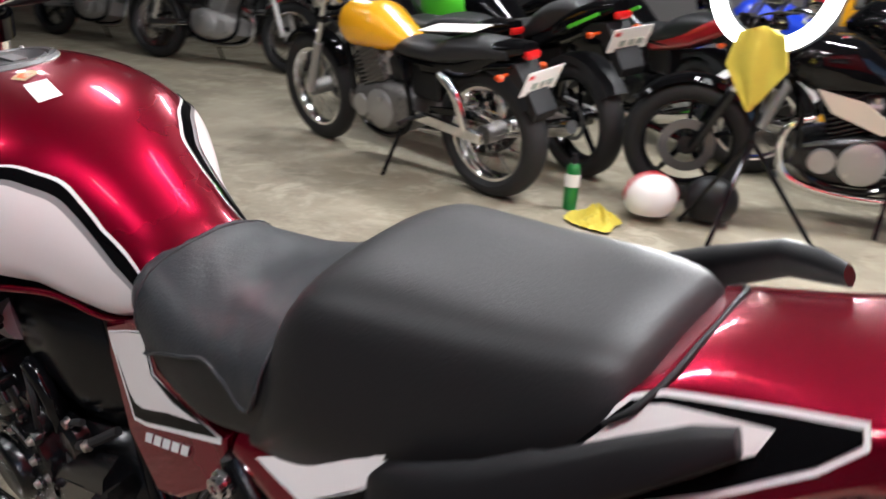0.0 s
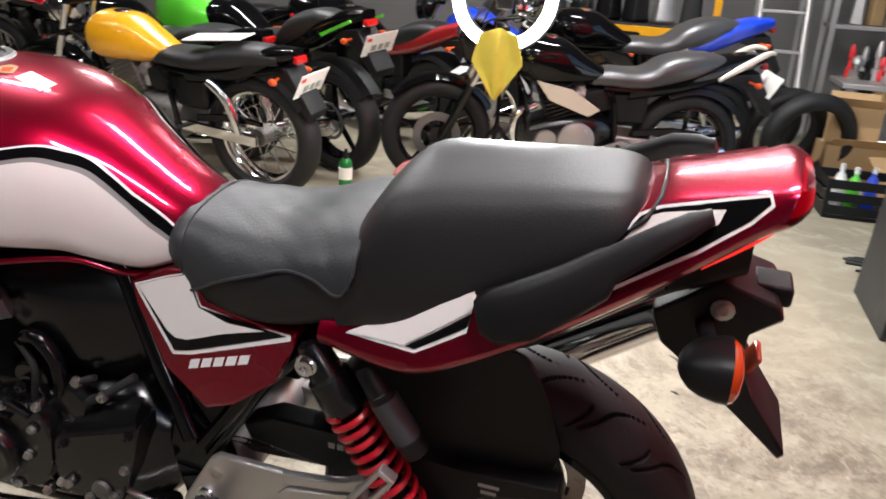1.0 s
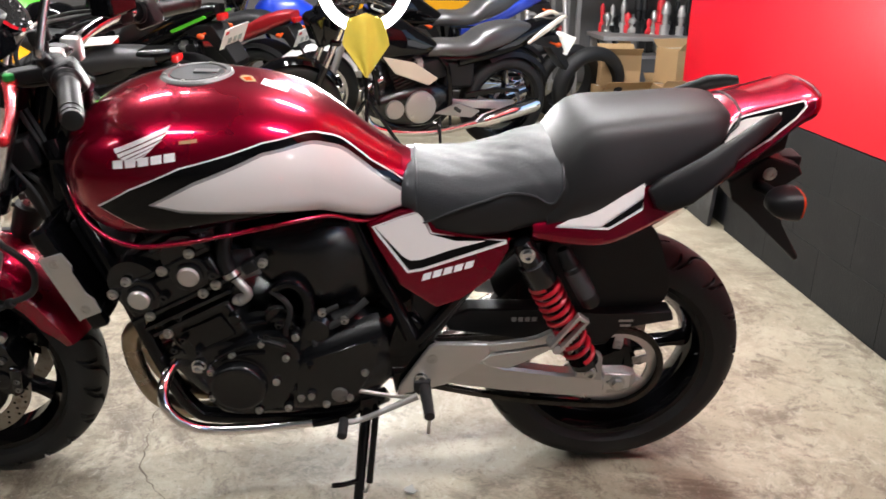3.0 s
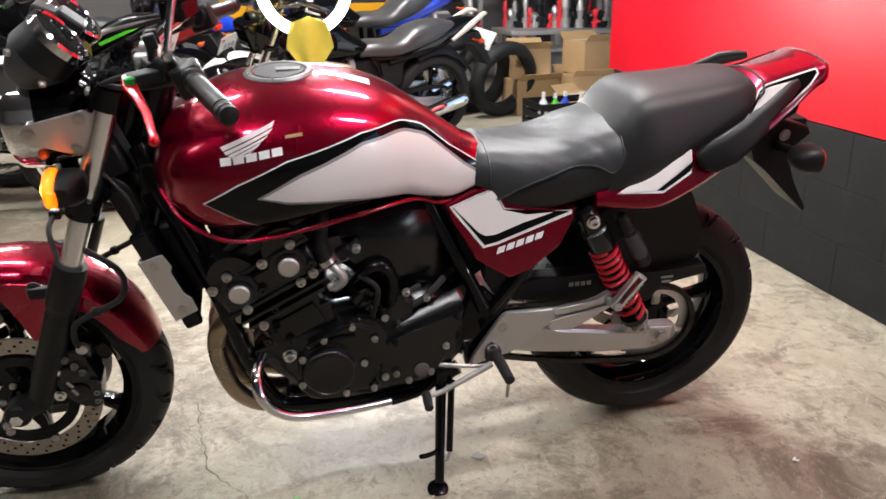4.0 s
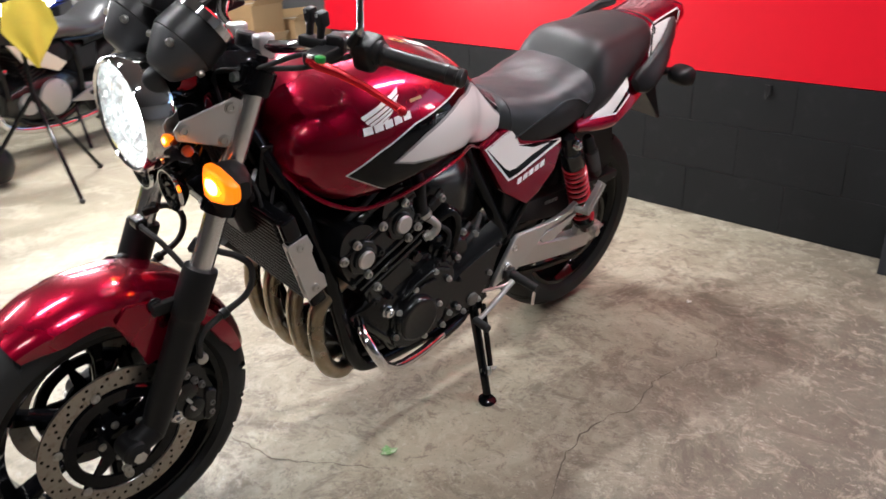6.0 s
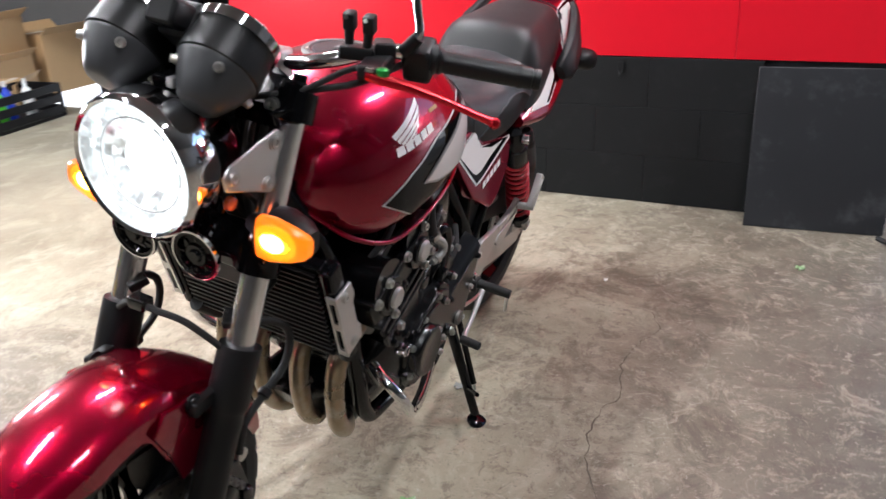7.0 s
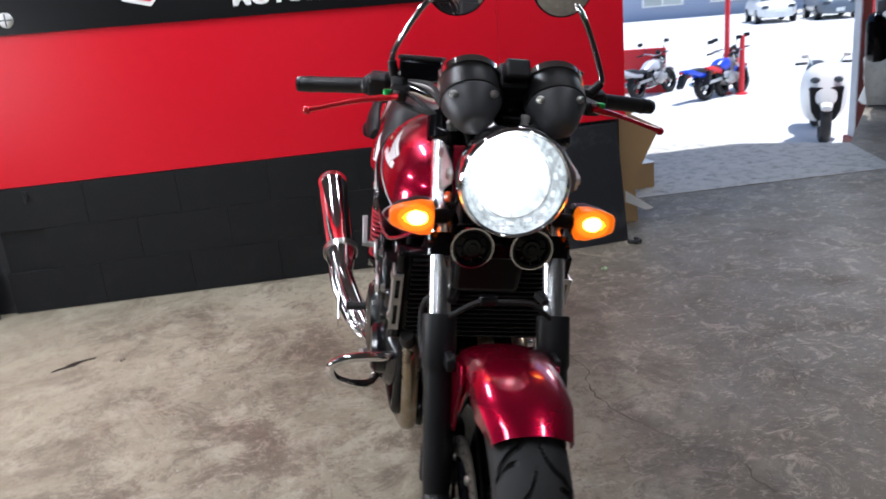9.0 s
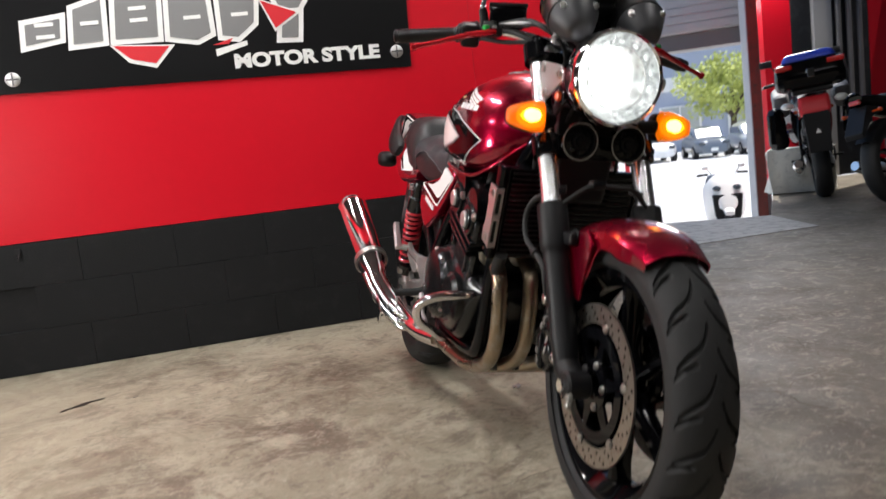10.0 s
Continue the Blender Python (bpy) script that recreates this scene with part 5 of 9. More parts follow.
    def sig_ring(yy, hx, hz, xc):
        return [Vector((xc + hx * math.copysign(abs(math.cos(a)) ** 0.6, math.cos(a)), yy * side, 0.793 + hz * math.copysign(abs(math.sin(a)) ** 0.6, math.sin(a)))) for a in [2 * math.pi * i / 18 for i in range(18)]]
    part("signal_body", Shape().loft([sig_ring(0.128, 0.016, 0.021, 1.228), sig_ring(0.135, 0.026, 0.0290, 1.227), sig_ring(0.155, 0.026, 0.0300, 1.227), sig_ring(0.183, 0.021, 0.0235, 1.229), sig_ring(0.200, 0.013, 0.0160, 1.234)]), PLASTIC, ts)
    part("signal_lens", Shape().loft([sig_ring(0.128, 0.008, 0.022, 1.255), sig_ring(0.133, 0.012, 0.0305, 1.256), sig_ring(0.152, 0.014, 0.0315, 1.256), sig_ring(0.182, 0.013, 0.0245, 1.254), sig_ring(0.200, 0.011, 0.0175, 1.251), sig_ring(0.205, 0.007, 0.012, 1.249)]), AMBER, ts, "glowing amber lens")
    part("signal_glow", Shape().ball((1.262, 0.160 * side, 0.793), (0.007, 0.032, 0.024), 16, 10), AMBER_MID, ts)
    part("signal_bulb", Shape().ball((1.266, 0.158 * side, 0.794), (0.007, 0.020, 0.015), 14, 8), AMBER_CORE, ts)
    # horn
    hy = 0.047 if side > 0 else -0.060
    horn = part("horn", Shape().lathe([(0, 0.024), (0.012, 0.034), (0.018, 0.0365), (0.022, 0.0355), (0.022, 0.031), (0.016, 0.028), (0.018, 0.018), (0.022, 0.016), (0.022, 0.010), (0.026, 0.008), (0.026, 0)], (1.262, hy, 0.750), (1, 0, -0.12), 36), FRAME, bike, "black disc horn with a chrome rim")
    part("horn_rim", Shape().lathe([(0.018, 0.036), (0.018, 0.0382), (0.024, 0.0382), (0.024, 0.036)], (1.262, hy, 0.750), (1, 0, -0.12), 40, loop=True), CHROME, horn)
    for k in range(8):
        a = 2 * math.pi * k / 8
        part("horn_slot", Shape().box((1.2815, hy + 0.023 * math.cos(a), 0.748 + 0.023 * math.sin(a)), (0.003, 0.003, 0.008), pose(0, 0, 0, math.degrees(a) + 90), 0.001), ENGINE, horn)
    part("horn_stay", Shape().rod((1.262, hy, 0.765), (1.23, hy * 0.8, 0.775), 0.005, seg=8), FRAME, horn)
part("steering_stem", Shape().rod((1.105, 0, 0.955), (1.185, 0, 0.735), 0.026, seg=18), FRAME, fork)

# front mudguard
def guard_ring(a, w, crown, edge, drop, t=0.0025):
    d = Vector((math.cos(a), 0, math.sin(a)))
    prof = []
    for i in range(13):
        u = i / 12 * 2 - 1
        y = w * math.copysign(min(1, abs(u) * 1.25), u)
        r = crown - (crown - edge) * min(1, abs(u) * 1.25) ** 2.4 - drop * max(0, (abs(u) - 0.8) / 0.2)
        prof.append((y, r))
    out = [FA + d * r + Vector((0, y, 0)) for y, r in prof]
    inner = [FA + d * (r - t) + Vector((0, y * 0.97, 0)) for y, r in prof[::-1]]
    return out + inner


gr = []
for k in range(41):
    deg = 59 + (162 - 59) * k / 40
    flare = math.exp(-((deg - 108) / 13) ** 4)
    end = min(1, min(deg - 59, 162 - deg) / 14)
    w = 0.062 + 0.014 * end + 0.006 * flare
    crown = 0.304 + 0.010 * math.sin(math.pi * min(1, max(0, (deg - 59) / 103)))
    if deg > 120:
        crown -= 0.010 * ((deg - 120) / 42)
    gr.append(guard_ring(radians(deg), w, crown, crown - 0.020, 0.016 + 0.020 * end + 0.062 * flare))
mud = part("front_mudguard", Shape().loft(gr), RED, bike, "candy red front mudguard")
for side in (1, -1):
    part("mudguard_panel", Shape().plate([(1.400, 0.575), (1.300, 0.560), (1.285, 0.535), (1.325, 0.500), (1.345, 0.445), (1.375, 0.440), (1.395, 0.50), (1.42, 0.548)], 0.080 * side, 0.086 * side, bevel=0.002), RED, mud)
    bolt(mud, (1.350, 0.087 * side, 0.562), (0, side, 0), 0.011, 0.008, PLASTIC)
    bolt(mud, (1.300, 0.087 * side, 0.545), (0, side, 0), 0.008, 0.008)
    part("mudguard_lug", Shape().box((1.335, 0.094 * side, 0.556), (0.05, 0.016, 0.024), bevel=0.004), PLASTIC, mud)
part("hose_joint", Shape().tube([(1.29, -0.10, 0.615), (1.31, -0.05, 0.655), (1.315, 0.0, 0.66), (1.31, 0.05, 0.655), (1.29, 0.10, 0.615)], 0.005, 8), RUBBER, bike)
part("hose_union", Shape().box((1.312, -0.03, 0.662), (0.022, 0.03, 0.018), bevel=0.003), ENGINE, bike)

# headlamp
def facet_material(low, high, tone):
    """Facets of a lit reflector, each thrown at its own angle."""
    m = bpy.data.materials.new("faceted_lit_reflector")
    m.use_nodes = True
    n, link = m.node_tree.nodes, m.node_tree.links.new
    b = n["Principled BSDF"]
    b.inputs["Base Color"].default_value = (tone, tone, tone, 1)
    b.inputs["Metallic"].default_value, b.inputs["Roughness"].default_value = 1.0, 0.25
    co = n.new("ShaderNodeTexCoord")
    mp = n.new("ShaderNodeMapping")
    mp.inputs["Scale"].default_value = (90, 170, 95)
    link(co.outputs["Object"], mp.inputs["Vector"])
    vo = n.new("ShaderNodeTexVoronoi")
    vo.inputs["Scale"].default_value = 1.0
    link(mp.outputs["Vector"], vo.inputs["Vector"])
    sep = n.new("ShaderNodeSeparateColor")
    link(vo.outputs["Color"], sep.inputs["Color"])
    rg = n.new("ShaderNodeMapRange")
    rg.inputs["From Min"].default_value, rg.inputs["From Max"].default_value = 0.0, 1.0
    rg.inputs["To Min"].default_value, rg.inputs["To Max"].default_value = low, high
    link(sep.outputs["Red"], rg.inputs["Value"])
    b.inputs["Emission Color"].default_value = (0.95, 1.0, 0.98, 1)
    link(rg.outputs["Result"], b.inputs["Emission Strength"])
    return m


FACETS = facet_material(0.04, 0.64, 0.8)
OUTER_FACETS = facet_material(0.22, 0.52, 0.4)
HL, HD = Vector((1.325, -0.005, 0.873)), Vector((1, 0, -0.055)).normalized()
lamp = part("headlight", Shape().lathe([(-0.155, 0.0), (-0.155, 0.028), (-0.14, 0.055), (-0.10, 0.078), (-0.05, 0.089), (-0.045, 0.091)], HL, HD, 48), GLOSS_BLACK, bike, "lit round headlamp in a chrome rim")
part("rim_ring", Shape().lathe([(-0.048, 0.086), (-0.048, 0.094), (-0.040, 0.0965), (-0.008, 0.0965), (0.004, 0.0945), (0.008, 0.0905), (0.004, 0.0865)], HL, HD, 56, loop=True), CHROME, lamp, "chrome headlamp rim")
refl = part("reflector", Shape().lathe([(0.002, 0.088), (-0.010, 0.077), (-0.019, 0.066)], HL, HD, 44, caps=False), OUTER_FACETS, lamp)
part("reflector_bowl", Shape().lathe([(-0.019, 0.066), (-0.028, 0.057), (-0.036, 0.045)], HL, HD, 44, caps=False), FACETS, refl)
part("inner_bowl", Shape().lathe([(-0.036, 0.045), (-0.042, 0.030), (-0.044, 0.0)], HL, HD, 44), HEADLIGHT, refl)
part("bulb_shield", Shape().lathe([(-0.03, 0.026), (-0.014, 0.026), (-0.010, 0.021), (-0.008, 0.008), (-0.008, 0)], HL + Vector((0, 0, 0.006)), HD, 24), HEAD_CORE, lamp)
for k in range(14):
    a = 2 * math.pi * (k + 0.5) / 14
    e1, e2, _ = basis(HD)
    part("lens_flute", Shape().box(HL + HD * -0.004 + (e1 * math.cos(a) + e2 * math.sin(a)) * 0.070, (0.004, 0.005, 0.011), Matrix.Rotation(a, 3, "X").to_4x4(), 0.001), HEADLIGHT, refl)
part("lens_ring", Shape().lathe([(-0.012, 0.0618), (-0.009, 0.0618), (-0.009, 0.0635), (-0.012, 0.0635)], HL, HD, 48, loop=True), CAST, lamp)
lens = part("lens", Shape().lathe([(0.0045, 0.0872), (0.012, 0.070), (0.016, 0.045), (0.018, 0.0), (0.0155, 0.0), (0.0135, 0.045), (0.0095, 0.070), (0.002, 0.0868)], HL, HD, 48, caps=False), GLASS, lamp)
lens.visible_shadow = False
part("position_lamp", Shape().lathe([(0, 0.010), (0.006, 0.009), (0.009, 0.004), (0.009, 0)], (1.272, 0.096, 0.835), (0.1, 1, 0), 16), AMBER_DARK, lamp)
part("position_lamp", Shape().lathe([(0, 0.010), (0.006, 0.009), (0.009, 0.004), (0.009, 0)], (1.272, -0.106, 0.835), (0.1, -1, 0), 16), AMBER_DARK, lamp)
part("lamp_mount", Shape().box((1.24, -0.004, 0.968), (0.05, 0.045, 0.018), bevel=0.004), FRAME, lamp)
part("lamp_mount", Shape().box((1.268, 0.015, 0.975), (0.02, 0.012, 0.014), bevel=0.003), CAST, lamp)
hl_light = new("headlamp_beam", bpy.data.lights.new("headlamp_beam", "SPOT"))
hl_light.data.energy, hl_light.data.spot_size, hl_light.data.spot_blend, hl_light.data.shadow_soft_size = 7, radians(100), 0.8, 0.08
hl_light.matrix_world = BIKE @ look(HL + HD * 0.03, HL + HD * 1.0 + Vector((0, 0, -0.12)))

# instruments
ND = Vector((-0.77, 0, 0.64))
for side in (1, -1):
    gc = Vector((1.215, 0.074 * side - 0.004, 1.028))
    ga = part("gauge", Shape().lathe([(-0.046, 0.0505), (-0.052, 0.0515), (-0.056, 0.0505), (-0.084, 0.0365), (-0.098, 0.028), (-0.103, 0.022), (-0.104, 0.014), (-0.104, 0)], gc, ND, 40), GAUGE, bike, "dark grey instrument pod with a chrome bezel")
    part("gauge_band", Shape().lathe([(0, 0.0500), (-0.040, 0.0540), (-0.050, 0.0538), (-0.0515, 0.0520), (-0.050, 0.045), (0, 0.044)], gc, ND, 44, loop=True), GRIP, ga, "satin black upper band")
    part("bezel", Shape().lathe([(-0.006, 0.048), (-0.006, 0.0545), (0.008, 0.0545), (0.012, 0.050), (0.008, 0.046)], gc, ND, 44, loop=True), CHROME, ga)
    part("dial", Shape().lathe([(0.002, 0.047), (0.003, 0.046), (0.003, 0)], gc, ND, 36), GLOSS_BLACK, ga)
    part("dial_glass", Shape().lathe([(0.007, 0.0475), (0.009, 0.046), (0.009, 0)], gc, ND, 36), GLASS, ga).visible_shadow = False
    for k in range(9):
        a = radians(-40 + 32.5 * k)
        e1, e2, _ = basis(ND)
        part("dial_mark", Shape().box(gc + ND * 0.0045 + (e1 * math.cos(a) + e2 * math.sin(a)) * 0.038, (0.002, 0.002, 0.002)), SKIN_WHITE, ga)
    e1, e2, _ = basis(ND)
    for k in range(4):
        a = 2 * math.pi * k / 4 + 0.7
        bolt(ga, gc + ND * -0.064 + (e1 * math.cos(a) + e2 * math.sin(a)) * 0.046, (e1 * math.cos(a) + e2 * math.sin(a)) - ND * 0.45, 0.0055, 0.008)
part("gauge_bridge", Shape().box((1.215, -0.004, 1.03), (0.05, 0.05, 0.05), pose(0, 0, 0, 0, -40, 0), 0.006), PLASTIC, bike)
part("meter_unit", Shape().box((1.245, -0.004, 1.050), (0.045, 0.042, 0.034), pose(0, 0, 0, 0, -25, 0), 0.005), PLASTIC, bike)
part("gauge_stay", Shape().box((1.205, -0.004, 0.985), (0.03, 0.10, 0.05), bevel=0.006), FRAME, bike)

# handlebar and controls
bar = part("handlebar", Shape().tube([(0.945, -0.358, 0.983), (0.99, -0.24, 0.992), (1.03, -0.175, 1.002), (1.075, -0.115, 0.985), (1.088, -0.05, 0.972), (1.088, 0.05, 0.972), (1.075, 0.115, 0.985), (1.03, 0.175, 1.002), (0.99, 0.24, 0.992), (0.945, 0.358, 0.983)], 0.0112, 14, 8), BAR_CHROME, bike, "chrome handlebar with rubber grips and red levers")
for side in (1, -1):
    y = side
    part("bar_clamp", Shape().box((1.088, 0.042 * y, 0.968), (0.034, 0.024, 0.044), bevel=0.005), BRUSHED, bar)
    a, b = Vector((0.990, 0.240 * y, 0.992)), Vector((0.943, 0.362 * y, 0.983))
    d = (b - a).normalized()
    Lg = (b - a).length
    part("grip", Shape().lathe([(0, 0.0175), (0.004, 0.0190), (0.008, 0.0160)] + [(0.010 + (Lg - 0.028) * k / 24, 0.0152 + 0.0010 * (k % 2)) for k in range(25)] + [(Lg - 0.014, 0.0170), (Lg - 0.010, 0.0170), (Lg - 0.010, 0.014)], a, d, 24), GRIP, bar)
    part("bar_end", Shape().lathe([(Lg - 0.012, 0.0140), (Lg - 0.010, 0.0158), (Lg + 0.004, 0.0158), (Lg + 0.005, 0.0140), (Lg + 0.008, 0.0140), (Lg + 0.009, 0.0158), (Lg + 0.016, 0.0150), (Lg + 0.018, 0.010), (Lg + 0.018, 0)], a, d, 24), GRIP, bar)
    part("switch_housing", Shape().rod((1.012, 0.196 * y, 1.000), (0.990, 0.240 * y, 0.992), 0.023, seg=18, bevel=0.004), PLASTIC, bar)
    part("switch_block", Shape().box((1.000, 0.217 * y, 0.992), (0.05, 0.042, 0.052), pose(0, 0, 0, 0, 20, 12 * y), 0.008), PLASTIC, bar)
    part("perch", Shape().box((1.035, 0.178 * y, 1.000), (0.04, 0.03, 0.034), pose(0, 0, 0, 0, 0, 35 * y), 0.006).box((1.072, 0.186 * y, 0.988), (0.060, 0.036, 0.022), pose(0, 0, 0, 0, 8, 12 * y), 0.005), PLASTIC, bar)
    lev = Shape()
    lp = [(1.096, 0.190, 0.984), (1.092, 0.212, 0.980), (1.078, 0.245, 0.974), (1.062, 0.290, 0.962), (1.052, 0.335, 0.949), (1.048, 0.354, 0.944)]
    rr = []
    for k, (lx, ly, lz) in enumerate(lp):
        hx, hz = [(0.012, 0.007), (0.013, 0.007), (0.009, 0.006), (0.007, 0.005), (0.006, 0.005), (0.007, 0.006)][k]
        rr.append([Vector((lx + hx * math.copysign(abs(math.cos(t)) ** 0.7, math.cos(t)), ly * y, lz + hz * math.copysign(abs(math.sin(t)) ** 0.7, math.sin(t)))) for t in [2 * math.pi * i / 10 for i in range(10)]])
    lever = part("lever", lev.loft(rr), ANODISED, bar, "red anodised adjustable lever")
    part("lever_ball", Shape().ball((1.048, 0.357 * y, 0.943), 0.0085, 14, 8), ANODISED, lever)
    part("lever_adjuster", Shape().lathe([(-0.006, 0.009), (0.006, 0.009), (0.008, 0.006), (0.008, 0)], (1.092, 0.208 * y, 0.988), (0, 0, 1), 10), GREEN_AL, lever)
    bolt(lever, (1.098, 0.192 * y, 0.990), (0, 0, 1), 0.006, 0.005)
    # mirror turned inwards
    if y < 0:
        stalk = [(1.025, -0.190, 1.010), (1.028, -0.198, 1.045), (1.022, -0.190, 1.075), (1.005, -0.150, 1.140), (0.995, -0.122, 1.170), (0.984, -0.105, 1.182)]
        mc = Vector((0.995, -0.076, 1.199))
    else:
        stalk = [(1.025, 0.205, 1.005), (1.028, 0.226, 1.030), (1.022, 0.218, 1.065), (1.008, 0.196, 1.125), (0.997, 0.176, 1.165), (0.984, 0.165, 1.180)]
        mc = Vector((0.995, 0.135, 1.212))
    mir = part("mirror", Shape().tube(stalk, 0.0062, 10), CHROME, bar, "round mirror on a chrome stalk turned inwards")
    part("mirror_joint", Shape().rod(stalk[0], stalk[1], 0.011, 0.009, 14), PLASTIC, mir)
    md = Vector((0.95, 0, -0.22)).normalized()
    part("mirror_shell", Shape().lathe([(0.003, 0.063), (-0.010, 0.063), (-0.022, 0.050), (-0.027, 0.025), (-0.027, 0)], mc, md, 36), PLASTIC, mir)
    part("mirror_glass", Shape().lathe([(0.003, 0.0600), (0.004, 0.0595), (0.004, 0)], mc, md, 36), MIRROR, mir)
    part("cable", Shape().tube([(1.06, 0.185 * y, 0.99), (1.10, 0.16 * y, 0.985), (1.145, 0.13 * y, 0.965), (1.17, 0.07 * y, 0.93), (1.16, 0.045 * y, 0.85), (1.12, 0.05 * y, 0.76)], 0.0045, 8), RUBBER, bar)
    part("cable", Shape().tube([(1.01, 0.20 * y, 0.985), (1.09, 0.165 * y, 0.965), (1.165, 0.10 * y, 0.955), (1.18, 0.03 * y, 0.92), (1.14, 0.03 * y, 0.80)], 0.0050, 8), RUBBER, bar)
res = part("brake_reservoir", Shape().box((1.035, -0.140, 1.030), (0.050, 0.082, 0.042), pose(0, 0, 0, 0, 0, -18), 0.006), GLOSS_BLACK, bar, "black brake fluid reservoir")
part("reservoir_lid", Shape().box((1.035, -0.140, 1.054), (0.054, 0.086, 0.008), pose(0, 0, 0, 0, 0, -18), 0.003), PLASTIC, res)
for side in (-0.014, 0.014):
    post_ob = part("phone_mount_post", Shape().rod((1.06, 0.150 + side, 1.00), (1.058, 0.150 + side * 1.1, 1.030), 0.006, 0.007, 12), PLASTIC, bar)
    part("mount_jaw", Shape().box((1.057, 0.150 + side * 1.1, 1.040), (0.020, 0.017, 0.026), pose(0, 0, 0, 0, 12, 8), 0.004), PLASTIC, post_ob)
    part("mount_screw", Shape().rod((1.050, 0.150 + side * 1.1, 1.046), (1.070, 0.150 + side * 1.1, 1.046), 0.003, seg=8), STEEL, post_ob)
part("mount_base", Shape().box((1.060, 0.150, 1.000), (0.030, 0.050, 0.018), pose(0, 0, 0, 0, 0, 20), 0.004), PLASTIC, bar)
for k, yy in enumerate((-0.05, -0.03, -0.075)):
    part("cable", Shape().tube([(1.055, -0.165, 1.010), (1.12, -0.13, 1.010 - 0.006 * k), (1.19, -0.10 + yy * 0.3, 0.985), (1.21, yy, 0.94), (1.17, yy * 0.8, 0.86), (1.12, yy, 0.76)], 0.0045, 8), CAST if k == 1 else RUBBER, bar)
part("ignition_lock", Shape().rod((1.10, 0, 0.955), (1.095, 0, 0.985), 0.018, seg=18, bevel=0.003), PLASTIC, bar)

# wiring, relays and brackets packed behind the lamp
part("wiring_cover", Shape().box((1.150, 0, 0.690), (0.055, 0.135, 0.130), pose(0, 0, 0, 0, 20, 0), 0.012), PLASTIC, bike)
part("relay_box", Shape().box((1.175, 0.045, 0.800), (0.050, 0.050, 0.060), pose(0, 0, 0, 0, 18, 0), 0.006), PLASTIC, bike)
part("relay_box", Shape().box((1.175, -0.045, 0.800), (0.050, 0.050, 0.060), pose(0, 0, 0, 0, 18, 0), 0.006), PLASTIC, bike)
for k in range(7):
    y0 = -0.075 + 0.025 * k
    part("wire_loom", Shape().tube([(1.235, y0 * 0.7, 0.86), (1.195, y0 * 1.1, 0.80 - 0.008 * (k % 3)), (1.150, y0 * 1.3, 0.74), (1.125, y0 * 1.25, 0.66), (1.095, y0, 0.72)], 0.0035 + 0.001 * (k % 3), 7), RUBBER, bike)
for side in (1, -1):
    part("frame_gusset", Shape().plate([(1.125, 0.80), (1.06, 0.80), (1.03, 0.69), (1.085, 0.66), (1.13, 0.72)], 0.070 * side, 0.078 * side, 0.003), FRAME, frame_ob)
    part("ignition_coil", Shape().box((1.015, 0.075 * side, 0.715), (0.075, 0.040, 0.045), pose(0, 0, 0, 0, 20, 0), 0.006), PLASTIC, bike)

# radiator
TL = pose(1.095, 0, 0.595, 0, 20, 0)
rad = part("radiator", Shape().box(TL @ Vector((0, 0, 0)), (0.026, 0.31, 0.215), TL, 0.005), FRAME, bike, "black finned radiator with aluminium side guards")
for k in range(17):
    part("radiator_fin", Shape().box(TL @ Vector((0.015, 0, -0.096 + 0.012 * k)), (0.006, 0.288, 0.0042), TL), PLASTIC, rad)
for side in (1, -1):
    part("radiator_tank", Shape().box(TL @ Vector((0, 0.162 * side, 0)), (0.034, 0.022, 0.22), TL, 0.006), FRAME, rad)
    gp = [(0.022, 0.062), (-0.022, 0.060), (-0.026, 0.030), (-0.016, 0.018), (-0.016, -0.03), (-0.026, -0.045), (-0.024, -0.075), (0.020, -0.078)]
    part("radiator_guard", Shape().plate([(u, v) for u, v in gp], 0.174 * side, 0.1785 * side, 0.0015, "xz", TL), BRUSHED, rad, "aluminium radiator side guard")
    front_g = Shape()
    for z0, z1 in ((0.062, 0.050), (0.002, -0.014), (-0.066, -0.078)):
        front_g.box(TL @ Vector((0.021, 0.170 * side, (z0 + z1) / 2)), (0.004, 0.018, z0 - z1), TL)
    for yy in (0.163, 0.177):
        front_g.box(TL @ Vector((0.021, yy * side, -0.008)), (0.004, 0.005, 0.14), TL)
    part("guard_face", front_g, BRUSHED, rad)
    for v in (0.045, -0.06):
        bolt(rad, TL @ Vector((0.0, 0.178 * side, v)), (0, side, 0), 0.008, 0.005)
part("radiator_hose", Shape().tube([(1.08, -0.14, 0.50), (1.03, -0.13, 0.46), (0.97, -0.10, 0.44), (0.92, -0.10, 0.43)], 0.015, 12), RUBBER, rad)
part("fan_shroud", Shape().box(TL @ Vector((-0.03, 0, 0)), (0.03, 0.2, 0.16), TL, 0.008), PLASTIC, rad)

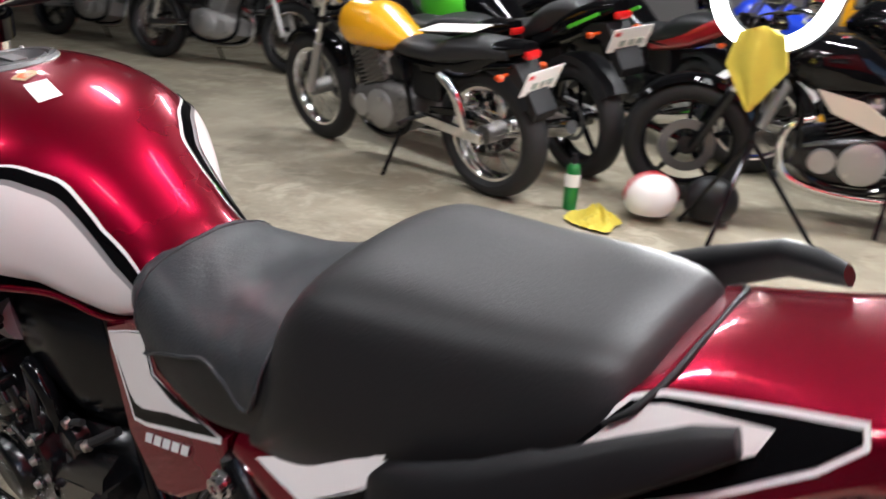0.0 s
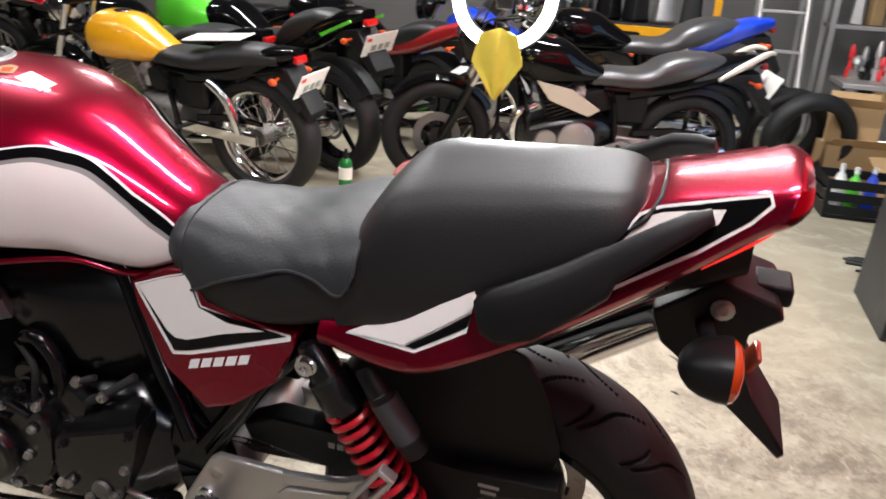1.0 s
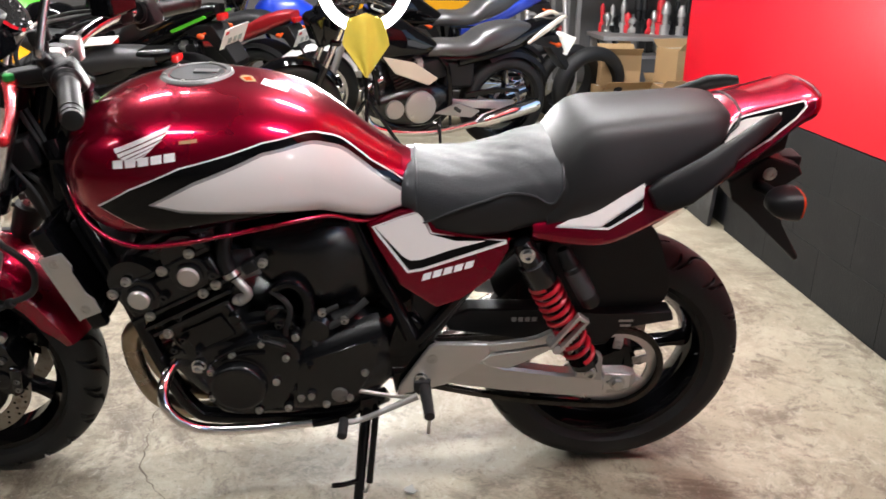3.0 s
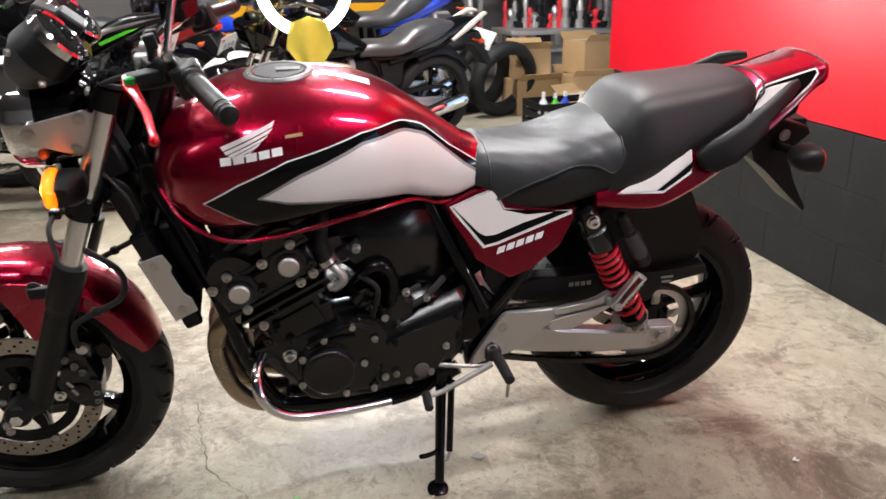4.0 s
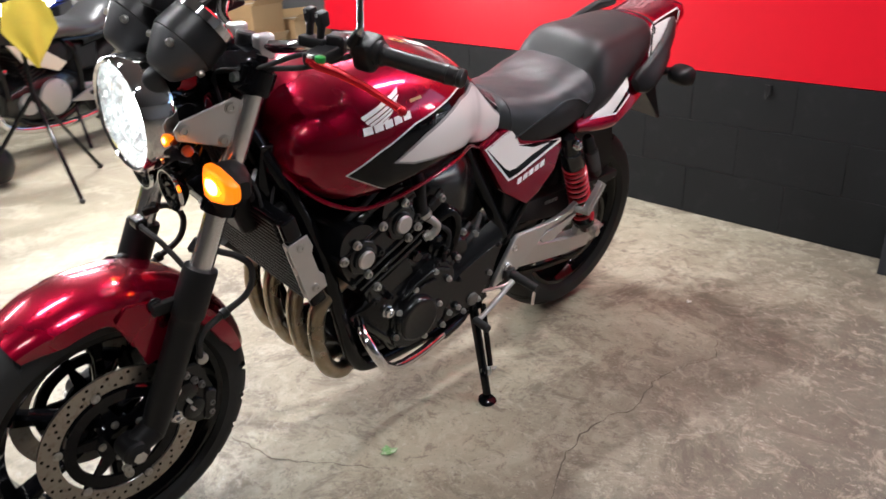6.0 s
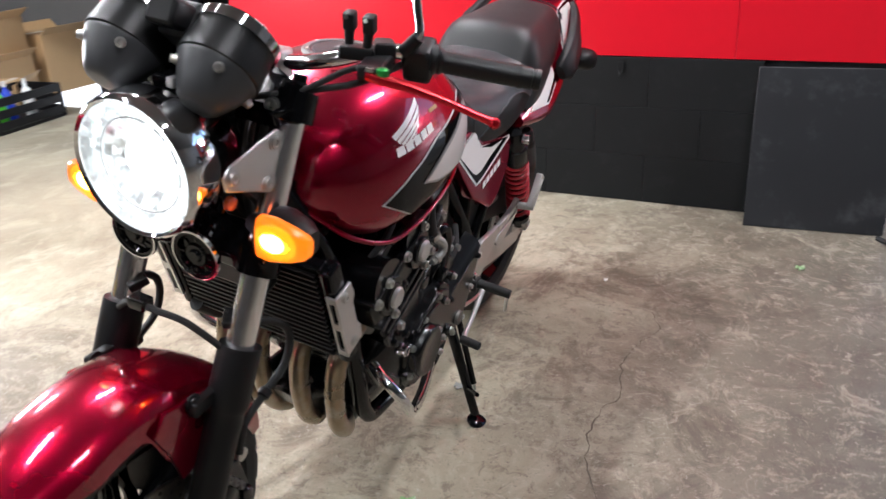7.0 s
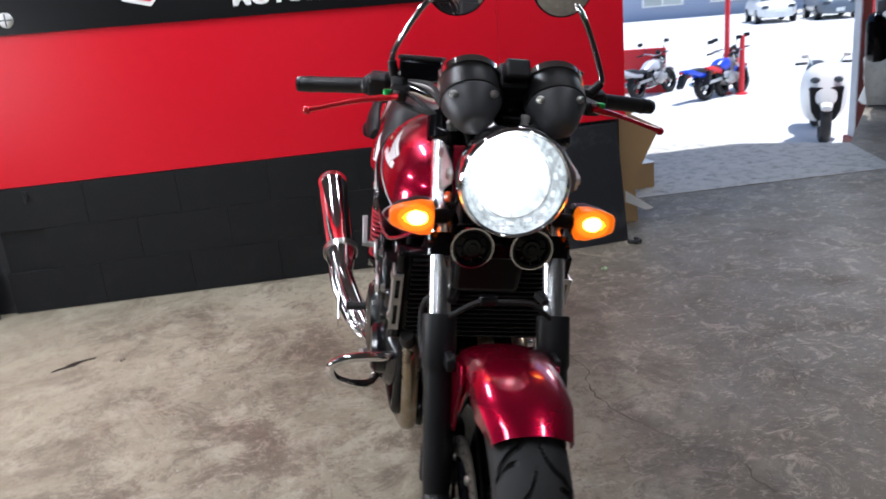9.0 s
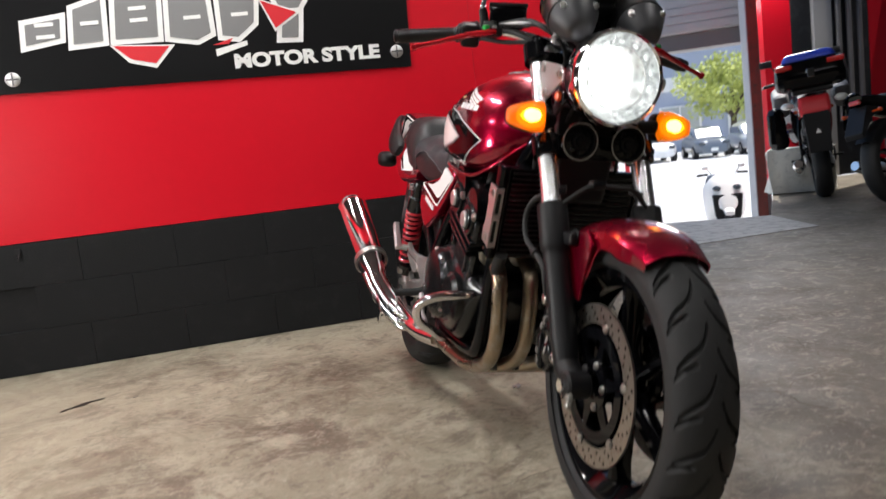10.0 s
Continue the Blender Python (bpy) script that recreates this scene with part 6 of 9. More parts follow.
# swingarm, shocks and drive
swing = part("swingarm", Shape().rod((0.43, -0.11, 0.355), (0.43, 0.11, 0.355), 0.034, seg=22), CAST, bike, "silver aluminium swingarm")
for side in (1, -1):
    arm = Shape()
    rr = []
    for x, zc, hh in ((0.46, 0.352, 0.026), (0.42, 0.344, 0.036), (0.35, 0.334, 0.040), (0.274, 0.314, 0.032), (0.16, 0.297, 0.030), (0.075, 0.290, 0.029), (0.052, 0.289, 0.028), (0.046, 0.289, 0.025)):
        rr.append([Vector((x, side * yy, zc + zz * hh)) for yy, zz in ((0.086, -0.8), (0.092, -1), (0.116, -1), (0.122, -0.8), (0.122, 0.8), (0.116, 1), (0.092, 1), (0.086, 0.8))])
    part("swing_beam", arm.loft(rr), BRUSHED, swing)
    part("chain_adjuster", Shape().plate([(0.060, 0.330), (0.010, 0.330), (-0.012, 0.322), (-0.018, 0.306), (-0.008, 0.284), (0.014, 0.272), (0.058, 0.268)], 0.096 * side, 0.120 * side, 0.004), CAST, swing)
    part("axle_plate", Shape().plate([(0.056, 0.326), (-0.002, 0.322), (-0.002, 0.286), (0.056, 0.282)], 0.1195 * side, 0.1235 * side, 0.002), BRUSHED, swing)
    part("axle_washer", Shape().lathe([(0, 0.017), (0.003, 0.017), (0.004, 0.010)], (0.027, 0.1235 * side, 0.304), (0, side, 0), 20), CAST, swing)
    part("axle_nut", Shape().rod((0.027, 0.126 * side, 0.304), (0.027, 0.138 * side, 0.304), 0.0125, seg=6), STEEL, swing)
    part("adjuster_bolt", Shape().rod((-0.012, 0.110 * side, 0.304), (-0.034, 0.110 * side, 0.300), 0.005, seg=8).rod((-0.014, 0.110 * side, 0.304), (-0.022, 0.110 * side, 0.302), 0.009, seg=6), STEEL, swing)
    part("shock_lug", Shape().plate([(0.120, 0.316), (0.060, 0.308), (0.066, 0.372), (0.086, 0.382), (0.106, 0.374)], 0.104 * side, 0.124 * side, 0.003), CAST, swing)
    bolt(swing, (0.046, 0.1235 * side, 0.304), (0, side, 0), 0.004, 0.004)
    # shock
    s0, s1 = Vector((0.250, 0.135 * side, 0.640)), Vector((0.098, 0.132 * side, 0.352))
    d = (s1 - s0).normalized()
    Ls = (s1 - s0).length
    shock = part("shock_absorber", Shape().lathe([(-0.018, 0.016), (0.0, 0.022), (0.030, 0.024), (0.034, 0.029), (0.082, 0.0305), (0.086, 0.028), (0.09, 0.017), (Ls - 0.085, 0.017), (Ls - 0.08, 0.009), (Ls - 0.03, 0.009), (Ls - 0.03, 0.030), (Ls - 0.015, 0.030), (Ls - 0.010, 0.018), (Ls + 0.016, 0.016), (Ls + 0.016, 0)], s0, d, 28), ENGINE, bike, "rear shock absorber with a red coil spring")
    e1, e2, _ = basis(d)
    turns, n = 10, 200
    coil = []
    for k in range(n + 1):
        f, a = k / n, 2 * math.pi * turns * k / n
        coil.append(s0 + d * (0.086 + (Ls - 0.120) * (0.74 * f + 0.26 * f * f)) + (e1 * math.cos(a) + e2 * math.sin(a)) * 0.0275)
    part("spring", Shape().tube(coil, 0.0052, 8, 1), SPRING, shock, "red coil spring")
    r0, r1 = Vector((0.170, 0.140 * side, 0.622)), Vector((0.108, 0.140 * side, 0.515))
    part("reservoir", Shape().lathe([(-0.022, 0.010), (-0.016, 0.015), (0.018, 0.017), (0.020, 0.0190), (0.118, 0.0190), (0.122, 0.016), (0.122, 0)], r0, r1 - r0, 24), PLASTIC, shock, "black gas reservoir")
    part("reservoir_sleeve", Shape().lathe([(0.03, 0.0190), (0.03, 0.0198), (0.095, 0.0198), (0.095, 0.0190)], r0, r1 - r0, 24, loop=True), GAUGE, shock)
    bolt(shock, s0 + Vector((0, 0.022 * side, 0)), (0, side, 0), 0.012, 0.014, CHROME)
    bolt(shock, s1 + Vector((0, 0.016 * side, 0)), (0, side, 0), 0.012, 0.014)
    # footrest hanger
    hp = [(0.496, 0.292), (0.470, 0.304), (0.435, 0.316), (0.399, 0.320), (0.322, 0.384), (0.302, 0.403), (0.309, 0.425), (0.418, 0.426), (0.432, 0.416), (0.490, 0.322)]
    hang = part("footrest_hanger", Shape().plate(hp, 0.134 * side, 0.147 * side, 0.004), BRUSHED, bike, "silver cast footrest hanger")
    part("hanger_arm", Shape().plate([(0.316, 0.424), (0.240, 0.432), (0.212, 0.436), (0.186, 0.456), (0.174, 0.448), (0.196, 0.424), (0.236, 0.417), (0.306, 0.405)], 0.136 * side, 0.149 * side, 0.003), BRUSHED, hang)
    part("hanger_arm", Shape().plate([(0.306, 0.399), (0.238, 0.409), (0.206, 0.414), (0.178, 0.424), (0.176, 0.414), (0.225, 0.386), (0.266, 0.364), (0.311, 0.369), (0.324, 0.384)], 0.136 * side, 0.149 * side, 0.003), BRUSHED, hang)
    pil = part("pillion_peg", Shape().rod((0.186, 0.150 * side, 0.436), (0.180, 0.190 * side, 0.440), 0.010, seg=14), CAST, hang, "folded alloy passenger footrest")
    pf = Matrix(((-0.57, 0, 0.82, 0.186), (0, 1, 0, 0.182 * side), (0.82, 0, 0.57, 0.436), (0, 0, 0, 1)))
    for off in (-0.010, 0.010):
        part("peg_rail", Shape().box(pf @ Vector((0.046, 0, off)), (0.092, 0.016, 0.0065), pf, 0.002), BRUSHED, pil)
    part("peg_tip", Shape().box(pf @ Vector((0.090, 0, 0)), (0.008, 0.017, 0.026), pf, 0.002), BRUSHED, pil)
    for k in range(7):
        part("peg_tooth", Shape().box(pf @ Vector((0.016 + 0.010 * k, 0.004 * side, -0.0125)), (0.004, 0.008, 0.005), pf), BRUSHED, pil)
    bolt(hang, (0.425, 0.146 * side, 0.390), (0, side, 0), 0.010, 0.004)
    bolt(hang, (0.448, 0.146 * side, 0.342), (0, side, 0), 0.012, 0.010, CHROME)
    peg = part("rider_peg", Shape().rod((0.440, 0.150 * side, 0.325), (0.432, 0.240 * side, 0.318), 0.013, 0.011, 12).box((0.445, 0.150 * side, 0.326), (0.035, 0.02, 0.03), bevel=0.004), RUBBER, hang, "black rubber footrest")
    part("peg_feeler", Shape().rod((0.432, 0.232 * side, 0.316), (0.434, 0.234 * side, 0.270), 0.004, 0.004, 8), STEEL, peg)
part("gear_rod", Shape().tube([(0.595, 0.165, 0.330), (0.50, 0.172, 0.315), (0.455, 0.176, 0.318)], 0.0042, 8), STEEL, bike)
lev = part("gear_lever", Shape().tube([(0.455, 0.176, 0.318), (0.52, 0.185, 0.290), (0.575, 0.190, 0.268), (0.605, 0.200, 0.272)], [0.008, 0.006, 0.006, 0.006], 10), CAST, bike)
part("toe_rubber", Shape().rod((0.605, 0.192, 0.272), (0.607, 0.240, 0.270), 0.010, seg=14, bevel=0.002), RUBBER, lev)
part("brake_pedal", Shape().tube([(0.46, -0.165, 0.32), (0.52, -0.175, 0.275), (0.60, -0.185, 0.262), (0.64, -0.205, 0.268)], 0.007, 10), CAST, bike)
# chain
sp = part("rear_sprocket", Shape().lathe([(-0.003, 0.077), (-0.003, 0.101), (0.003, 0.101), (0.003, 0.077)], RA + Vector((0, 0.070, 0)), (0, 1, 0), 80, loop=True), BRUSHED, rear, "steel rear sprocket")
for k in range(40):
    a = 2 * math.pi * k / 40
    part("tooth", Shape().box(RA + Vector((0.1035 * math.cos(a), 0.070, 0.1035 * math.sin(a))), (0.008, 0.005, 0.006), pose(0, 0, 0, 0, -math.degrees(a), 0)), DISC, sp)
for k in range(5):
    a = 2 * math.pi * k / 5 + 0.4
    part("sprocket_arm", Shape().box(RA + Vector((0.062 * math.cos(a), 0.070, 0.062 * math.sin(a))), (0.034, 0.006, 0.020), pose(0, 0, 0, 0, -math.degrees(a), 0), 0.002), BRUSHED, sp)
    bolt(sp, RA + Vector((0.058 * math.cos(a), 0.073, 0.058 * math.sin(a))), (0, 1, 0), 0.008, 0.006)
part("sprocket_carrier", Shape().lathe([(0.02, 0.03), (0.02, 0.060), (0.060, 0.054), (0.060, 0.03)], RA, (0, 1, 0), 36, loop=True), FRAME, sp)
chain = part("chain", Shape().box((0.30, 0.070, 0.238), (0.02, 0.004, 0.004)), ENGINE, bike, "black roller chain")
link = Shape()
for yy in (0.0052, -0.0052):
    link.lathe([(-0.001, 0.0066), (0.001, 0.0066)], (-0.0042, yy, 0), (0, 1, 0), 10)
    link.lathe([(-0.001, 0.0066), (0.001, 0.0066)], (0.0042, yy, 0), (0, 1, 0), 10)
    link.box((0, yy, 0), (0.0085, 0.0018, 0.0085))
link.rod((0.0042, -0.0070, 0), (0.0042, 0.0070, 0), 0.0030, seg=8)
link.rod((-0.0042, -0.0070, 0), (-0.0042, 0.0070, 0), 0.0030, seg=8)
link = link.mesh("link")
c0, c1 = Vector((RA.x, 0.070, RA.z)), Vector((0.575, 0.070, 0.345))
lower = [(c0 + Vector((0.006, 0, -0.102))).lerp(c1 + Vector((0, 0, -0.032)), k / 34) - Vector((0, 0, 0.024 * 4 * (k / 34) * (1 - k / 34))) for k in range(35)]
upper = [(c0 + Vector((0.006, 0, 0.102))).lerp(c1 + Vector((0, 0, 0.032)), k / 34) for k in range(35)]
for run in (lower, upper):
    ang = -math.degrees(math.atan2(run[-1].z - run[0].z, run[-1].x - run[0].x))
    for k, p in enumerate(run):
        ob = part("link", link, CHAIN, chain)
        ob.matrix_local = pose(*p, 0, ang, 0)
for k in range(23):
    a = radians(88 + 184 * k / 22)
    ob = part("link", link, CHAIN, chain)
    ob.matrix_local = pose(*(c0 + Vector((0.102 * math.cos(a), 0, 0.102 * math.sin(a)))), 0, -math.degrees(a) - 90, 0)
part("chain_guard", Shape().plate([(0.40, 0.452), (0.35, 0.478), (0.20, 0.474), (0.06, 0.462), (-0.075, 0.468), (-0.082, 0.444), (0.03, 0.430), (0.055, 0.385), (0.12, 0.375), (0.25, 0.405), (0.39, 0.425)], 0.058, 0.098, 0.004), PLASTIC, bike, "black chain guard")
part("splash_guard", Shape().plate(smooth_poly([(0.200, 0.610), (0.147, 0.640), (0.035, 0.660), (-0.014, 0.655), (-0.034, 0.617), (-0.054, 0.565), (-0.070, 0.509), (-0.062, 0.470), (0.092, 0.440), (0.150, 0.455), (0.170, 0.53)], 4), 0.066, 0.073, bevel=0.003), PLASTIC, bike, "black splash guard over the rear tyre")
for k in range(4):
    part("guard_mark", Shape().box((0.255 - 0.014 * k, 0.0988, 0.452), (0.010, 0.0012, 0.010)), CAST, bike)
for k in range(2):
    part("guard_mark", Shape().box((0.02 - 0.0 * k, 0.0988, 0.446 - 0.012 * k), (0.03 - 0.008 * k, 0.0012, 0.005)), CAST, bike)
# rear mudguard inside, brake lever parts
hug = Shape()
rr = []
for k in range(19):
    a = radians(20 + (150 - 20) * k / 18)
    d = Vector((math.cos(a), 0, math.sin(a)))
    rr.append([RA + d * r + Vector((0, y, 0)) for y, r in ((-0.075, 0.318), (-0.06, 0.332), (0, 0.338), (0.06, 0.332), (0.075, 0.318), (0.07, 0.316), (0, 0.334), (-0.07, 0.316))])
hug.loft(rr[2:10])
part("inner_mudguard", hug, PLASTIC, bike)
part("under_tray", Body(spline([-0.25, -0.15, 0.0, 0.2, 0.35], [0.86, 0.80, 0.70, 0.66, 0.66]), spline([-0.25, -0.15, 0.0, 0.2, 0.35], [0.80, 0.755, 0.66, 0.63, 0.60]), spline([-0.25, 0.0, 0.35], [0.055, 0.085, 0.09]), 0.5, 4, 4).shape([-0.25 + 0.6 * k / 16 for k in range(17)]), PLASTIC, bike)
# rear lamp, plate holder, rear signals
tl = part("tail_light", Body(spline([-0.288, -0.26, -0.20], [0.890, 0.870, 0.826]), spline([-0.288, -0.26, -0.20], [0.880, 0.852, 0.808]), spline([-0.288, -0.25, -0.20], [0.050, 0.062, 0.070]), 0.5, 3, 3).shape([-0.288 + 0.088 * k / 10 for k in range(11)]), TAIL_RED, bike, "lit red tail lamp under the cowl")
holder = part("plate_holder", Shape().plate([(-0.155, 0.742), (-0.225, 0.795), (-0.290, 0.775), (-0.300, 0.757), (-0.262, 0.735), (-0.258, 0.69), (-0.285, 0.645), (-0.338, 0.570), (-0.331, 0.560), (-0.255, 0.630), (-0.205, 0.675), (-0.170, 0.70)], -0.055, 0.055, 0.004), PLASTIC, bike, "black plate holder and rear splash flap")
part("plate_lamp", Shape().box((-0.285, 0, 0.770), (0.045, 0.05, 0.026), bevel=0.005), PLASTIC, holder)
bolt(holder, (-0.232, 0.056, 0.760), (0, 1, 0), 0.011, 0.005)
part("rear_reflector", Shape().box((-0.283, 0, 0.668), (0.008, 0.045, 0.026), pose(0, 0, 0, 0, -28, 0), 0.002), AMBER_DARK, holder)
for side in (1, -1):
    rs = part("rear_signal", Shape().rod((-0.215, 0.05 * side, 0.735), (-0.222, 0.115 * side, 0.744), 0.011, 0.010, 12), PLASTIC, bike, "black rear turn signal with an amber lens")
    def rring(x, hy, hz):
        return [Vector((x, (0.148 + hy * math.copysign(abs(math.cos(a)) ** 0.7, math.cos(a))) * side, 0.742 + hz * math.copysign(abs(math.sin(a)) ** 0.7, math.sin(a)))) for a in [2 * math.pi * i / 16 for i in range(16)]]
    part("signal_body", Shape().loft([rring(-0.190, 0.008, 0.006), rring(-0.194, 0.018, 0.013), rring(-0.203, 0.028, 0.021), rring(-0.216, 0.0345, 0.0265), rring(-0.232, 0.0378, 0.0295), rring(-0.243, 0.038, 0.030)]), PLASTIC, rs)
    part("signal_lens", Shape().loft([rring(-0.243, 0.0372, 0.0292), rring(-0.249, 0.0345, 0.027), rring(-0.2535, 0.027, 0.021), rring(-0.256, 0.014, 0.010)]), AMBER_DARK, rs)
# side stand
stand = part("side_stand", Shape().rod((0.560, 0.140, 0.275), (0.583, 0.246, 0.060), 0.0125, 0.0105, 14), FRAME, bike, "black side stand resting on the floor")
part("stand_pivot", Shape().box((0.555, 0.140, 0.280), (0.04, 0.03, 0.05), bevel=0.006), FRAME, stand)
part("stand_tang", Shape().tube([(0.578, 0.215, 0.125), (0.605, 0.240, 0.140), (0.628, 0.258, 0.155)], 0.0055, 8), FRAME, stand)
part("stand_foot", Shape().lathe([(0, 0.020), (0.003, 0.024), (0.008, 0.024), (0.012, 0.016), (0.013, 0)], (0.588, 0.253, 0.0415), (0, 0.1685, 0.9857), 22), FRAME, stand)
part("stand_spring", Shape().rod((0.540, 0.158, 0.272), (0.556, 0.222, 0.125), 0.0075, seg=12), FRAME, stand)
part("spring_hook", Shape().tube([(0.556, 0.222, 0.125), (0.562, 0.230, 0.108), (0.572, 0.226, 0.104)], 0.003, 6), STEEL, stand)
part("drain_bolt_stay", Shape().rod((0.585, 0.12, 0.265), (0.592, 0.13, 0.225), 0.009, seg=12), FRAME, stand)
# ---- the other motorcycles ----
def cycle(name, rear_xy, heading, label, wb=1.42, lean=8.0, tank=None, seat=None, tail=None, engine=None, wire=False, tail_up=0.0, plate=True,
          fairing=None, side_panel=None, fender=None, seat_h=0.78, front_r=0.30, rear_r=0.305, fork_mat=None, exhaust_side=1, signals=True, headlamp=True, case=None, panel_x=0.0, short=0.0):
    tank, seat, tail, engine, fork_mat = tank or GLOSS_BLACK, seat or SEAT, tail or GLOSS_BLACK, engine or CAST, fork_mat or CHROME
    root = thing(name, Matrix.Translation((*rear_xy, 0)) @ pose(0, 0, 0, 0, 0, heading) @ pose(0, 0, 0, -lean), label, "motorcycle", "parked motorcycles")
    for nm, x, r, w in (("rear_wheel", 0, rear_r, 0.14), ("front_wheel", wb, front_r, 0.10)):
        c = Vector((x, 0, r))
        hub = part(nm, Shape().rod(c - Vector((0, 0.06, 0)), c + Vector((0, 0.06, 0)), 0.045, seg=18), engine, root)
        part("tyre", Shape().lathe(tyre_profile(r, w, r - 0.085)[::1], c, (0, 1, 0), 44, loop=True), OLD_RUBBER, hub)
        rr = r - 0.085
        part("rim", Shape().lathe([(-w * 0.34, rr + 0.006), (-w * 0.3, rr - 0.012), (0, rr - 0.022), (w * 0.3, rr - 0.012), (w * 0.34, rr + 0.006)], c, (0, 1, 0), 40, loop=True), CHROME if wire else FRAME, hub)
        if wire:
            for k in range(20):
                a, b = 2 * math.pi * k / 20, 2 * math.pi * (k + (1.5 if k % 2 else -1.5)) / 20
                s = 0.03 if k % 2 else -0.03
                part("spoke", Shape().rod(c + Vector((0.04 * math.cos(b), s, 0.04 * math.sin(b))), c + Vector(((rr - 0.015) * math.cos(a), s * 0.2, (rr - 0.015) * math.sin(a))), 0.0022, seg=5), CHROME, hub)
        else:
            for k in range(5):
                a = 2 * math.pi * k / 5 + 0.3
                part("spoke", Shape().rod(c + Vector((0.03 * math.cos(a), 0, 0.03 * math.sin(a))), c + Vector(((rr - 0.01) * math.cos(a), 0, (rr - 0.01) * math.sin(a))), 0.017, 0.013, 8), FRAME, hub)
            part("brake_disc", Shape().lathe([(0.055, 0.085), (0.055, 0.13 if x else 0.105), (0.059, 0.13 if x else 0.105), (0.059, 0.085)], c, (0, 1, 0), 32, loop=True), CAP_METAL, hub)
    top = Vector((wb - 0.30, 0, seat_h + 0.20))
    fx = Vector((wb - 0.03, 0, front_r))
    fork = part("fork", Shape().box(top + Vector((0, 0, -0.02)), (0.06, 0.22, 0.03), bevel=0.006), FRAME, root)
    part("lower_clamp", Shape().box(top.lerp(fx, 0.3), (0.06, 0.22, 0.035), bevel=0.006), FRAME, fork)
    for s in (1, -1):
        o = Vector((0, 0.09 * s, 0))
        part("fork_tube", Shape().rod(top + o, top.lerp(fx, 0.62) + o, 0.019, seg=14), fork_mat, fork)
        part("fork_leg", Shape().rod(top.lerp(fx, 0.52) + o, fx + o, 0.024, seg=14), CAST if wire else ENGINE, fork)
    # tank
    tb = Body(spline([wb - 0.86, wb - 0.78, wb - 0.60, wb - 0.42, wb - 0.34], [seat_h + 0.0, seat_h + 0.05, seat_h + 0.14, seat_h + 0.13, seat_h + 0.05]),
              spline([wb - 0.86, wb - 0.70, wb - 0.5, wb - 0.34], [seat_h - 0.06, seat_h - 0.09, seat_h - 0.09, seat_h - 0.01]),
              spline([wb - 0.86, wb - 0.74, wb - 0.55, wb - 0.42, wb - 0.34], [0.08, 0.115, 0.15, 0.13, 0.06]), 0.4, 2.4, 3)
    part("fuel_tank", tb.shape([wb - 0.86 + 0.52 * k / 18 for k in range(19)]), tank, root)
    part("tank_cap", Shape().lathe([(0, 0.04), (0.012, 0.038), (0.014, 0)], (wb - 0.56, 0, seat_h + 0.135), (0, 0, 1), 20), CHROME, root)
    # seat and tail
    x1 = wb - 0.80
    sb = Body(spline([x1, x1 - 0.08, x1 - 0.30, x1 - 0.36, x1 - 0.60, x1 - 0.72], [seat_h - 0.02, seat_h, seat_h + 0.0 + tail_up * 0.2, seat_h + 0.03 + tail_up * 0.5, seat_h + 0.05 + tail_up, seat_h + 0.03 + tail_up]),
              spline([x1, x1 - 0.3, x1 - 0.72], [seat_h - 0.09, seat_h - 0.09 + tail_up * 0.1, seat_h - 0.03 + tail_up * 0.85]),
              spline([x1, x1 - 0.2, x1 - 0.5, x1 - 0.72], [0.09, 0.13, 0.12, 0.08]), 0.4, 2.8, 3)
    part("seat", sb.shape([x1 - 0.72 + 0.72 * k / 20 for k in range(21)]), seat, root)
    tl = Body(spline([x1 - 0.2, x1 - 0.5, x1 - 0.8 + short, x1 - 0.92 + short], [seat_h - 0.07, seat_h - 0.02 + tail_up * 0.7, seat_h + 0.05 + tail_up * 1.1, seat_h + 0.05 + tail_up * 1.15]),
              spline([x1 - 0.2, x1 - 0.5, x1 - 0.8 + short, x1 - 0.92 + short], [seat_h - 0.16, seat_h - 0.13 + tail_up * 0.5, seat_h - 0.05 + tail_up, seat_h + tail_up * 1.1]),
              spline([x1 - 0.2, x1 - 0.5, x1 - 0.8 + short, x1 - 0.92 + short], [0.11, 0.115, 0.085, 0.05]), 0.5, 3.4, 3)
    part("tail_cowl", tl.shape([x1 - 0.92 + short + (0.72 - short) * k / 16 for k in range(17)]), tail, root)
    tz = seat_h - 0.03 + tail_up
    part("tail_light", Shape().box((x1 - 0.93 + short, 0, tz + 0.03), (0.035, 0.085, 0.038), bevel=0.012), RED_LENS, root)
    part("rear_mudguard", Shape().plate([(x1 - 0.60 + short, tz - 0.03), (x1 - 0.90 + short, tz + 0.0), (x1 - 1.02 + short, tz - 0.20), (x1 - 1.00 + short, tz - 0.24), (x1 - 0.86 + short, tz - 0.08)], -0.07, 0.07, 0.005), PLASTIC, root)
    if plate:
        m = pose(x1 - 0.985 + short, 0, tz - 0.07, 0, -28, 0)
        pl = part("number_plate", Shape().box(m @ Vector((0, 0, 0)), (0.003, 0.23, 0.125), m, 0.001), PLATE, root, "white number plate with unreadable marks")
        for k, (yy, ww) in enumerate(((-0.060, 0.034), (-0.012, 0.030), (0.040, 0.034))):
            part("plate_mark", Shape().box(m @ Vector((-0.003, yy, -0.018)), (0.002, ww, 0.034), m), PLATE_MARK, pl)
        part("plate_mark", Shape().box(m @ Vector((-0.003, 0.085, 0.035)), (0.002, 0.030, 0.018), m), SIGN_RED, pl)
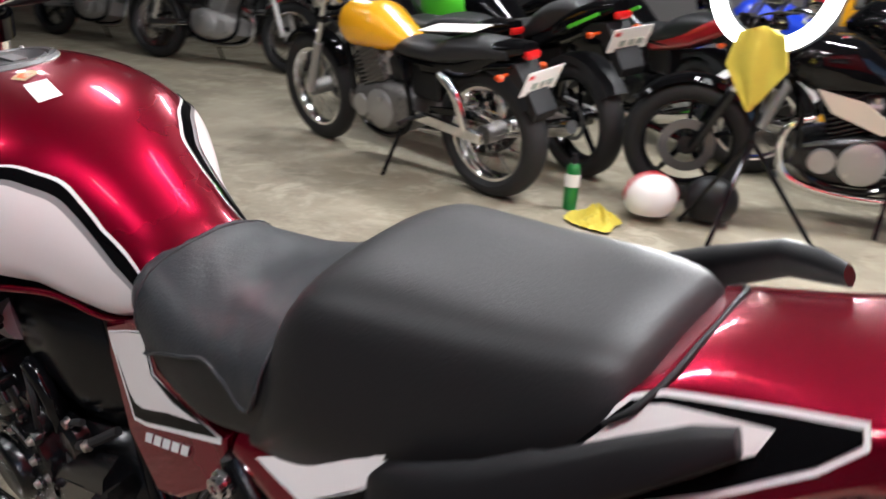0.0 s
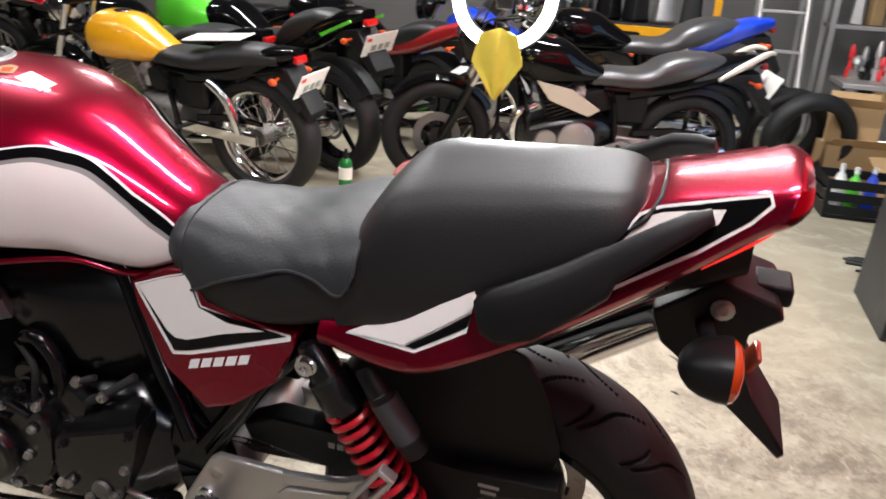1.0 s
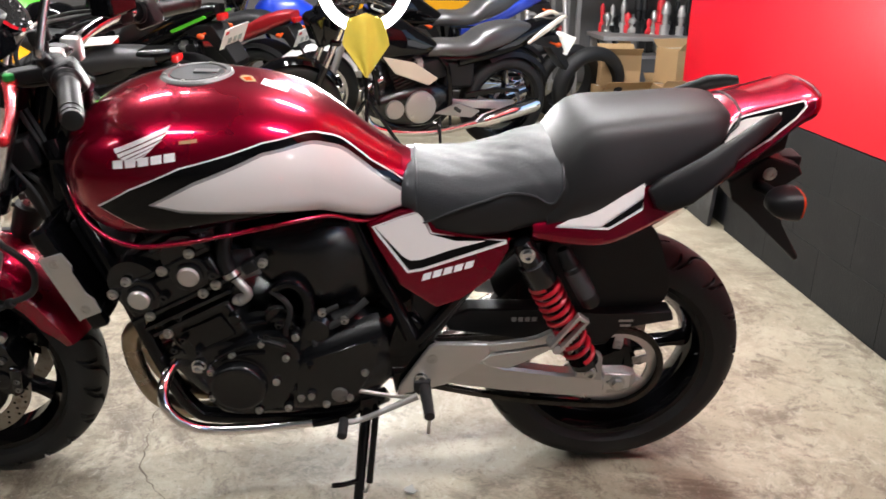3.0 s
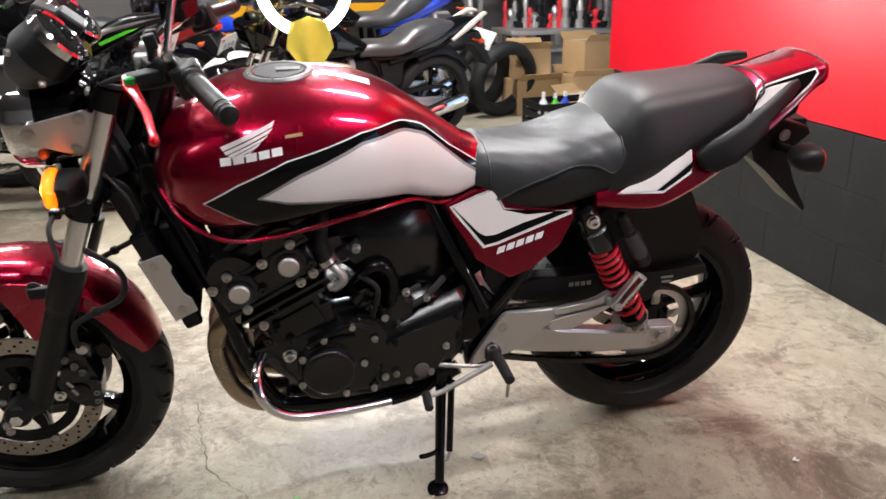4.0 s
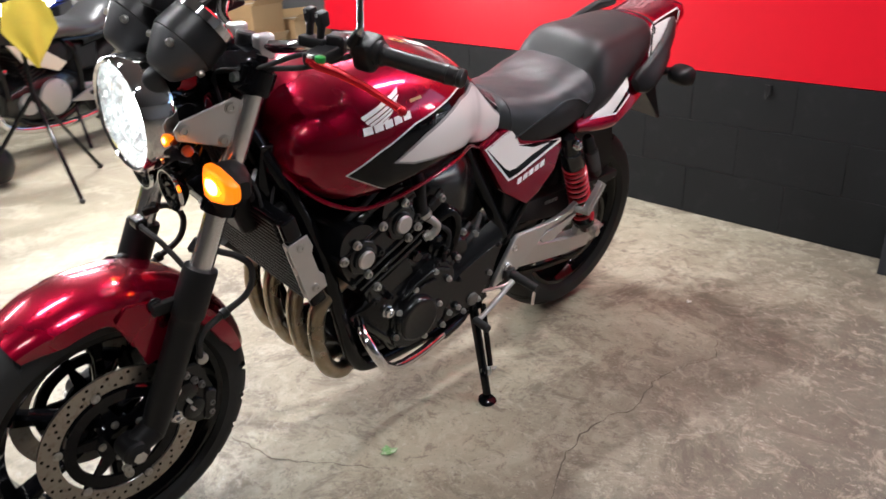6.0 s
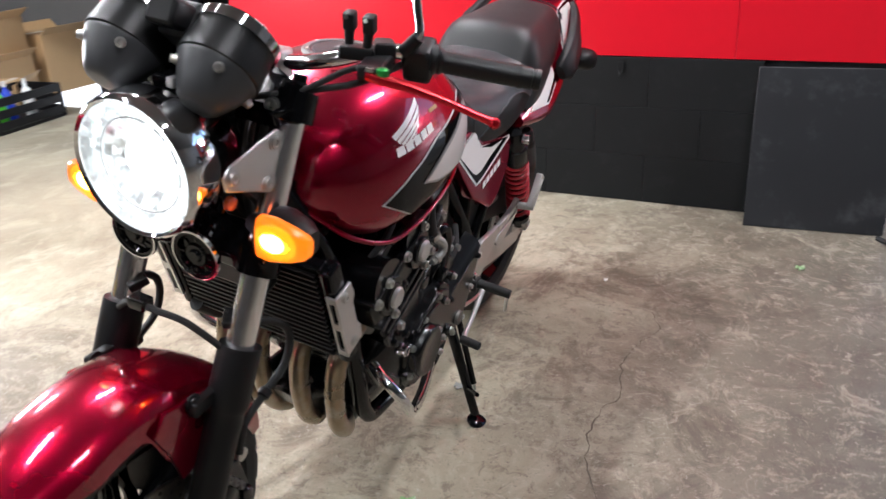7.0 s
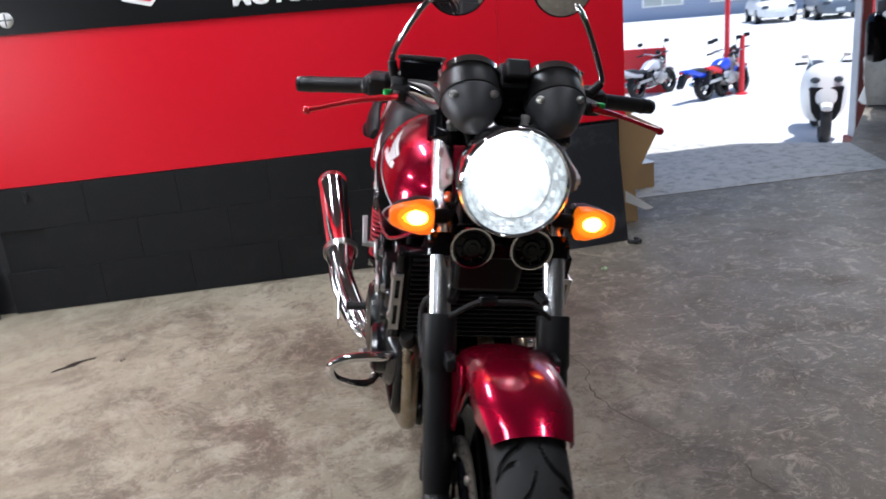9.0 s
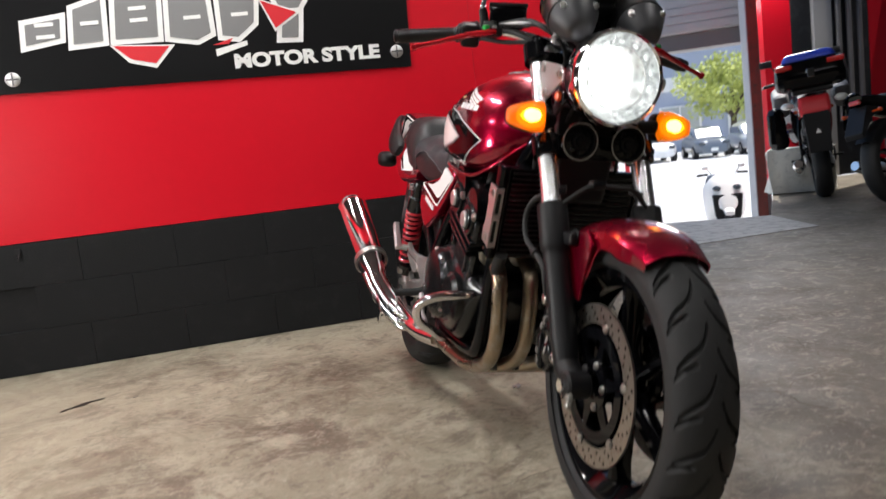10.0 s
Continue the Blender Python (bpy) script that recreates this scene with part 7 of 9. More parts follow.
    # engine, frame, exhaust
    en = part("engine", Body(spline([0.42, 0.55, 0.75, 0.92], [0.44, 0.48, 0.46, 0.40]), spline([0.42, 0.55, 0.75, 0.92], [0.28, 0.21, 0.20, 0.27]), spline([0.42, 0.6, 0.92], [0.11, 0.15, 0.12]), 0.5, 3.5, 3.5).shape([0.42 + 0.5 * k / 12 for k in range(13)]), engine, root)
    em = pose(0.74, 0, 0.54, 0, 22, 0)
    part("cylinder", Shape().box(em.translation, (0.15, 0.20, 0.20), em, 0.01), engine, en)
    for k in range(8):
        part("cooling_fin", Shape().box(em @ Vector((0, 0, -0.08 + 0.022 * k)), (0.18, 0.24, 0.006), em, 0.002), engine, en)
    part("cylinder_head", Shape().box(em @ Vector((0, 0, 0.115)), (0.17, 0.22, 0.05), em, 0.012), engine, en)
    for s in (1, -1):
        part("side_case", Shape().lathe([(0, 0.10), (0.02, 0.098), (0.032, 0.07), (0.034, 0)], (0.64, 0.135 * s, 0.34), (0, s, 0), 28), case or engine, en)
        part("side_case", Shape().lathe([(0, 0.06), (0.02, 0.056), (0.026, 0)], (0.80, 0.125 * s, 0.33), (0, s, 0), 24), case or engine, en)
        part("frame_tube", Shape().tube([(wb - 0.34, 0.03 * s, seat_h + 0.02), (wb - 0.45, 0.10 * s, 0.55), (wb - 0.52, 0.11 * s, 0.26), (0.62, 0.12 * s, 0.20), (0.44, 0.12 * s, 0.30), (0.46, 0.12 * s, 0.55), (0.50, 0.10 * s, seat_h - 0.1)], 0.015, 8), FRAME, root)
        part("seat_rail", Shape().tube([(0.52, 0.10 * s, seat_h - 0.09), (0.2, 0.10 * s, seat_h - 0.10 + tail_up * 0.3), (x1 - 0.75, 0.07 * s, seat_h - 0.04 + tail_up)], 0.012, 8), FRAME, root)
        part("swingarm", Shape().box((0.22, 0.10 * s, 0.325), (0.50, 0.028, 0.055), pose(0, 0, 0, 0, -4, 0), 0.006), BRUSHED if not wire else CHROME, root)
        if wire:
            part("shock", Shape().tube([(0.20, 0.13 * s, seat_h - 0.12), (0.10, 0.13 * s, 0.50), (0.05, 0.13 * s, 0.34)], [0.020, 0.028, 0.018], 12), CHROME, root)
        part("footpeg", Shape().rod((0.42, 0.12 * s, 0.33), (0.41, 0.22 * s, 0.325), 0.012, seg=10), RUBBER, root)
        if signals:
            part("rear_signal", Shape().rod((x1 - 0.85 + short, 0.06 * s, tz - 0.05), (x1 - 0.86 + short, 0.12 * s, tz - 0.05), 0.008, seg=8).ball((x1 - 0.87 + short, 0.14 * s, tz - 0.05), (0.024, 0.017, 0.017), 10, 6), AMBER_DARK, root)
        part("grip", Shape().rod((top.x - 0.10, 0.24 * s, top.z + 0.06), (top.x - 0.15, 0.36 * s, top.z + 0.05), 0.017, seg=12), RUBBER, root)
        part("mirror", Shape().tube([(top.x - 0.07, 0.20 * s, top.z + 0.07), (top.x - 0.05, 0.24 * s, top.z + 0.20), (top.x - 0.06, 0.28 * s, top.z + 0.25)], 0.006, 6).box((top.x - 0.07, 0.31 * s, top.z + 0.27), (0.025, 0.12, 0.07), bevel=0.012), PLASTIC, root)
        if side_panel:
            part("side_panel", Shape().plate([(px + panel_x, pz) for px, pz in ((0.70, seat_h - 0.06), (0.50, seat_h - 0.10), (0.34, seat_h - 0.20), (0.40, seat_h - 0.24), (0.62, seat_h - 0.16))], 0.125 * s, 0.14 * s, 0.005), side_panel, root)
    part("handlebar", Shape().tube([(top.x - 0.15, -0.36, top.z + 0.05), (top.x - 0.06, -0.20, top.z + 0.07), (top.x, -0.06, top.z + 0.02), (top.x, 0.06, top.z + 0.02), (top.x - 0.06, 0.20, top.z + 0.07), (top.x - 0.15, 0.36, top.z + 0.05)], 0.011, 10), CHROME, root)
    part("battery_box", Shape().box((0.36, 0, seat_h - 0.20), (0.20, 0.17, 0.17), bevel=0.02), PLASTIC, root)
    part("air_filter", Shape().box((0.53, 0, 0.55), (0.16, 0.20, 0.13), pose(0, 0, 0, 0, 12, 0), 0.03), PLASTIC, root)
    part("chain_guard", Shape().plate([(0.32, 0.40), (0.10, 0.425), (-0.06, 0.405), (-0.07, 0.385), (0.10, 0.39), (0.32, 0.365)], 0.085, 0.105, 0.004), GLOSS_BLACK, root)
    inner = []
    for k in range(11):
        a = radians(62 + 86 * k / 10)
        d = Vector((math.cos(a), 0, math.sin(a)))
        inner.append([Vector((0, y, rear_r)) + d * (rear_r + q) for y, q in ((-0.085, 0.0), (-0.07, 0.030), (0, 0.038), (0.07, 0.030), (0.085, 0.0), (0.06, 0.022), (0, 0.030), (-0.06, 0.022))])
    part("inner_mudguard", Shape().loft(inner), PLASTIC, root)
    for s in (1, -1):
        part("carburettor", Shape().rod((0.60, 0.055 * s, 0.57), (0.68, 0.055 * s, 0.575), 0.030, seg=14, bevel=0.004).rod((0.635, 0.055 * s, 0.50), (0.635, 0.055 * s, 0.62), 0.026, seg=12, bevel=0.004), CAST, en)
        part("case_bolt", Shape().rod((0.60, 0.168 * s, 0.40), (0.60, 0.176 * s, 0.40), 0.011, seg=10), STEEL, en)
        part("case_bolt", Shape().rod((0.70, 0.164 * s, 0.29), (0.70, 0.172 * s, 0.29), 0.011, seg=10), STEEL, en)
        part("clutch_lever", Shape().tube([(top.x - 0.08, 0.24 * s, top.z + 0.05), (top.x - 0.06, 0.30 * s, top.z + 0.045), (top.x - 0.09, 0.38 * s, top.z + 0.04)], 0.006, 8), CAST, root)
    part("cable", Shape().tube([(top.x - 0.05, 0.22, top.z + 0.06), (top.x + 0.10, 0.16, top.z + 0.02), (top.x + 0.08, 0.07, top.z - 0.16), (0.80, 0.08, 0.62)], 0.0055, 8), OLD_RUBBER, root)
    part("cable", Shape().tube([(top.x - 0.05, -0.22, top.z + 0.06), (top.x + 0.12, -0.13, top.z - 0.02), (top.x + 0.10, -0.08, top.z - 0.22), (fx.x - 0.06, -0.09, front_r + 0.12)], 0.0055, 8), OLD_RUBBER, root)
    es = exhaust_side
    part("exhaust", Shape().tube([(0.86, 0.05 * es, 0.50), (0.97, 0.07 * es, 0.42), (0.92, 0.09 * es, 0.22), (0.6, 0.13 * es, 0.17), (0.25, 0.16 * es, 0.22)], 0.022, 12), CHROME, root)
    part("silencer", Shape().lathe([(0, 0.025), (0.05, 0.045), (0.40, 0.048), (0.44, 0.035), (0.44, 0)], (0.26, 0.165 * es, 0.22), (-1, 0.03 * es, 0.26), 22), CHROME, root)
    fr = Shape()
    rings = []
    for k in range(13):
        a = radians(40 + 110 * k / 12)
        d = Vector((math.cos(a), 0, math.sin(a)))
        rings.append([Vector((wb, y, front_r)) + d * (front_r + q) for y, q in ((-0.06, 0.005), (-0.045, 0.026), (0, 0.034), (0.045, 0.026), (0.06, 0.005), (0.04, 0.018), (0, 0.028), (-0.04, 0.018))])
    part("front_mudguard", fr.loft(rings), fender or (CHROME if wire else tank), root)
    if headlamp:
        hl = part("headlight", Shape().lathe([(-0.14, 0.03), (-0.10, 0.065), (0, 0.085), (0.01, 0.08), (0.012, 0)], (top.x + 0.16, 0, top.z - 0.08), (1, 0, -0.05), 28), CHROME if wire else GLOSS_BLACK, root)
        part("lens", Shape().lathe([(0.012, 0.076), (0.024, 0.05), (0.028, 0)], (top.x + 0.16, 0, top.z - 0.08), (1, 0, -0.05), 28), GLASS, hl)
    part("gauge", Shape().lathe([(0, 0.05), (0.05, 0.05), (0.055, 0.04), (0.055, 0)], (top.x + 0.07, 0, top.z + 0.05), (-0.6, 0, 0.8), 24), PLASTIC, root)
    part("side_stand", Shape().rod((0.50, 0.13, 0.26), (0.53, 0.25, 0.040), 0.010, seg=10), FRAME, root)
    if fairing:
        fb = Body(spline([wb - 0.55, wb - 0.35, wb - 0.1, wb + 0.10], [seat_h + 0.10, seat_h + 0.20, seat_h + 0.26, seat_h + 0.02]), spline([wb - 0.55, wb - 0.3, wb + 0.10], [0.45, 0.40, seat_h - 0.10]), spline([wb - 0.55, wb - 0.3, wb, wb + 0.10], [0.16, 0.22, 0.17, 0.06]), 0.55, 2.6, 3)
        part("fairing", fb.shape([wb - 0.55 + 0.65 * k / 18 for k in range(19)]), fairing, root)
        part("windscreen", Shape().loft([[Vector((wb - 0.20 + 0.16 * u, y, seat_h + 0.42 - 0.20 * u - 3.0 * y * y)) for y in (-0.14, -0.07, 0, 0.07, 0.14)] for u in (0, 0.5, 1)], closed=False), GLASS, root).modifiers.new("thickness", "SOLIDIFY").thickness = 0.004
    return root


IVORY = mat("ivory_panel", (0.62, 0.56, 0.46), 0.4, 0, 0.3, 0.08, 8)
TAN_SEAT = mat("worn_grey_vinyl", (0.045, 0.045, 0.046), 0.36, 0, 0.2, 0.25, 6, 0.0006, 300)
DARK_RED = mat("dark_red_paint", (0.30, 0.01, 0.015), 0.3, 0, 0.8, 0.1, 6)
CARP_GREY = mat("grey_case_plastic", (0.12, 0.12, 0.12), 0.4, 0, 0.2, 0.15, 8)

a = cycle("motorcycle", (1.77, -2.33), -7, "yellow-tank motorcycle with wire wheels and a white plate", tank=YELLOW, wire=True, engine=DULL_CASE, case=CAST, short=0.13, wb=1.36, seat_h=0.70, rear_r=0.31, front_r=0.31, exhaust_side=-1, fender=GLOSS_BLACK)
part("folded_paper", Shape().box((0.20, 0.02, 0.768), (0.30, 0.17, 0.006), pose(0, 0, 0, 0, 3, 12), 0.002), SKIN_WHITE, a)
cycle("motorcycle", (2.30, -2.98), -12, "black classic motorcycle with a long dark seat", tank=GLOSS_BLACK, wb=1.45, seat_h=0.72, plate=False, engine=ENGINE, wire=True)
c = cycle("motorcycle", (1.68, -3.00), -22, "black and lime green sport motorcycle with a high tail", tank=GLOSS_BLACK, tail=GLOSS_BLACK, engine=ENGINE, wb=1.42, seat_h=0.76, tail_up=0.10, fairing=GREEN, seat=SEAT)
for s in (1, -1):
    part("green_stripe", Shape().plate([(-0.05, 0.80), (-0.28, 0.885), (-0.29, 0.872), (-0.06, 0.785)], 0.118 * s, 0.122 * s), GREEN, c)
cycle("motorcycle", (1.38, -3.95), -28, "dark motorcycle with a red tail cowl", tank=GLOSS_BLACK, tail=DARK_RED, engine=ENGINE, wb=1.42, seat_h=0.74, tail_up=0.05, fairing=GLOSS_BLACK)
d = cycle("motorcycle", (-0.16, -3.50), 21.5, "black naked motorcycle with silver engine and ivory side panels", tank=GLOSS_BLACK, side_panel=IVORY, panel_x=0.19, engine=ENGINE, case=CAST, wb=1.38, seat_h=0.71, tail_up=0.06, seat=TAN_SEAT, plate=True)
for s in (1, -1):
    part("ivory_edge", Shape().tube([(-0.08, 0.115 * s, 0.70), (-0.20, 0.105 * s, 0.775), (-0.32, 0.085 * s, 0.845), (-0.38, 0.05 * s, 0.845)], [0.010, 0.018, 0.016, 0.008], 8), IVORY, d)
    part("lower_silencer_cover", Shape().plate([(0.55, 0.30), (0.30, 0.26), (0.24, 0.30), (0.40, 0.36)], 0.15 * s, 0.17 * s, 0.006), CAST, d)
part("headlamp_cowl", Shape().box((1.21, 0, 0.80), (0.16, 0.20, 0.18), pose(0, 0, 0, 0, 20, 0), 0.03), GLOSS_BLACK, d)
part("windscreen", Shape().box((1.18, 0, 0.95), (0.012, 0.24, 0.20), pose(0, 0, 0, 0, -25, 0), 0.004), GLASS, d)
e = cycle("motorcycle", (-0.28, -4.30), 20, "tall trail motorcycle with a blue rear mudguard", tank=GLOSS_BLACK, tail=BLUE, seat=TAN_SEAT, engine=ENGINE, wb=1.44, seat_h=0.84, tail_up=0.10, plate=False, wire=True, fender=WHITE)
cycle("motorcycle", (6.35, -3.40), 196, "red-tank motorcycle with a silver swingarm at the far end", tank=SIGN_RED, engine=CAST, wire=True, plate=False)
cycle("motorcycle", (8.20, -3.35), 190, "dark motorcycle parked at the far end", tank=GLOSS_BLACK, engine=CAST, plate=False)
cycle("motorcycle", (6.9, -4.75), 185, "black motorcycle in the far row", tank=GLOSS_BLACK, engine=CAST, plate=False)
cycle("motorcycle", (3.9, -3.75), -20, "black motorcycle in the packed second row", tank=GLOSS_BLACK, engine=ENGINE, plate=False)
cycle("motorcycle", (2.9, -4.5), -22, "green-tank motorcycle in the packed back row", tank=GREEN, engine=ENGINE, plate=False)
cycle("motorcycle", (0.55, -4.9), 15, "blue-tank motorcycle parked in the back row", tank=BLUE, engine=ENGINE, plate=False)
# touring bike seen from behind by the door
t = cycle("motorcycle", (-3.0, 4.40), 142, "black touring motorcycle with top case and grey panniers", tank=GLOSS_BLACK, engine=ENGINE, wb=1.5, seat_h=0.82, tail_up=0.03, plate=False, fairing=GLOSS_BLACK, lean=5)
tc = part("top_case", Shape().box((-0.40, 0, 1.06), (0.40, 0.56, 0.24), bevel=0.07, taper=(0.92, 0.9)), GLOSS_BLACK, t, "black top case with blue lid and red lamps")
part("case_lid", Shape().box((-0.40, 0, 1.20), (0.34, 0.42, 0.07), bevel=0.03, taper=(0.8, 0.8)), BLUE, tc)
part("case_plate", Shape().box((-0.605, 0.0, 1.06), (0.012, 0.05, 0.07), bevel=0.003), CHROME, tc)
part("case_base", Shape().box((-0.36, 0, 0.925), (0.34, 0.30, 0.04), bevel=0.01), PLASTIC, t)
part("rear_panel", Shape().box((-0.44, 0, 0.80), (0.10, 0.24, 0.16), pose(0, 0, 0, 0, 20, 0), 0.03), SIGN_RED, t)
part("splash_flap", Shape().plate([(-0.10, 0.78), (0.10, 0.78), (0.085, 0.42), (-0.085, 0.42)], -0.50, -0.485, 0.004, "yz"), PLASTIC, t)
part("flap_mark", Shape().plate([(-0.022, 0.575), (0.022, 0.575), (0.0, 0.615)], -0.5045, -0.5005, plane="yz"), SKIN_WHITE, t)
for s in (1, -1):
    part("case_lamp", Shape().box((-0.585, 0.19 * s, 1.13), (0.05, 0.13, 0.045), bevel=0.014), RED_LENS, tc)
    part("pannier", Shape().box((-0.12, 0.30 * s, 0.66), (0.46, 0.17, 0.36), bevel=0.06, taper=(0.9, 0.75)), GLOSS_BLACK, t, "black hard pannier")
    part("side_shield", Shape().box((0.10, 0.24 * s, 0.88), (0.44, 0.14, 0.20), pose(0, 0, 0, 0, -12, 0), 0.05), CARP_GREY, t, "grey side fairing")
    part("tail_signal", Shape().ball((-0.42, 0.20 * s, 0.83), (0.035, 0.05, 0.03), 12, 8), WHITE, t)
cycle("motorcycle", (-2.05, 4.22), 105, "black motorcycle standing beside the touring bike", tank=GLOSS_BLACK, engine=CAST, plate=False)
# ---- ring lamp, floor clutter and shelves ----
RC = Vector((0.662, -2.40, 1.035))
ring = thing("ring_light", None, "lit white ring lamp on a tripod with a yellow cloth", "lamp")
part("ring_tube", Shape().lathe([(0.026 * math.sin(k * math.pi / 6), 0.210 + 0.026 * math.cos(k * math.pi / 6)) for k in range(12)], RC, (0, 1, 0.05), 64, loop=True), RING, ring, "glowing diffuser ring")
part("ring_back", Shape().lathe([(-0.040, 0.180), (-0.040, 0.240), (-0.022, 0.242), (-0.022, 0.178)], RC, (0, 1, 0.05), 48, loop=True), PLASTIC, ring)
part("centre_post", Shape().rod((0.662, -2.47, 0.80), (0.662, -2.47, 0.42), 0.011, seg=12), FRAME, ring)
part("phone_clamp", Shape().box((0.662, -2.42, 1.035), (0.07, 0.03, 0.12), bevel=0.006), PLASTIC, ring)
for k in range(3):
    a = radians(90 + 120 * k)
    part("tripod_leg", Shape().rod((0.662, -2.47, 0.46), (0.662 + 0.34 * math.cos(a), -2.47 + 0.34 * math.sin(a), 0.012), 0.010, seg=10), FRAME, ring)
    part("rubber_foot", Shape().ball((0.662 + 0.34 * math.cos(a), -2.47 + 0.34 * math.sin(a), 0.013), 0.013, 10, 6), RUBBER, ring)
area_lamp("ring_lamp", look(RC + Vector((0, 0.04, 0)), RC + Vector((0, 1, -0.1))), 0.42, 0.42, 20, (1.0, 0.99, 0.96))
# cloth hung over the lower edge of the ring
sh = Shape()
rows = []
for i in range(15):
    v = i / 14
    w = (0.088 + 0.030 * min(1, v / 0.42)) * (1 - 0.95 * max(0, (v - 0.42) / 0.58))
    z = 0.90 - 0.31 * v
    rows.append([Vector((0.655 + w * u, -2.345 + 0.022 * math.sin(2.3 * u + 0.6 + 1.5 * v) ** 2 + 0.012 * abs(((u * 1.1 - 0.8 * v + 0.3) % 1.0) - 0.5), z - 0.03 * abs(u) * (1 - v))) for u in [k / 10 - 1 for k in range(21)]])
sh.loft(rows, closed=False)
cl = solid("cloth", sh, CLOTH_Y, "yellow microfibre cloth hung over the ring lamp", "cloth")
cl.modifiers.new("thickness", "SOLIDIFY").thickness = 0.003


def crumpled(cx, cy, r, h, seed):
    sh = Shape()
    rows = []
    for i in range(13):
        for_r = r * i / 12
        rows.append([Vector((cx + for_r * math.cos(a) * (1 + 0.25 * math.sin(3 * a + seed)), cy + for_r * math.sin(a) * (1 + 0.2 * math.cos(2 * a)),
                             0.004 + h * max(0, (1 - (i / 12) ** 1.6)) * (0.65 + 0.35 * math.sin(5 * a + seed + i * 0.6)) + 0.014 * abs(math.sin(7 * a + i)) + 0.010 * math.sin(11 * a - 1.7 * i) * (1 if i < 12 else 0))) for a in [2 * math.pi * k / 28 for k in range(28)]])
    sh.loft(rows[1:])
    return sh


solid("cloth", crumpled(1.20, -2.30, 0.115, 0.085, 1.2), CLOTH_Y, "crumpled yellow cloth lying on the floor", "cloth")
can = thing("spray_can", Matrix.Translation((1.40, -2.42, 0)), "green and white spray can standing on the floor", "can")
part("can_body", Shape().lathe([(0.001, 0.030), (0.004, 0.033), (0.19, 0.033), (0.20, 0.030), (0.215, 0.020), (0.215, 0)], (0, 0, 0), (0, 0, 1), 28), CAN_GREEN, can)
part("label_band", Shape().lathe([(0.11, 0.0334), (0.11, 0.0342), (0.17, 0.0342), (0.17, 0.0334)], (0, 0, 0), (0, 0, 1), 28, loop=True), SKIN_WHITE, can)
part("nozzle", Shape().lathe([(0.213, 0.015), (0.24, 0.014), (0.246, 0.010), (0.262, 0.008), (0.262, 0)], (0, 0, 0), (0, 0, 1), 18), PLASTIC, can)


def helmet(x, y, turn, shell, stripes, label):
    h = thing("helmet", pose(x, y, 0, 0, 0, turn) @ Matrix.Scale(0.88, 4), label, "helmet", "helmets")
    rings = []
    for i in range(15):
        ph = math.pi * 0.03 + math.pi * 0.72 * i / 14
        rings.append([Vector((0.135 * math.sin(ph) * math.cos(a), 0.120 * math.sin(ph) * math.sin(a), 0.125 + 0.125 * math.cos(ph))) for a in [2 * math.pi * k / 32 for k in range(32)]])
    part("shell", Shape().loft(rings), shell, h)
    part("edge_trim", Shape().tube([r * 1.0 + Vector((0, 0, 0.004)) for r in rings[-1]] + [rings[-1][0]], 0.006, 6, 1), RUBBER, h)
    if stripes:
        for yy, ww in ((-0.022, 0.010), (0.022, 0.010), (0.0, 0.012)):
            sh = Shape()
            rows = []
            for k in range(25):
                ph = radians(-100 + 200 * k / 24)
                rows.append([Vector(((0.1365) * math.sin(ph), y2, 0.125 + 0.1265 * math.cos(ph))) * 1.0 for y2 in (yy - ww / 2, yy + ww / 2)])
            part("stripe", sh.loft(rows, closed=False), stripes, h)
    return h


helmet(1.075, -2.56, 40, WHITE, SIGN_RED, "white open helmet with red stripes on the floor")
helmet(0.86, -2.72, 20, PLASTIC, None, "matt black helmet standing on the floor")

# shelf bench with engine parts along the back
bench = thing("workbench", None, "grey steel bench loaded with engine parts", "workbench")
part("bench_top", Shape().box((-1.62, -5.05, 0.595), (0.95, 0.60, 0.035), bevel=0.004), CAST, bench)
for x in (-1.20, -2.05):
    for y in (-4.80, -5.30):
        part("bench_leg", Shape().box((x, y, 0.289), (0.05, 0.05, 0.577), bevel=0.003), CAST, bench)
part("bench_rail", Shape().box((-1.62, -4.80, 0.15), (0.85, 0.03, 0.04)), CAST, bench)
random.seed(5)
for k in range(22):
    x, y = -2.03 + 0.82 * ((k * 0.381) % 1), -5.27 + 0.44 * ((k * 0.617) % 1)
    h = 0.10 + 0.22 * random.random()
    r = 0.025 + 0.025 * random.random()
    m = random.choice((CAST, ENGINE, PLASTIC, STEEL, ENGINE, SIGN_RED))
    sh = Shape().lathe([(0, r), (h * 0.3, r), (h * 0.32, r * 0.6), (h * 0.6, r * 0.6), (h * 0.62, r * 0.85), (h * 0.85, r * 0.8), (h, r * 0.35), (h, 0)], (0, 0, 0), (0, 0, 1), 14)
    sh.box((r * 0.8, 0, h * 0.25), (r, r, h * 0.3), bevel=0.004)
    solid("engine_part", sh, m, "small metal engine part standing on the bench", "engine part", "engine parts", m=pose(x, y, 0.6135, 0, 0, random.uniform(0, 360)))
shelf = thing("steel_shelf", None, "tall grey steel shelf stacked with dark parts", "shelf")
for x in (-1.15, -2.35):
    for y in (-5.75, -6.25):
        part("upright", Shape().box((x, y, 1.10), (0.04, 0.04, 2.2)), CAST, shelf)
for z in (0.35, 0.95, 1.5, 2.1):
    part("shelf_board", Shape().box((-1.75, -6.0, z), (1.2, 0.52, 0.03), bevel=0.002), CAST, shelf)
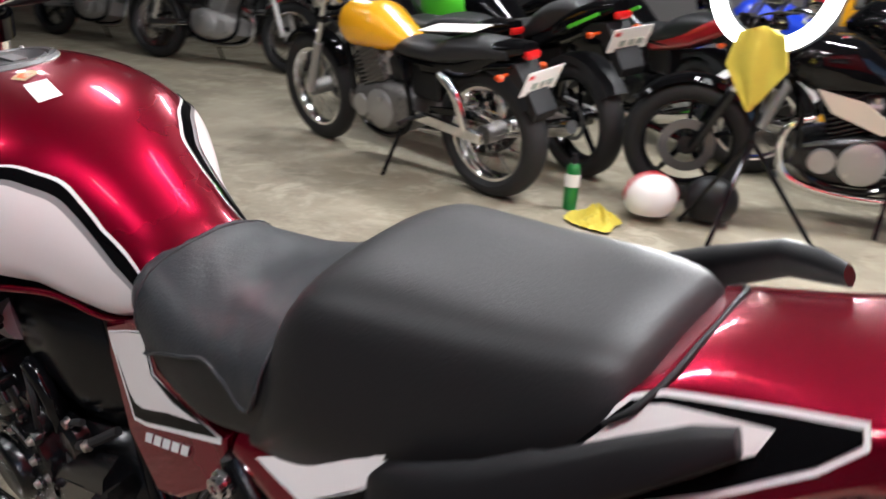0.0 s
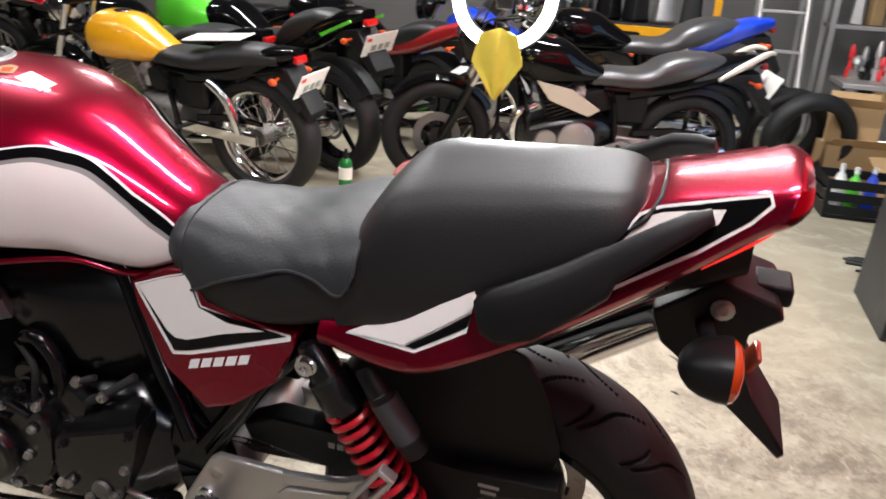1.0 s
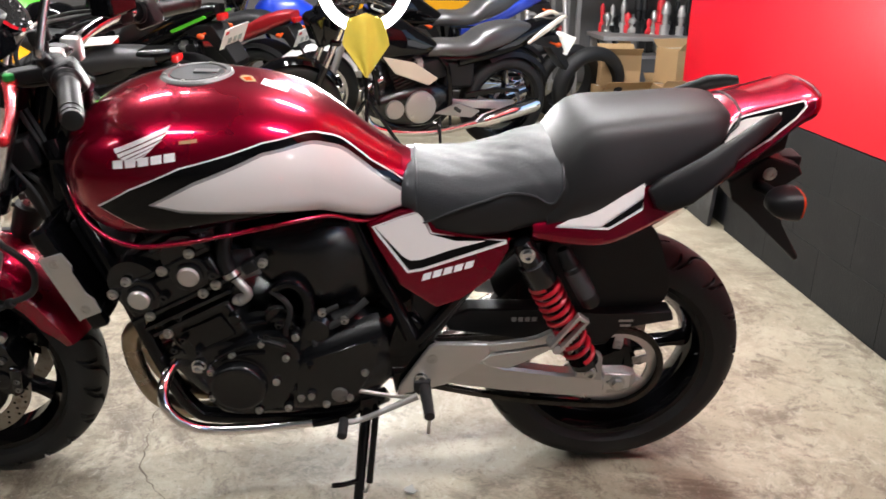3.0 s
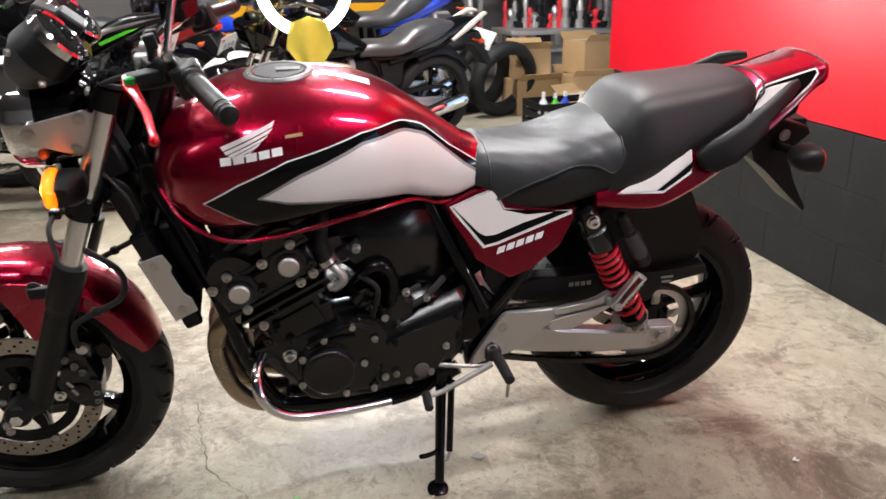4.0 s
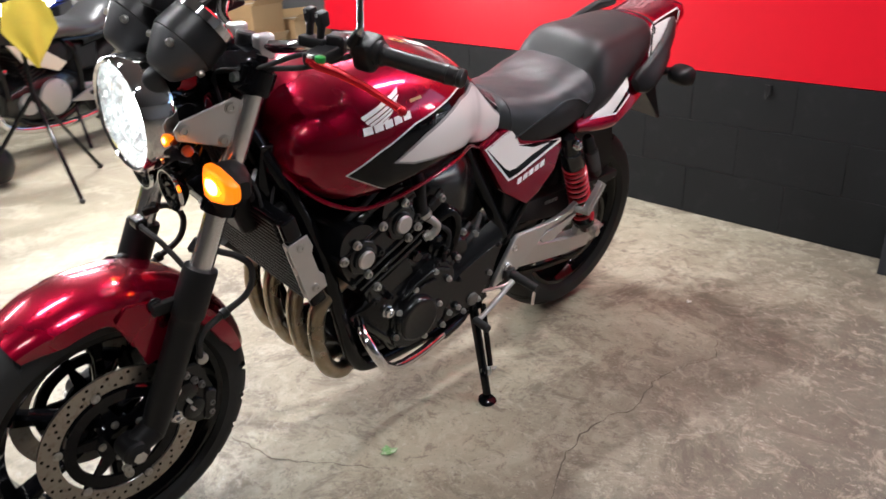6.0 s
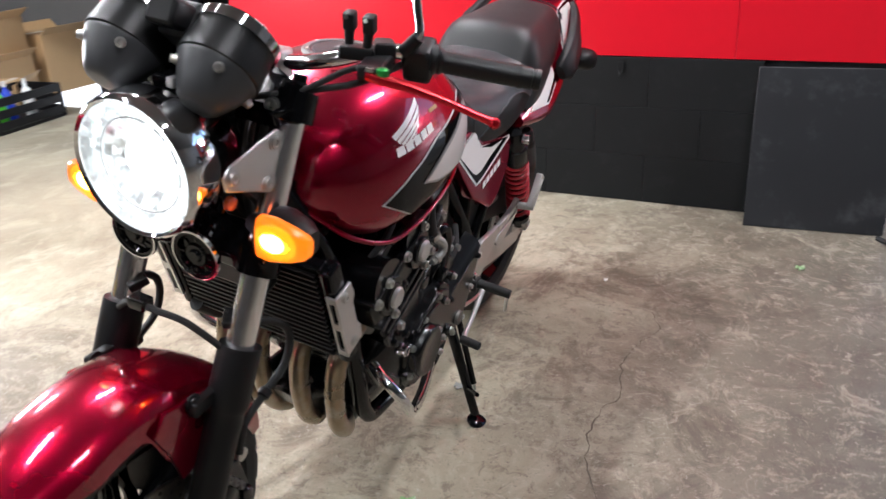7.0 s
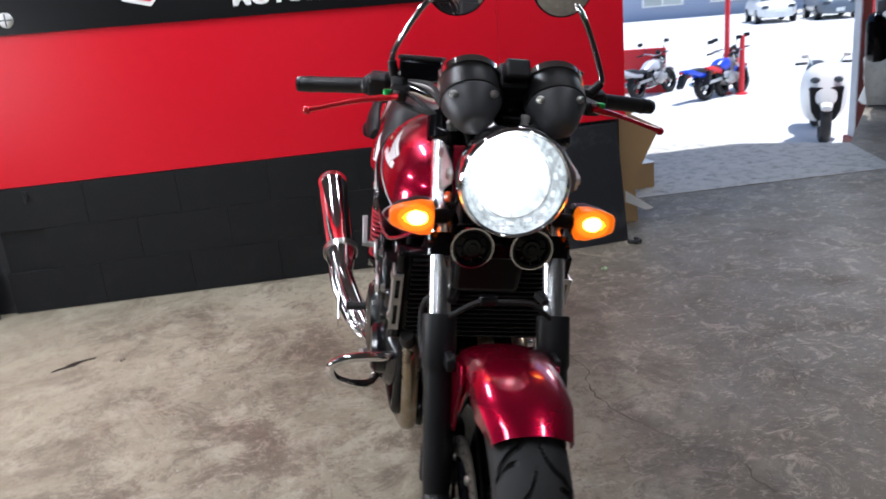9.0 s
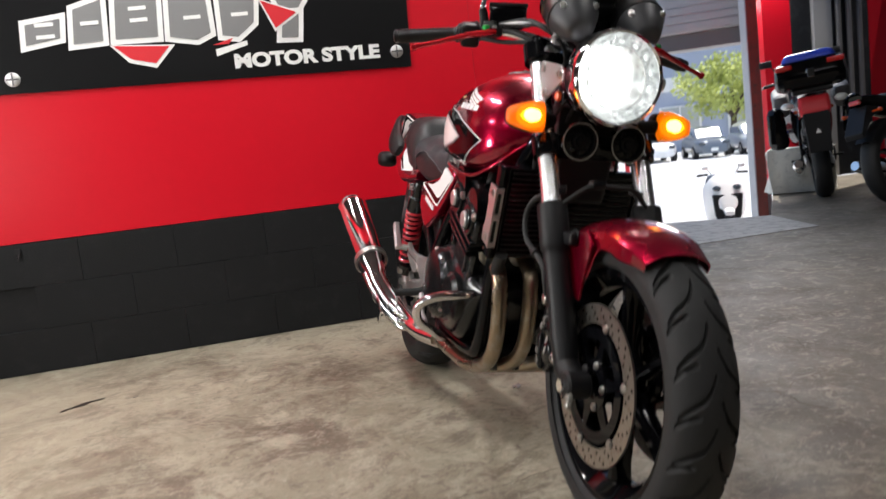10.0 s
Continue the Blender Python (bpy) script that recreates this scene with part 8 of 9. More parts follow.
for k in range(24):
    z = (0.366, 0.966, 1.516)[k % 3]
    x = -2.25 + 1.0 * ((k * 0.29) % 1)
    w, h = 0.06 + 0.08 * random.random(), 0.10 + 0.22 * random.random()
    sh = Shape().box((0, 0, h / 2), (w, 0.12, h), bevel=0.012, taper=(0.85, 0.8)).rod((0, 0, h * 0.9), (0.01, 0, h * 1.15), w * 0.22, seg=10)
    solid("spare_part", sh, random.choice((ENGINE, PLASTIC, CAST, RUBBER, CARD)), "dark spare part kept on the steel shelf", "spare part", "spare parts", m=pose(x, -6.0 + 0.15 * random.uniform(-1, 1), z, 0, 0, random.uniform(-30, 30)))


def box(x, y, z, sx, sy, sz, turn, label="brown cardboard box with folded flaps"):
    b = thing("cardboard_box", pose(x, y, z, 0, 0, turn), label, "box", "cardboard boxes")
    part("box_body", Shape().box((0, 0, sz / 2), (sx, sy, sz), bevel=0.003), CARD, b)
    part("tape", Shape().box((0, 0, sz + 0.0012), (sx * 0.99, 0.05, 0.0012)), IVORY, b)
    for s in (1, -1):
        part("flap", Shape().box((0, s * (sy / 2 + 0.03), sz + 0.02), (sx * 0.96, 0.10, 0.004), pose(0, 0, 0, 38 * s)), CARD, b)
    return b


box(-1.22, -4.45, 0.0, 0.38, 0.30, 0.27, 8)
box(-1.20, -4.45, 0.275, 0.30, 0.28, 0.24, -6)
box(-1.66, -4.35, 0.0, 0.42, 0.34, 0.30, 4)
box(-1.70, -4.35, 0.305, 0.36, 0.30, 0.26, 14)
box(-2.15, -4.30, 0.0, 0.40, 0.36, 0.42, -5)
box(-1.45, -3.95, 0.0, 0.26, 0.24, 0.20, 25)
crate = thing("plastic_crate", pose(-1.20, -3.62, 0, 0, 0, 4), "black plastic crate full of bottles and rags", "crate")
part("crate_base", Shape().box((0, 0, 0.012), (0.50, 0.34, 0.02)), PLASTIC, crate)
for s in (1, -1):
    for z in (0.05, 0.12, 0.19):
        part("crate_slat", Shape().box((0, 0.17 * s, z), (0.50, 0.008, 0.05), bevel=0.002), PLASTIC, crate)
        part("crate_slat", Shape().box((0.25 * s, 0, z), (0.008, 0.34, 0.05), bevel=0.002), PLASTIC, crate)
    for x in (-0.245, 0.245):
        part("crate_corner", Shape().box((x, 0.165 * s, 0.11), (0.02, 0.02, 0.21)), PLASTIC, crate)


def bottle(x, y, z, r, h, material, label, cap=None):
    b = thing("bottle", Matrix.Translation((x, y, z)), label, "bottle", "bottles")
    part("bottle_body", Shape().lathe([(0.001, r * 0.9), (0.008, r), (h * 0.55, r), (h * 0.72, r * 0.75), (h * 0.80, r * 0.36), (h * 0.88, r * 0.34), (h * 0.88, 0)], (0, 0, 0), (0, 0, 1), 22), material, b)
    part("cap", Shape().lathe([(h * 0.86, r * 0.42), (h, r * 0.38), (h, 0)], (0, 0, 0), (0, 0, 1), 16), cap or WHITE, b)


for k, (x, y, m) in enumerate(((-1.32, -3.60, WHITE), (-1.22, -3.66, BLUE), (-1.12, -3.60, GREEN), (-1.06, -3.68, WHITE))):
    bottle(x, y, 0.024, 0.035, 0.24, m, "plastic bottle standing in the black crate")
YEL_PL = mat("yellow_plastic", (0.75, 0.55, 0.02), 0.35, 0, 0.3, 0.06, 9)
bottle(-1.42, -2.82, 0.0, 0.035, 0.30, YEL_PL, "yellow plastic bottle on the floor", PLASTIC)
bottle(-1.30, -2.92, 0.0, 0.045, 0.20, WHITE, "white plastic bottle on the floor")
bottle(-1.52, -2.95, 0.40, 0.045, 0.22, WHITE, "white plastic bottle on the low shelf")
bottle(-1.66, -2.90, 0.40, 0.05, 0.18, BLUE, "blue plastic bottle on the low shelf")
low = thing("low_shelf", None, "low dark shelf with bottles beside the red wall", "shelf")
part("shelf_board", Shape().box((-1.75, -2.95, 0.385), (0.60, 0.34, 0.028), bevel=0.002), BOARD, low)
for x in (-1.48, -2.02):
    part("shelf_side", Shape().box((x, -2.95, 0.185), (0.025, 0.32, 0.37)), BOARD, low)
solid("pipe", Shape().rod((-1.08, -2.62, 0.012), (-1.62, -2.72, 0.20), 0.011, seg=12), WHITE, "white plastic pipe leaning on the low shelf", "pipe")
for k in range(5):
    pts = [(-0.98 - 0.2 * i * (1 + 0.1 * k) + 0.03 * math.sin(3 * i + k), -2.50 - 0.06 * k - 0.05 * math.sin(2.1 * i + k), 0.007) for i in range(6)]
    solid("cable", Shape().tube(pts, 0.006, 6), RUBBER, "black power cable lying on the floor", "cable", "floor cables")


def loose_tyre(x, y, z, tilt, turn, r=0.30):
    sh = Shape().lathe(tyre_profile(r, 0.13, r - 0.09), (0, 0, 0), (0, 1, 0), 44, loop=True)
    return solid("tyre", sh, OLD_RUBBER, "used motorcycle tyre leaning against the stack", "tyre", "loose tyres", m=pose(x, y, z, tilt, 0, turn))


loose_tyre(-0.93, -4.25, 0.292, -14, 20)
loose_tyre(-0.80, -4.48, 0.290, -16, 24)
loose_tyre(-0.66, -4.75, 0.292, -14, 18)
ladder = thing("ladder", None, "aluminium step ladder leaning in the back corner", "ladder")
for x in (-0.60, -0.92):
    part("ladder_rail", Shape().rod((x, -4.95, 0.03), (x + 0.05, -5.55, 2.25), 0.022, seg=10), CAST, ladder)
    part("ladder_rail", Shape().rod((x - 0.02, -5.85, 0.03), (x + 0.05, -5.60, 2.25), 0.020, seg=10), CAST, ladder)
for k in range(8):
    f = (k + 0.7) / 8.2
    part("rung", Shape().box((-0.735 + 0.02 * f, -4.95 - 0.6 * f, 0.03 + 2.22 * f), (0.32, 0.05, 0.022), bevel=0.003), CAST, ladder)
yr = thing("yellow_rack", None, "yellow steel storage rack at the back wall", "rack")
for x in (-0.30, 1.20):
    part("rack_post", Shape().box((x, -5.90, 1.15), (0.06, 0.06, 2.3)), YELLOW, yr)
for z in (0.78, 1.75):
    part("rack_beam", Shape().box((0.45, -5.87, z), (1.50, 0.05, 0.11), bevel=0.004), YELLOW, yr)
    part("rack_deck", Shape().box((0.45, -6.1, z + 0.065), (1.50, 0.45, 0.02)), BOARD, yr)
for k in range(6):
    solid("crank_case", Shape().box((0, 0, 0.12), (0.18, 0.2, 0.24), bevel=0.03, taper=(0.8, 0.8)).rod((0, 0, 0.22), (0, 0, 0.30), 0.04, seg=12), random.choice((ENGINE, CAST, PLASTIC)),
          "dark engine casing stored on the yellow rack", "engine part", "engine casings", m=pose(-0.1 + 0.23 * k, -6.08, 0.857, 0, 0, 20 * k))

# cardboard by the door
cb = thing("cardboard_sheet", pose(-1.20, 1.36, 0.0, 0, 0, 8), "folded brown cardboard leaning behind the board", "cardboard")
part("sheet", Shape().plate([(-0.10, 0.0), (0.00, 0.0), (-0.02, 0.22), (0.13, 0.47), (-0.02, 0.55), (-0.12, 0.56)], -0.004, 0.004, plane="yz"), CARD, cb)
part("sheet", Shape().plate([(-0.10, 0.50), (0.02, 0.56), (0.05, 0.60), (-0.02, 0.64), (-0.12, 0.58)], -0.05, -0.044, plane="yz"), CARD, cb)
low_box = thing("cardboard_box", pose(-1.95, 1.57, 0.0, 0, 0, 6), "low brown cardboard box with a white lid by the door", "box", "cardboard boxes")
part("box_body", Shape().box((0, 0, 0.075), (0.26, 0.26, 0.15), bevel=0.003), CARD, low_box)
part("box_lid", Shape().box((0, 0, 0.153), (0.27, 0.27, 0.006), bevel=0.001), SKIN_WHITE, low_box)
solid("paper_sheet", Shape().plate([(1.25, 0.20), (1.44, 0.06), (1.40, 0.055), (1.25, 0.13)], -1.19, -1.186, plane="yz"), SKIN_WHITE, "white torn sheet hanging from the cardboard", "paper")
solid("rubber_wedge", Shape().tube([(-0.84, 1.17, 0.012), (-0.81, 1.20, 0.014), (-0.83, 1.225, 0.014), (-0.87, 1.215, 0.012)], 0.009, 8), RUBBER, "small black rubber loop on the floor", "wedge")

# scraps and marks on the floor
def scrap(x, y, r, m, label):
    sh = Shape()
    n = 9
    sh.add([(r * math.cos(2 * math.pi * k / n) * (0.6 + 0.4 * math.sin(3.1 * k)), r * math.sin(2 * math.pi * k / n) * (0.7 + 0.3 * math.cos(2.3 * k)), 0.004 + 0.004 * math.sin(2.9 * k)) for k in range(n)], [tuple(range(n))])
    ob = solid("scrap", sh, m, label, "litter", "floor litter", m=pose(x, y, 0.002, 0, 0, 40))
    ob.modifiers.new("thickness", "SOLIDIFY").thickness = 0.002


scrap(-0.53, 0.945, 0.022, LEAFM, "small green plastic scrap on the floor")
scrap(0.900, 0.260, 0.026, LEAFM, "small green leaf lying on the floor")
scrap(0.47, 0.19, 0.022, CLEAR_SCRAP, "small clear plastic scrap on the floor")
scrap(-0.245, 0.385, 0.010, SKIN_WHITE, "tiny white paper scrap on the floor")
OIL = mat("dark_oil_stain", (0.03, 0.025, 0.02), 0.4, 0, 0, 0.2, 20)


def flat_mark(name, pts, widths, m, label):
    """A thin ragged ribbon lying on the floor."""
    rng = random.Random(len(pts) * 7 + int(100 * abs(pts[0][0])))
    sh = Shape()
    rows = []
    for k in range(len(pts) - 1):
        a, b = Vector((*pts[k], 0)), Vector((*pts[k + 1], 0))
        d = (b - a).normalized()
        n = Vector((-d.y, d.x, 0))
        steps = max(2, int((b - a).length / 0.02))
        for i in range(steps):
            f = i / steps
            w = (widths[k] * (1 - f) + widths[k + 1] * f) * rng.uniform(0.15, 1.0)
            c = a.lerp(b, f) + n * rng.uniform(-0.008, 0.008)
            rows.append([c + n * w + Vector((0, 0, 0.0022)), c - n * w + Vector((0, 0, 0.0022))])
    sh.loft(rows, closed=False)
    return solid(name, sh, m, label, "floor mark", kind="structure")


CRACK = mat("crack_dirt", (0.11, 0.088, 0.066), 0.9, 0, 0, 0.3, 30)
flat_mark("trim_crack", [(1.14, -0.26), (1.13, -0.16), (1.125, -0.07), (1.10, 0.03), (1.09, 0.10), (1.03, 0.18), (0.965, 0.27), (0.93, 0.33)], [0.001, 0.0025, 0.002, 0.003, 0.0024, 0.0026, 0.002, 0.001], CRACK, "fine crack in the concrete floor")
flat_mark("trim_crack", [(-0.09, 0.57), (0.0, 0.60), (0.11, 0.565), (0.21, 0.545), (0.29, 0.56), (0.37, 0.575), (0.48, 0.54), (0.62, 0.56), (0.72, 0.60), (0.80, 0.65), (0.87, 0.70)], [0.001, 0.002, 0.0018, 0.0024, 0.0022, 0.002, 0.0026, 0.0022, 0.0026, 0.002, 0.001], CRACK, "fine crack in the concrete floor")
flat_mark("trim_crack", [(1.50, -0.62), (1.36, -0.48), (1.24, -0.37), (1.14, -0.26)], [0.001, 0.002, 0.0018, 0.001], CRACK, "fine crack in the concrete floor")
flat_mark("trim_crack", [(0.87, 0.70), (0.945, 0.78), (1.06, 0.77), (1.14, 0.80)], [0.001, 0.002, 0.0022, 0.001], CRACK, "fine crack in the concrete floor")
flat_mark("trim_crack", [(0.95, 0.79), (0.89, 0.87), (0.86, 1.0), (0.89, 1.12)], [0.001, 0.002, 0.0018, 0.001], CRACK, "fine crack in the concrete floor")
flat_mark("trim_crack", [(0.33, 1.19), (0.51, 1.17), (0.68, 1.12), (0.78, 1.09)], [0.001, 0.002, 0.0018, 0.001], CRACK, "fine crack in the concrete floor")
flat_mark("trim_crack", [(0.62, 1.55), (0.58, 1.65), (0.66, 1.8), (0.6, 2.1)], [0.001, 0.002, 0.0018, 0.001], CRACK, "fine crack in the concrete floor")
flat_mark("trim_stain", [(-0.235, -1.275), (-0.27, -1.23), (-0.31, -1.18), (-0.335, -1.12)], [0.014, 0.026, 0.012, 0.006], OIL, "dark oil smear on the floor")
flat_mark("trim_stain", [(-0.25, -1.03), (-0.262, -1.02), (-0.27, -1.01)], [0.006, 0.011, 0.005], OIL, "dark oil spot on the floor")
# hooks on the wall
for y in (0.235, -1.50):
    hk = thing("wall_hook", None, "small dark steel latch on the black wall", "hook", "wall latches")
    part("latch_plate", Shape().box((XW + 0.006, y, 0.535), (0.006, 0.022, 0.036), bevel=0.001), PLASTIC, hk)
    part("latch_ring", Shape().tube([(XW + 0.012, y - 0.008, 0.53), (XW + 0.022, y, 0.505), (XW + 0.012, y + 0.008, 0.53)], 0.0025, 6), PLASTIC, hk)

# sign lettering: plain slabs for the shop's name, red shapes, and the line below it
def slab(pts, lift, m, name):
    part(name, Shape().plate(pts, SX + 0.006 + lift, SX + 0.008 + lift, plane="yz"), m, sign)


blocks = [[(-1.35, 1.37), (-1.17, 1.40), (-1.155, 1.525), (-1.34, 1.50)], [(-1.165, 1.365), (-1.0, 1.375), (-0.985, 1.60), (-1.145, 1.55)], [(-0.995, 1.375), (-0.775, 1.375), (-0.755, 1.62), (-0.97, 1.61)],
          [(-0.77, 1.375), (-0.63, 1.35), (-0.55, 1.385), (-0.555, 1.62), (-0.75, 1.62)], [(-0.545, 1.365), (-0.45, 1.35), (-0.36, 1.42), (-0.335, 1.60), (-0.54, 1.62)], [(-0.29, 1.335), (-0.17, 1.33), (-0.15, 1.48), (-0.05, 1.62), (-0.33, 1.62), (-0.27, 1.46)]]
for k, b in enumerate(blocks):
    slab(b, 0.0, SKIN_WHITE, "name_outline")
    slab(grow(b, -0.022), 0.002, SIGN_GREY, "name_slab")
    cy, cz = sum(p[0] for p in b) / len(b), sum(p[1] for p in b) / len(b)
    for dz in ((-0.022, 0.028) if k in (0, 2) else (0.0,)):
        slab([(cy - 0.028, cz + dz - 0.008), (cy + 0.045, cz + dz - 0.006), (cy + 0.045, cz + dz + 0.010), (cy - 0.028, cz + dz + 0.008)], 0.004, SKIN_WHITE, "name_cut")
slab([(-1.0, 1.375), (-0.73, 1.36), (-0.82, 1.265), (-0.93, 1.295)], -0.001, SKIN_WHITE, "swoosh_outline")
slab([(-0.985, 1.37), (-0.755, 1.355), (-0.82, 1.285), (-0.92, 1.31)], 0.001, SIGN_RED, "red_swoosh")
slab([(-0.35, 1.535), (-0.165, 1.465), (-0.29, 1.385)], 0.003, SKIN_WHITE, "swoosh_outline")
slab([(-0.34, 1.525), (-0.185, 1.465), (-0.285, 1.40)], 0.005, SIGN_RED, "red_swoosh")
slab([(-0.56, 1.325), (-0.42, 1.355), (-0.42, 1.335), (-0.56, 1.295)], 0.001, SKIN_WHITE, "swoosh_outline")
slab([(-0.57, 1.345), (-0.48, 1.37), (-0.50, 1.345)], 0.001, SIGN_RED, "red_swoosh")
for y, z in ((0.262, 1.255), (-1.40, 1.262)):
    sb = part("sign_bolt", Shape().lathe([(0, 0.030), (0.004, 0.030), (0.007, 0.026), (0.007, 0)], (SX + 0.006, y, z), (1, 0, 0), 26), BRUSHED, sign)
    part("bolt_slot", Shape().box((SX + 0.0132, y, z), (0.002, 0.006, 0.052)), GREY_TEXT, sb)
    part("bolt_slot", Shape().box((SX + 0.0132, y, z), (0.0024, 0.052, 0.006)), GREY_TEXT, sb)
txt = bpy.data.curves.new("motor_style", "FONT")
txt.body, txt.size, txt.extrude, txt.offset = "MOTOR STYLE", 0.083, 0.0015, 0.0040
tmp = new("tmp", txt)
bpy.context.view_layer.update()
tm = bpy.data.meshes.new_from_object(tmp.evaluated_get(bpy.context.evaluated_depsgraph_get()))
bpy.data.objects.remove(tmp)
w = max(v.co.x for v in tm.vertices)
lt = part("lettering", tm, SKIN_WHITE, sign, "raised white lettering")
lt.matrix_local = Matrix.Translation((SX + 0.008, -0.49, 1.239)) @ Matrix(((0, 0, 1, 0), (0.67 / w, 0, 0, 0), (-0.012, 1, 0, 0), (0, 0, 0, 1)))
# ceiling battens
for tx, ty, power in TUBES:
    cb = thing("ceiling_light", Matrix.Translation((tx, ty, CEILING)), "lit white tube lamp under the ceiling", "lamp", "ceiling tubes")
    part("batten", Shape().box((0, 0, -0.03), (1.25, 0.09, 0.06), bevel=0.006), WHITE, cb)
    part("tube", Shape().rod((-0.59, 0, -0.085), (0.59, 0, -0.085), 0.016, seg=16), TUBE, cb)
    for s in (-0.6, 0.6):
        part("tube_end", Shape().box((s, 0, -0.075), (0.02, 0.04, 0.05), bevel=0.003), WHITE, cb)
# ---- outside the door ----
GZ = -0.95
CLOTH_PALE = mat("pale_dusty_cloth", (0.55, 0.53, 0.47), 0.9, 0, 0, 0.2, 9, 0.003, 60, second=(0.38, 0.36, 0.32), amount=0.4)
STEEL_GREY = mat("grey_painted_steel", (0.16, 0.15, 0.15), 0.5, 0.3, 0, 0.15, 6)
SHUTTER = mat("grey_shutter", (0.42, 0.41, 0.40), 0.5, 0.2, 0, 0.1, 4)
CONC2 = mat("grey_facade", (0.38, 0.42, 0.53), 0.8, 0, 0, 0.1, 0.5)
GLASS_DK = mat("dark_window", (0.04, 0.05, 0.06), 0.1, 0, 0.5, 0.1, 2)
# the lit interior behind the glass is put into a pale base colour
SHOP_PANE = mat("bright_shop_window", (0.42, 0.44, 0.42), 0.15, 0, 0.5, 0.3, 0.6)
FOLIAGE = mat("sunlit_foliage", (0.42, 0.46, 0.13), 0.7, 0, 0, 0.35, 2, 0, 20)
BARK = mat("bark", (0.10, 0.07, 0.05), 0.9, 0, 0, 0.3, 6, 0.004, 40)
CARP = mat("silver_car_paint", (0.55, 0.56, 0.58), 0.3, 0.3, 0.8, 0.05, 3)
CARD_ = mat("dark_car_paint", (0.13, 0.15, 0.18), 0.3, 0.2, 0.8, 0.05, 3)
post = thing("door_post", None, "grey steel column beside the open shutter", "column")
PD = Vector((-5.45, 5.60, 0))
pm = Matrix.Translation(PD) @ pose(0, 0, 0, 0, 0, 165)
RUST = mat("rusty_red_primer", (0.20, 0.055, 0.045), 0.8, 0.0, 0, 0.35, 7, 0.001, 60, second=(0.10, 0.06, 0.05), amount=0.5)
# lighter copy of the grey paint: sunlight on one flange put into its colour
LIT_STEEL = mat("sunlit_grey_paint", (0.42, 0.43, 0.45), 0.6, 0.0, 0, 0.2, 5)
part("flange", Shape().box(pm @ Vector((0, 0.085, 1.12)), (0.18, 0.016, 4.14), pm), LIT_STEEL, post)
part("flange", Shape().box(pm @ Vector((0, -0.085, 1.12)), (0.18, 0.016, 4.14), pm), STEEL_GREY, post)
part("web", Shape().box(pm @ Vector((0, 0, 1.12)), (0.016, 0.154, 4.14), pm), RUST, post)
part("base_plate", Shape().box(pm @ Vector((0, 0, -0.80)), (0.26, 0.26, 0.30), pm, 0.01), RUST, post)
stack = thing("covered_crate", Matrix.Translation((-3.62, 4.66, 0)) @ pose(0, 0, 0, 0, 0, 52), "low crate under a pale dusty cloth cover", "crate")
part("crate", Shape().box((0, 0, 0.18), (0.36, 0.20, 0.35), bevel=0.02), CARD, stack)
cv = Shape()
cv.loft([[Vector((sx * (0.27 + 0.035 * math.sin(3 * a + z0 * 9)) * abs(math.cos(a)) ** 0.35 * (1 if math.cos(a) > 0 else -1), (0.17 + 0.02 * math.sin(5 * a + z0 * 7)) * abs(math.sin(a)) ** 0.35 * (1 if math.sin(a) > 0 else -1), z0)) for a in [2 * math.pi * i / 40 for i in range(40)]] for z0, sx in ((0.012, 1.12), (0.12, 1.06), (0.26, 1.02), (0.40, 0.99), (0.43, 0.9))])
part("cloth_cover", cv, CLOTH_PALE, stack)
sb = thing("wall_shutter", None, "rolled grey shutter box over the open door", "shutter", kind="structure")
sm = Matrix.Translation((-7.0, 4.45, 0)) @ pose(0, 0, 0, 0, 0, 56)
part("shutter_box", Shape().box(sm @ Vector((0, 0, 2.35)), (3.6, 0.5, 0.9), sm, 0.01), SHUTTER, sb)
part("lintel", Shape().box(sm @ Vector((0, 0.02, 1.80)), (3.6, 0.40, 0.20), sm, 0.01), STEEL_GREY, sb)
for k in range(8):
    part("shutter_slat", Shape().box(sm @ Vector((0, -0.255, 1.97 + 0.1 * k)), (3.58, 0.014, 0.085), sm, 0.003), SHUTTER, sb)
# wall by the touring bike
wr = thing("wall_door_side", None, "red and dark boarded wall beside the door", "wall", kind="structure")
for a, b, m, n in ((5.12, 5.48, RED_WALL, "board"), (5.48, 5.74, BOARD, "board"), (5.74, 5.98, SHUTTER, "pilaster"), (5.98, 6.5, BOARD, "board"), (6.5, 9.0, RED_WALL, "board")):
    part(n, Shape().box((-4.66 + (0.04 if m is SHUTTER else 0), (a + b) / 2, 1.55), (0.08, b - a - 0.004, 3.09), bevel=0.003), m, wr)
for k in range(3):
    part("downpipe", Shape().rod((-4.58, 6.06 + 0.14 * k, 0.6), (-4.58, 6.06 + 0.14 * k, 3.0), 0.03, seg=12), STEEL_GREY, wr)
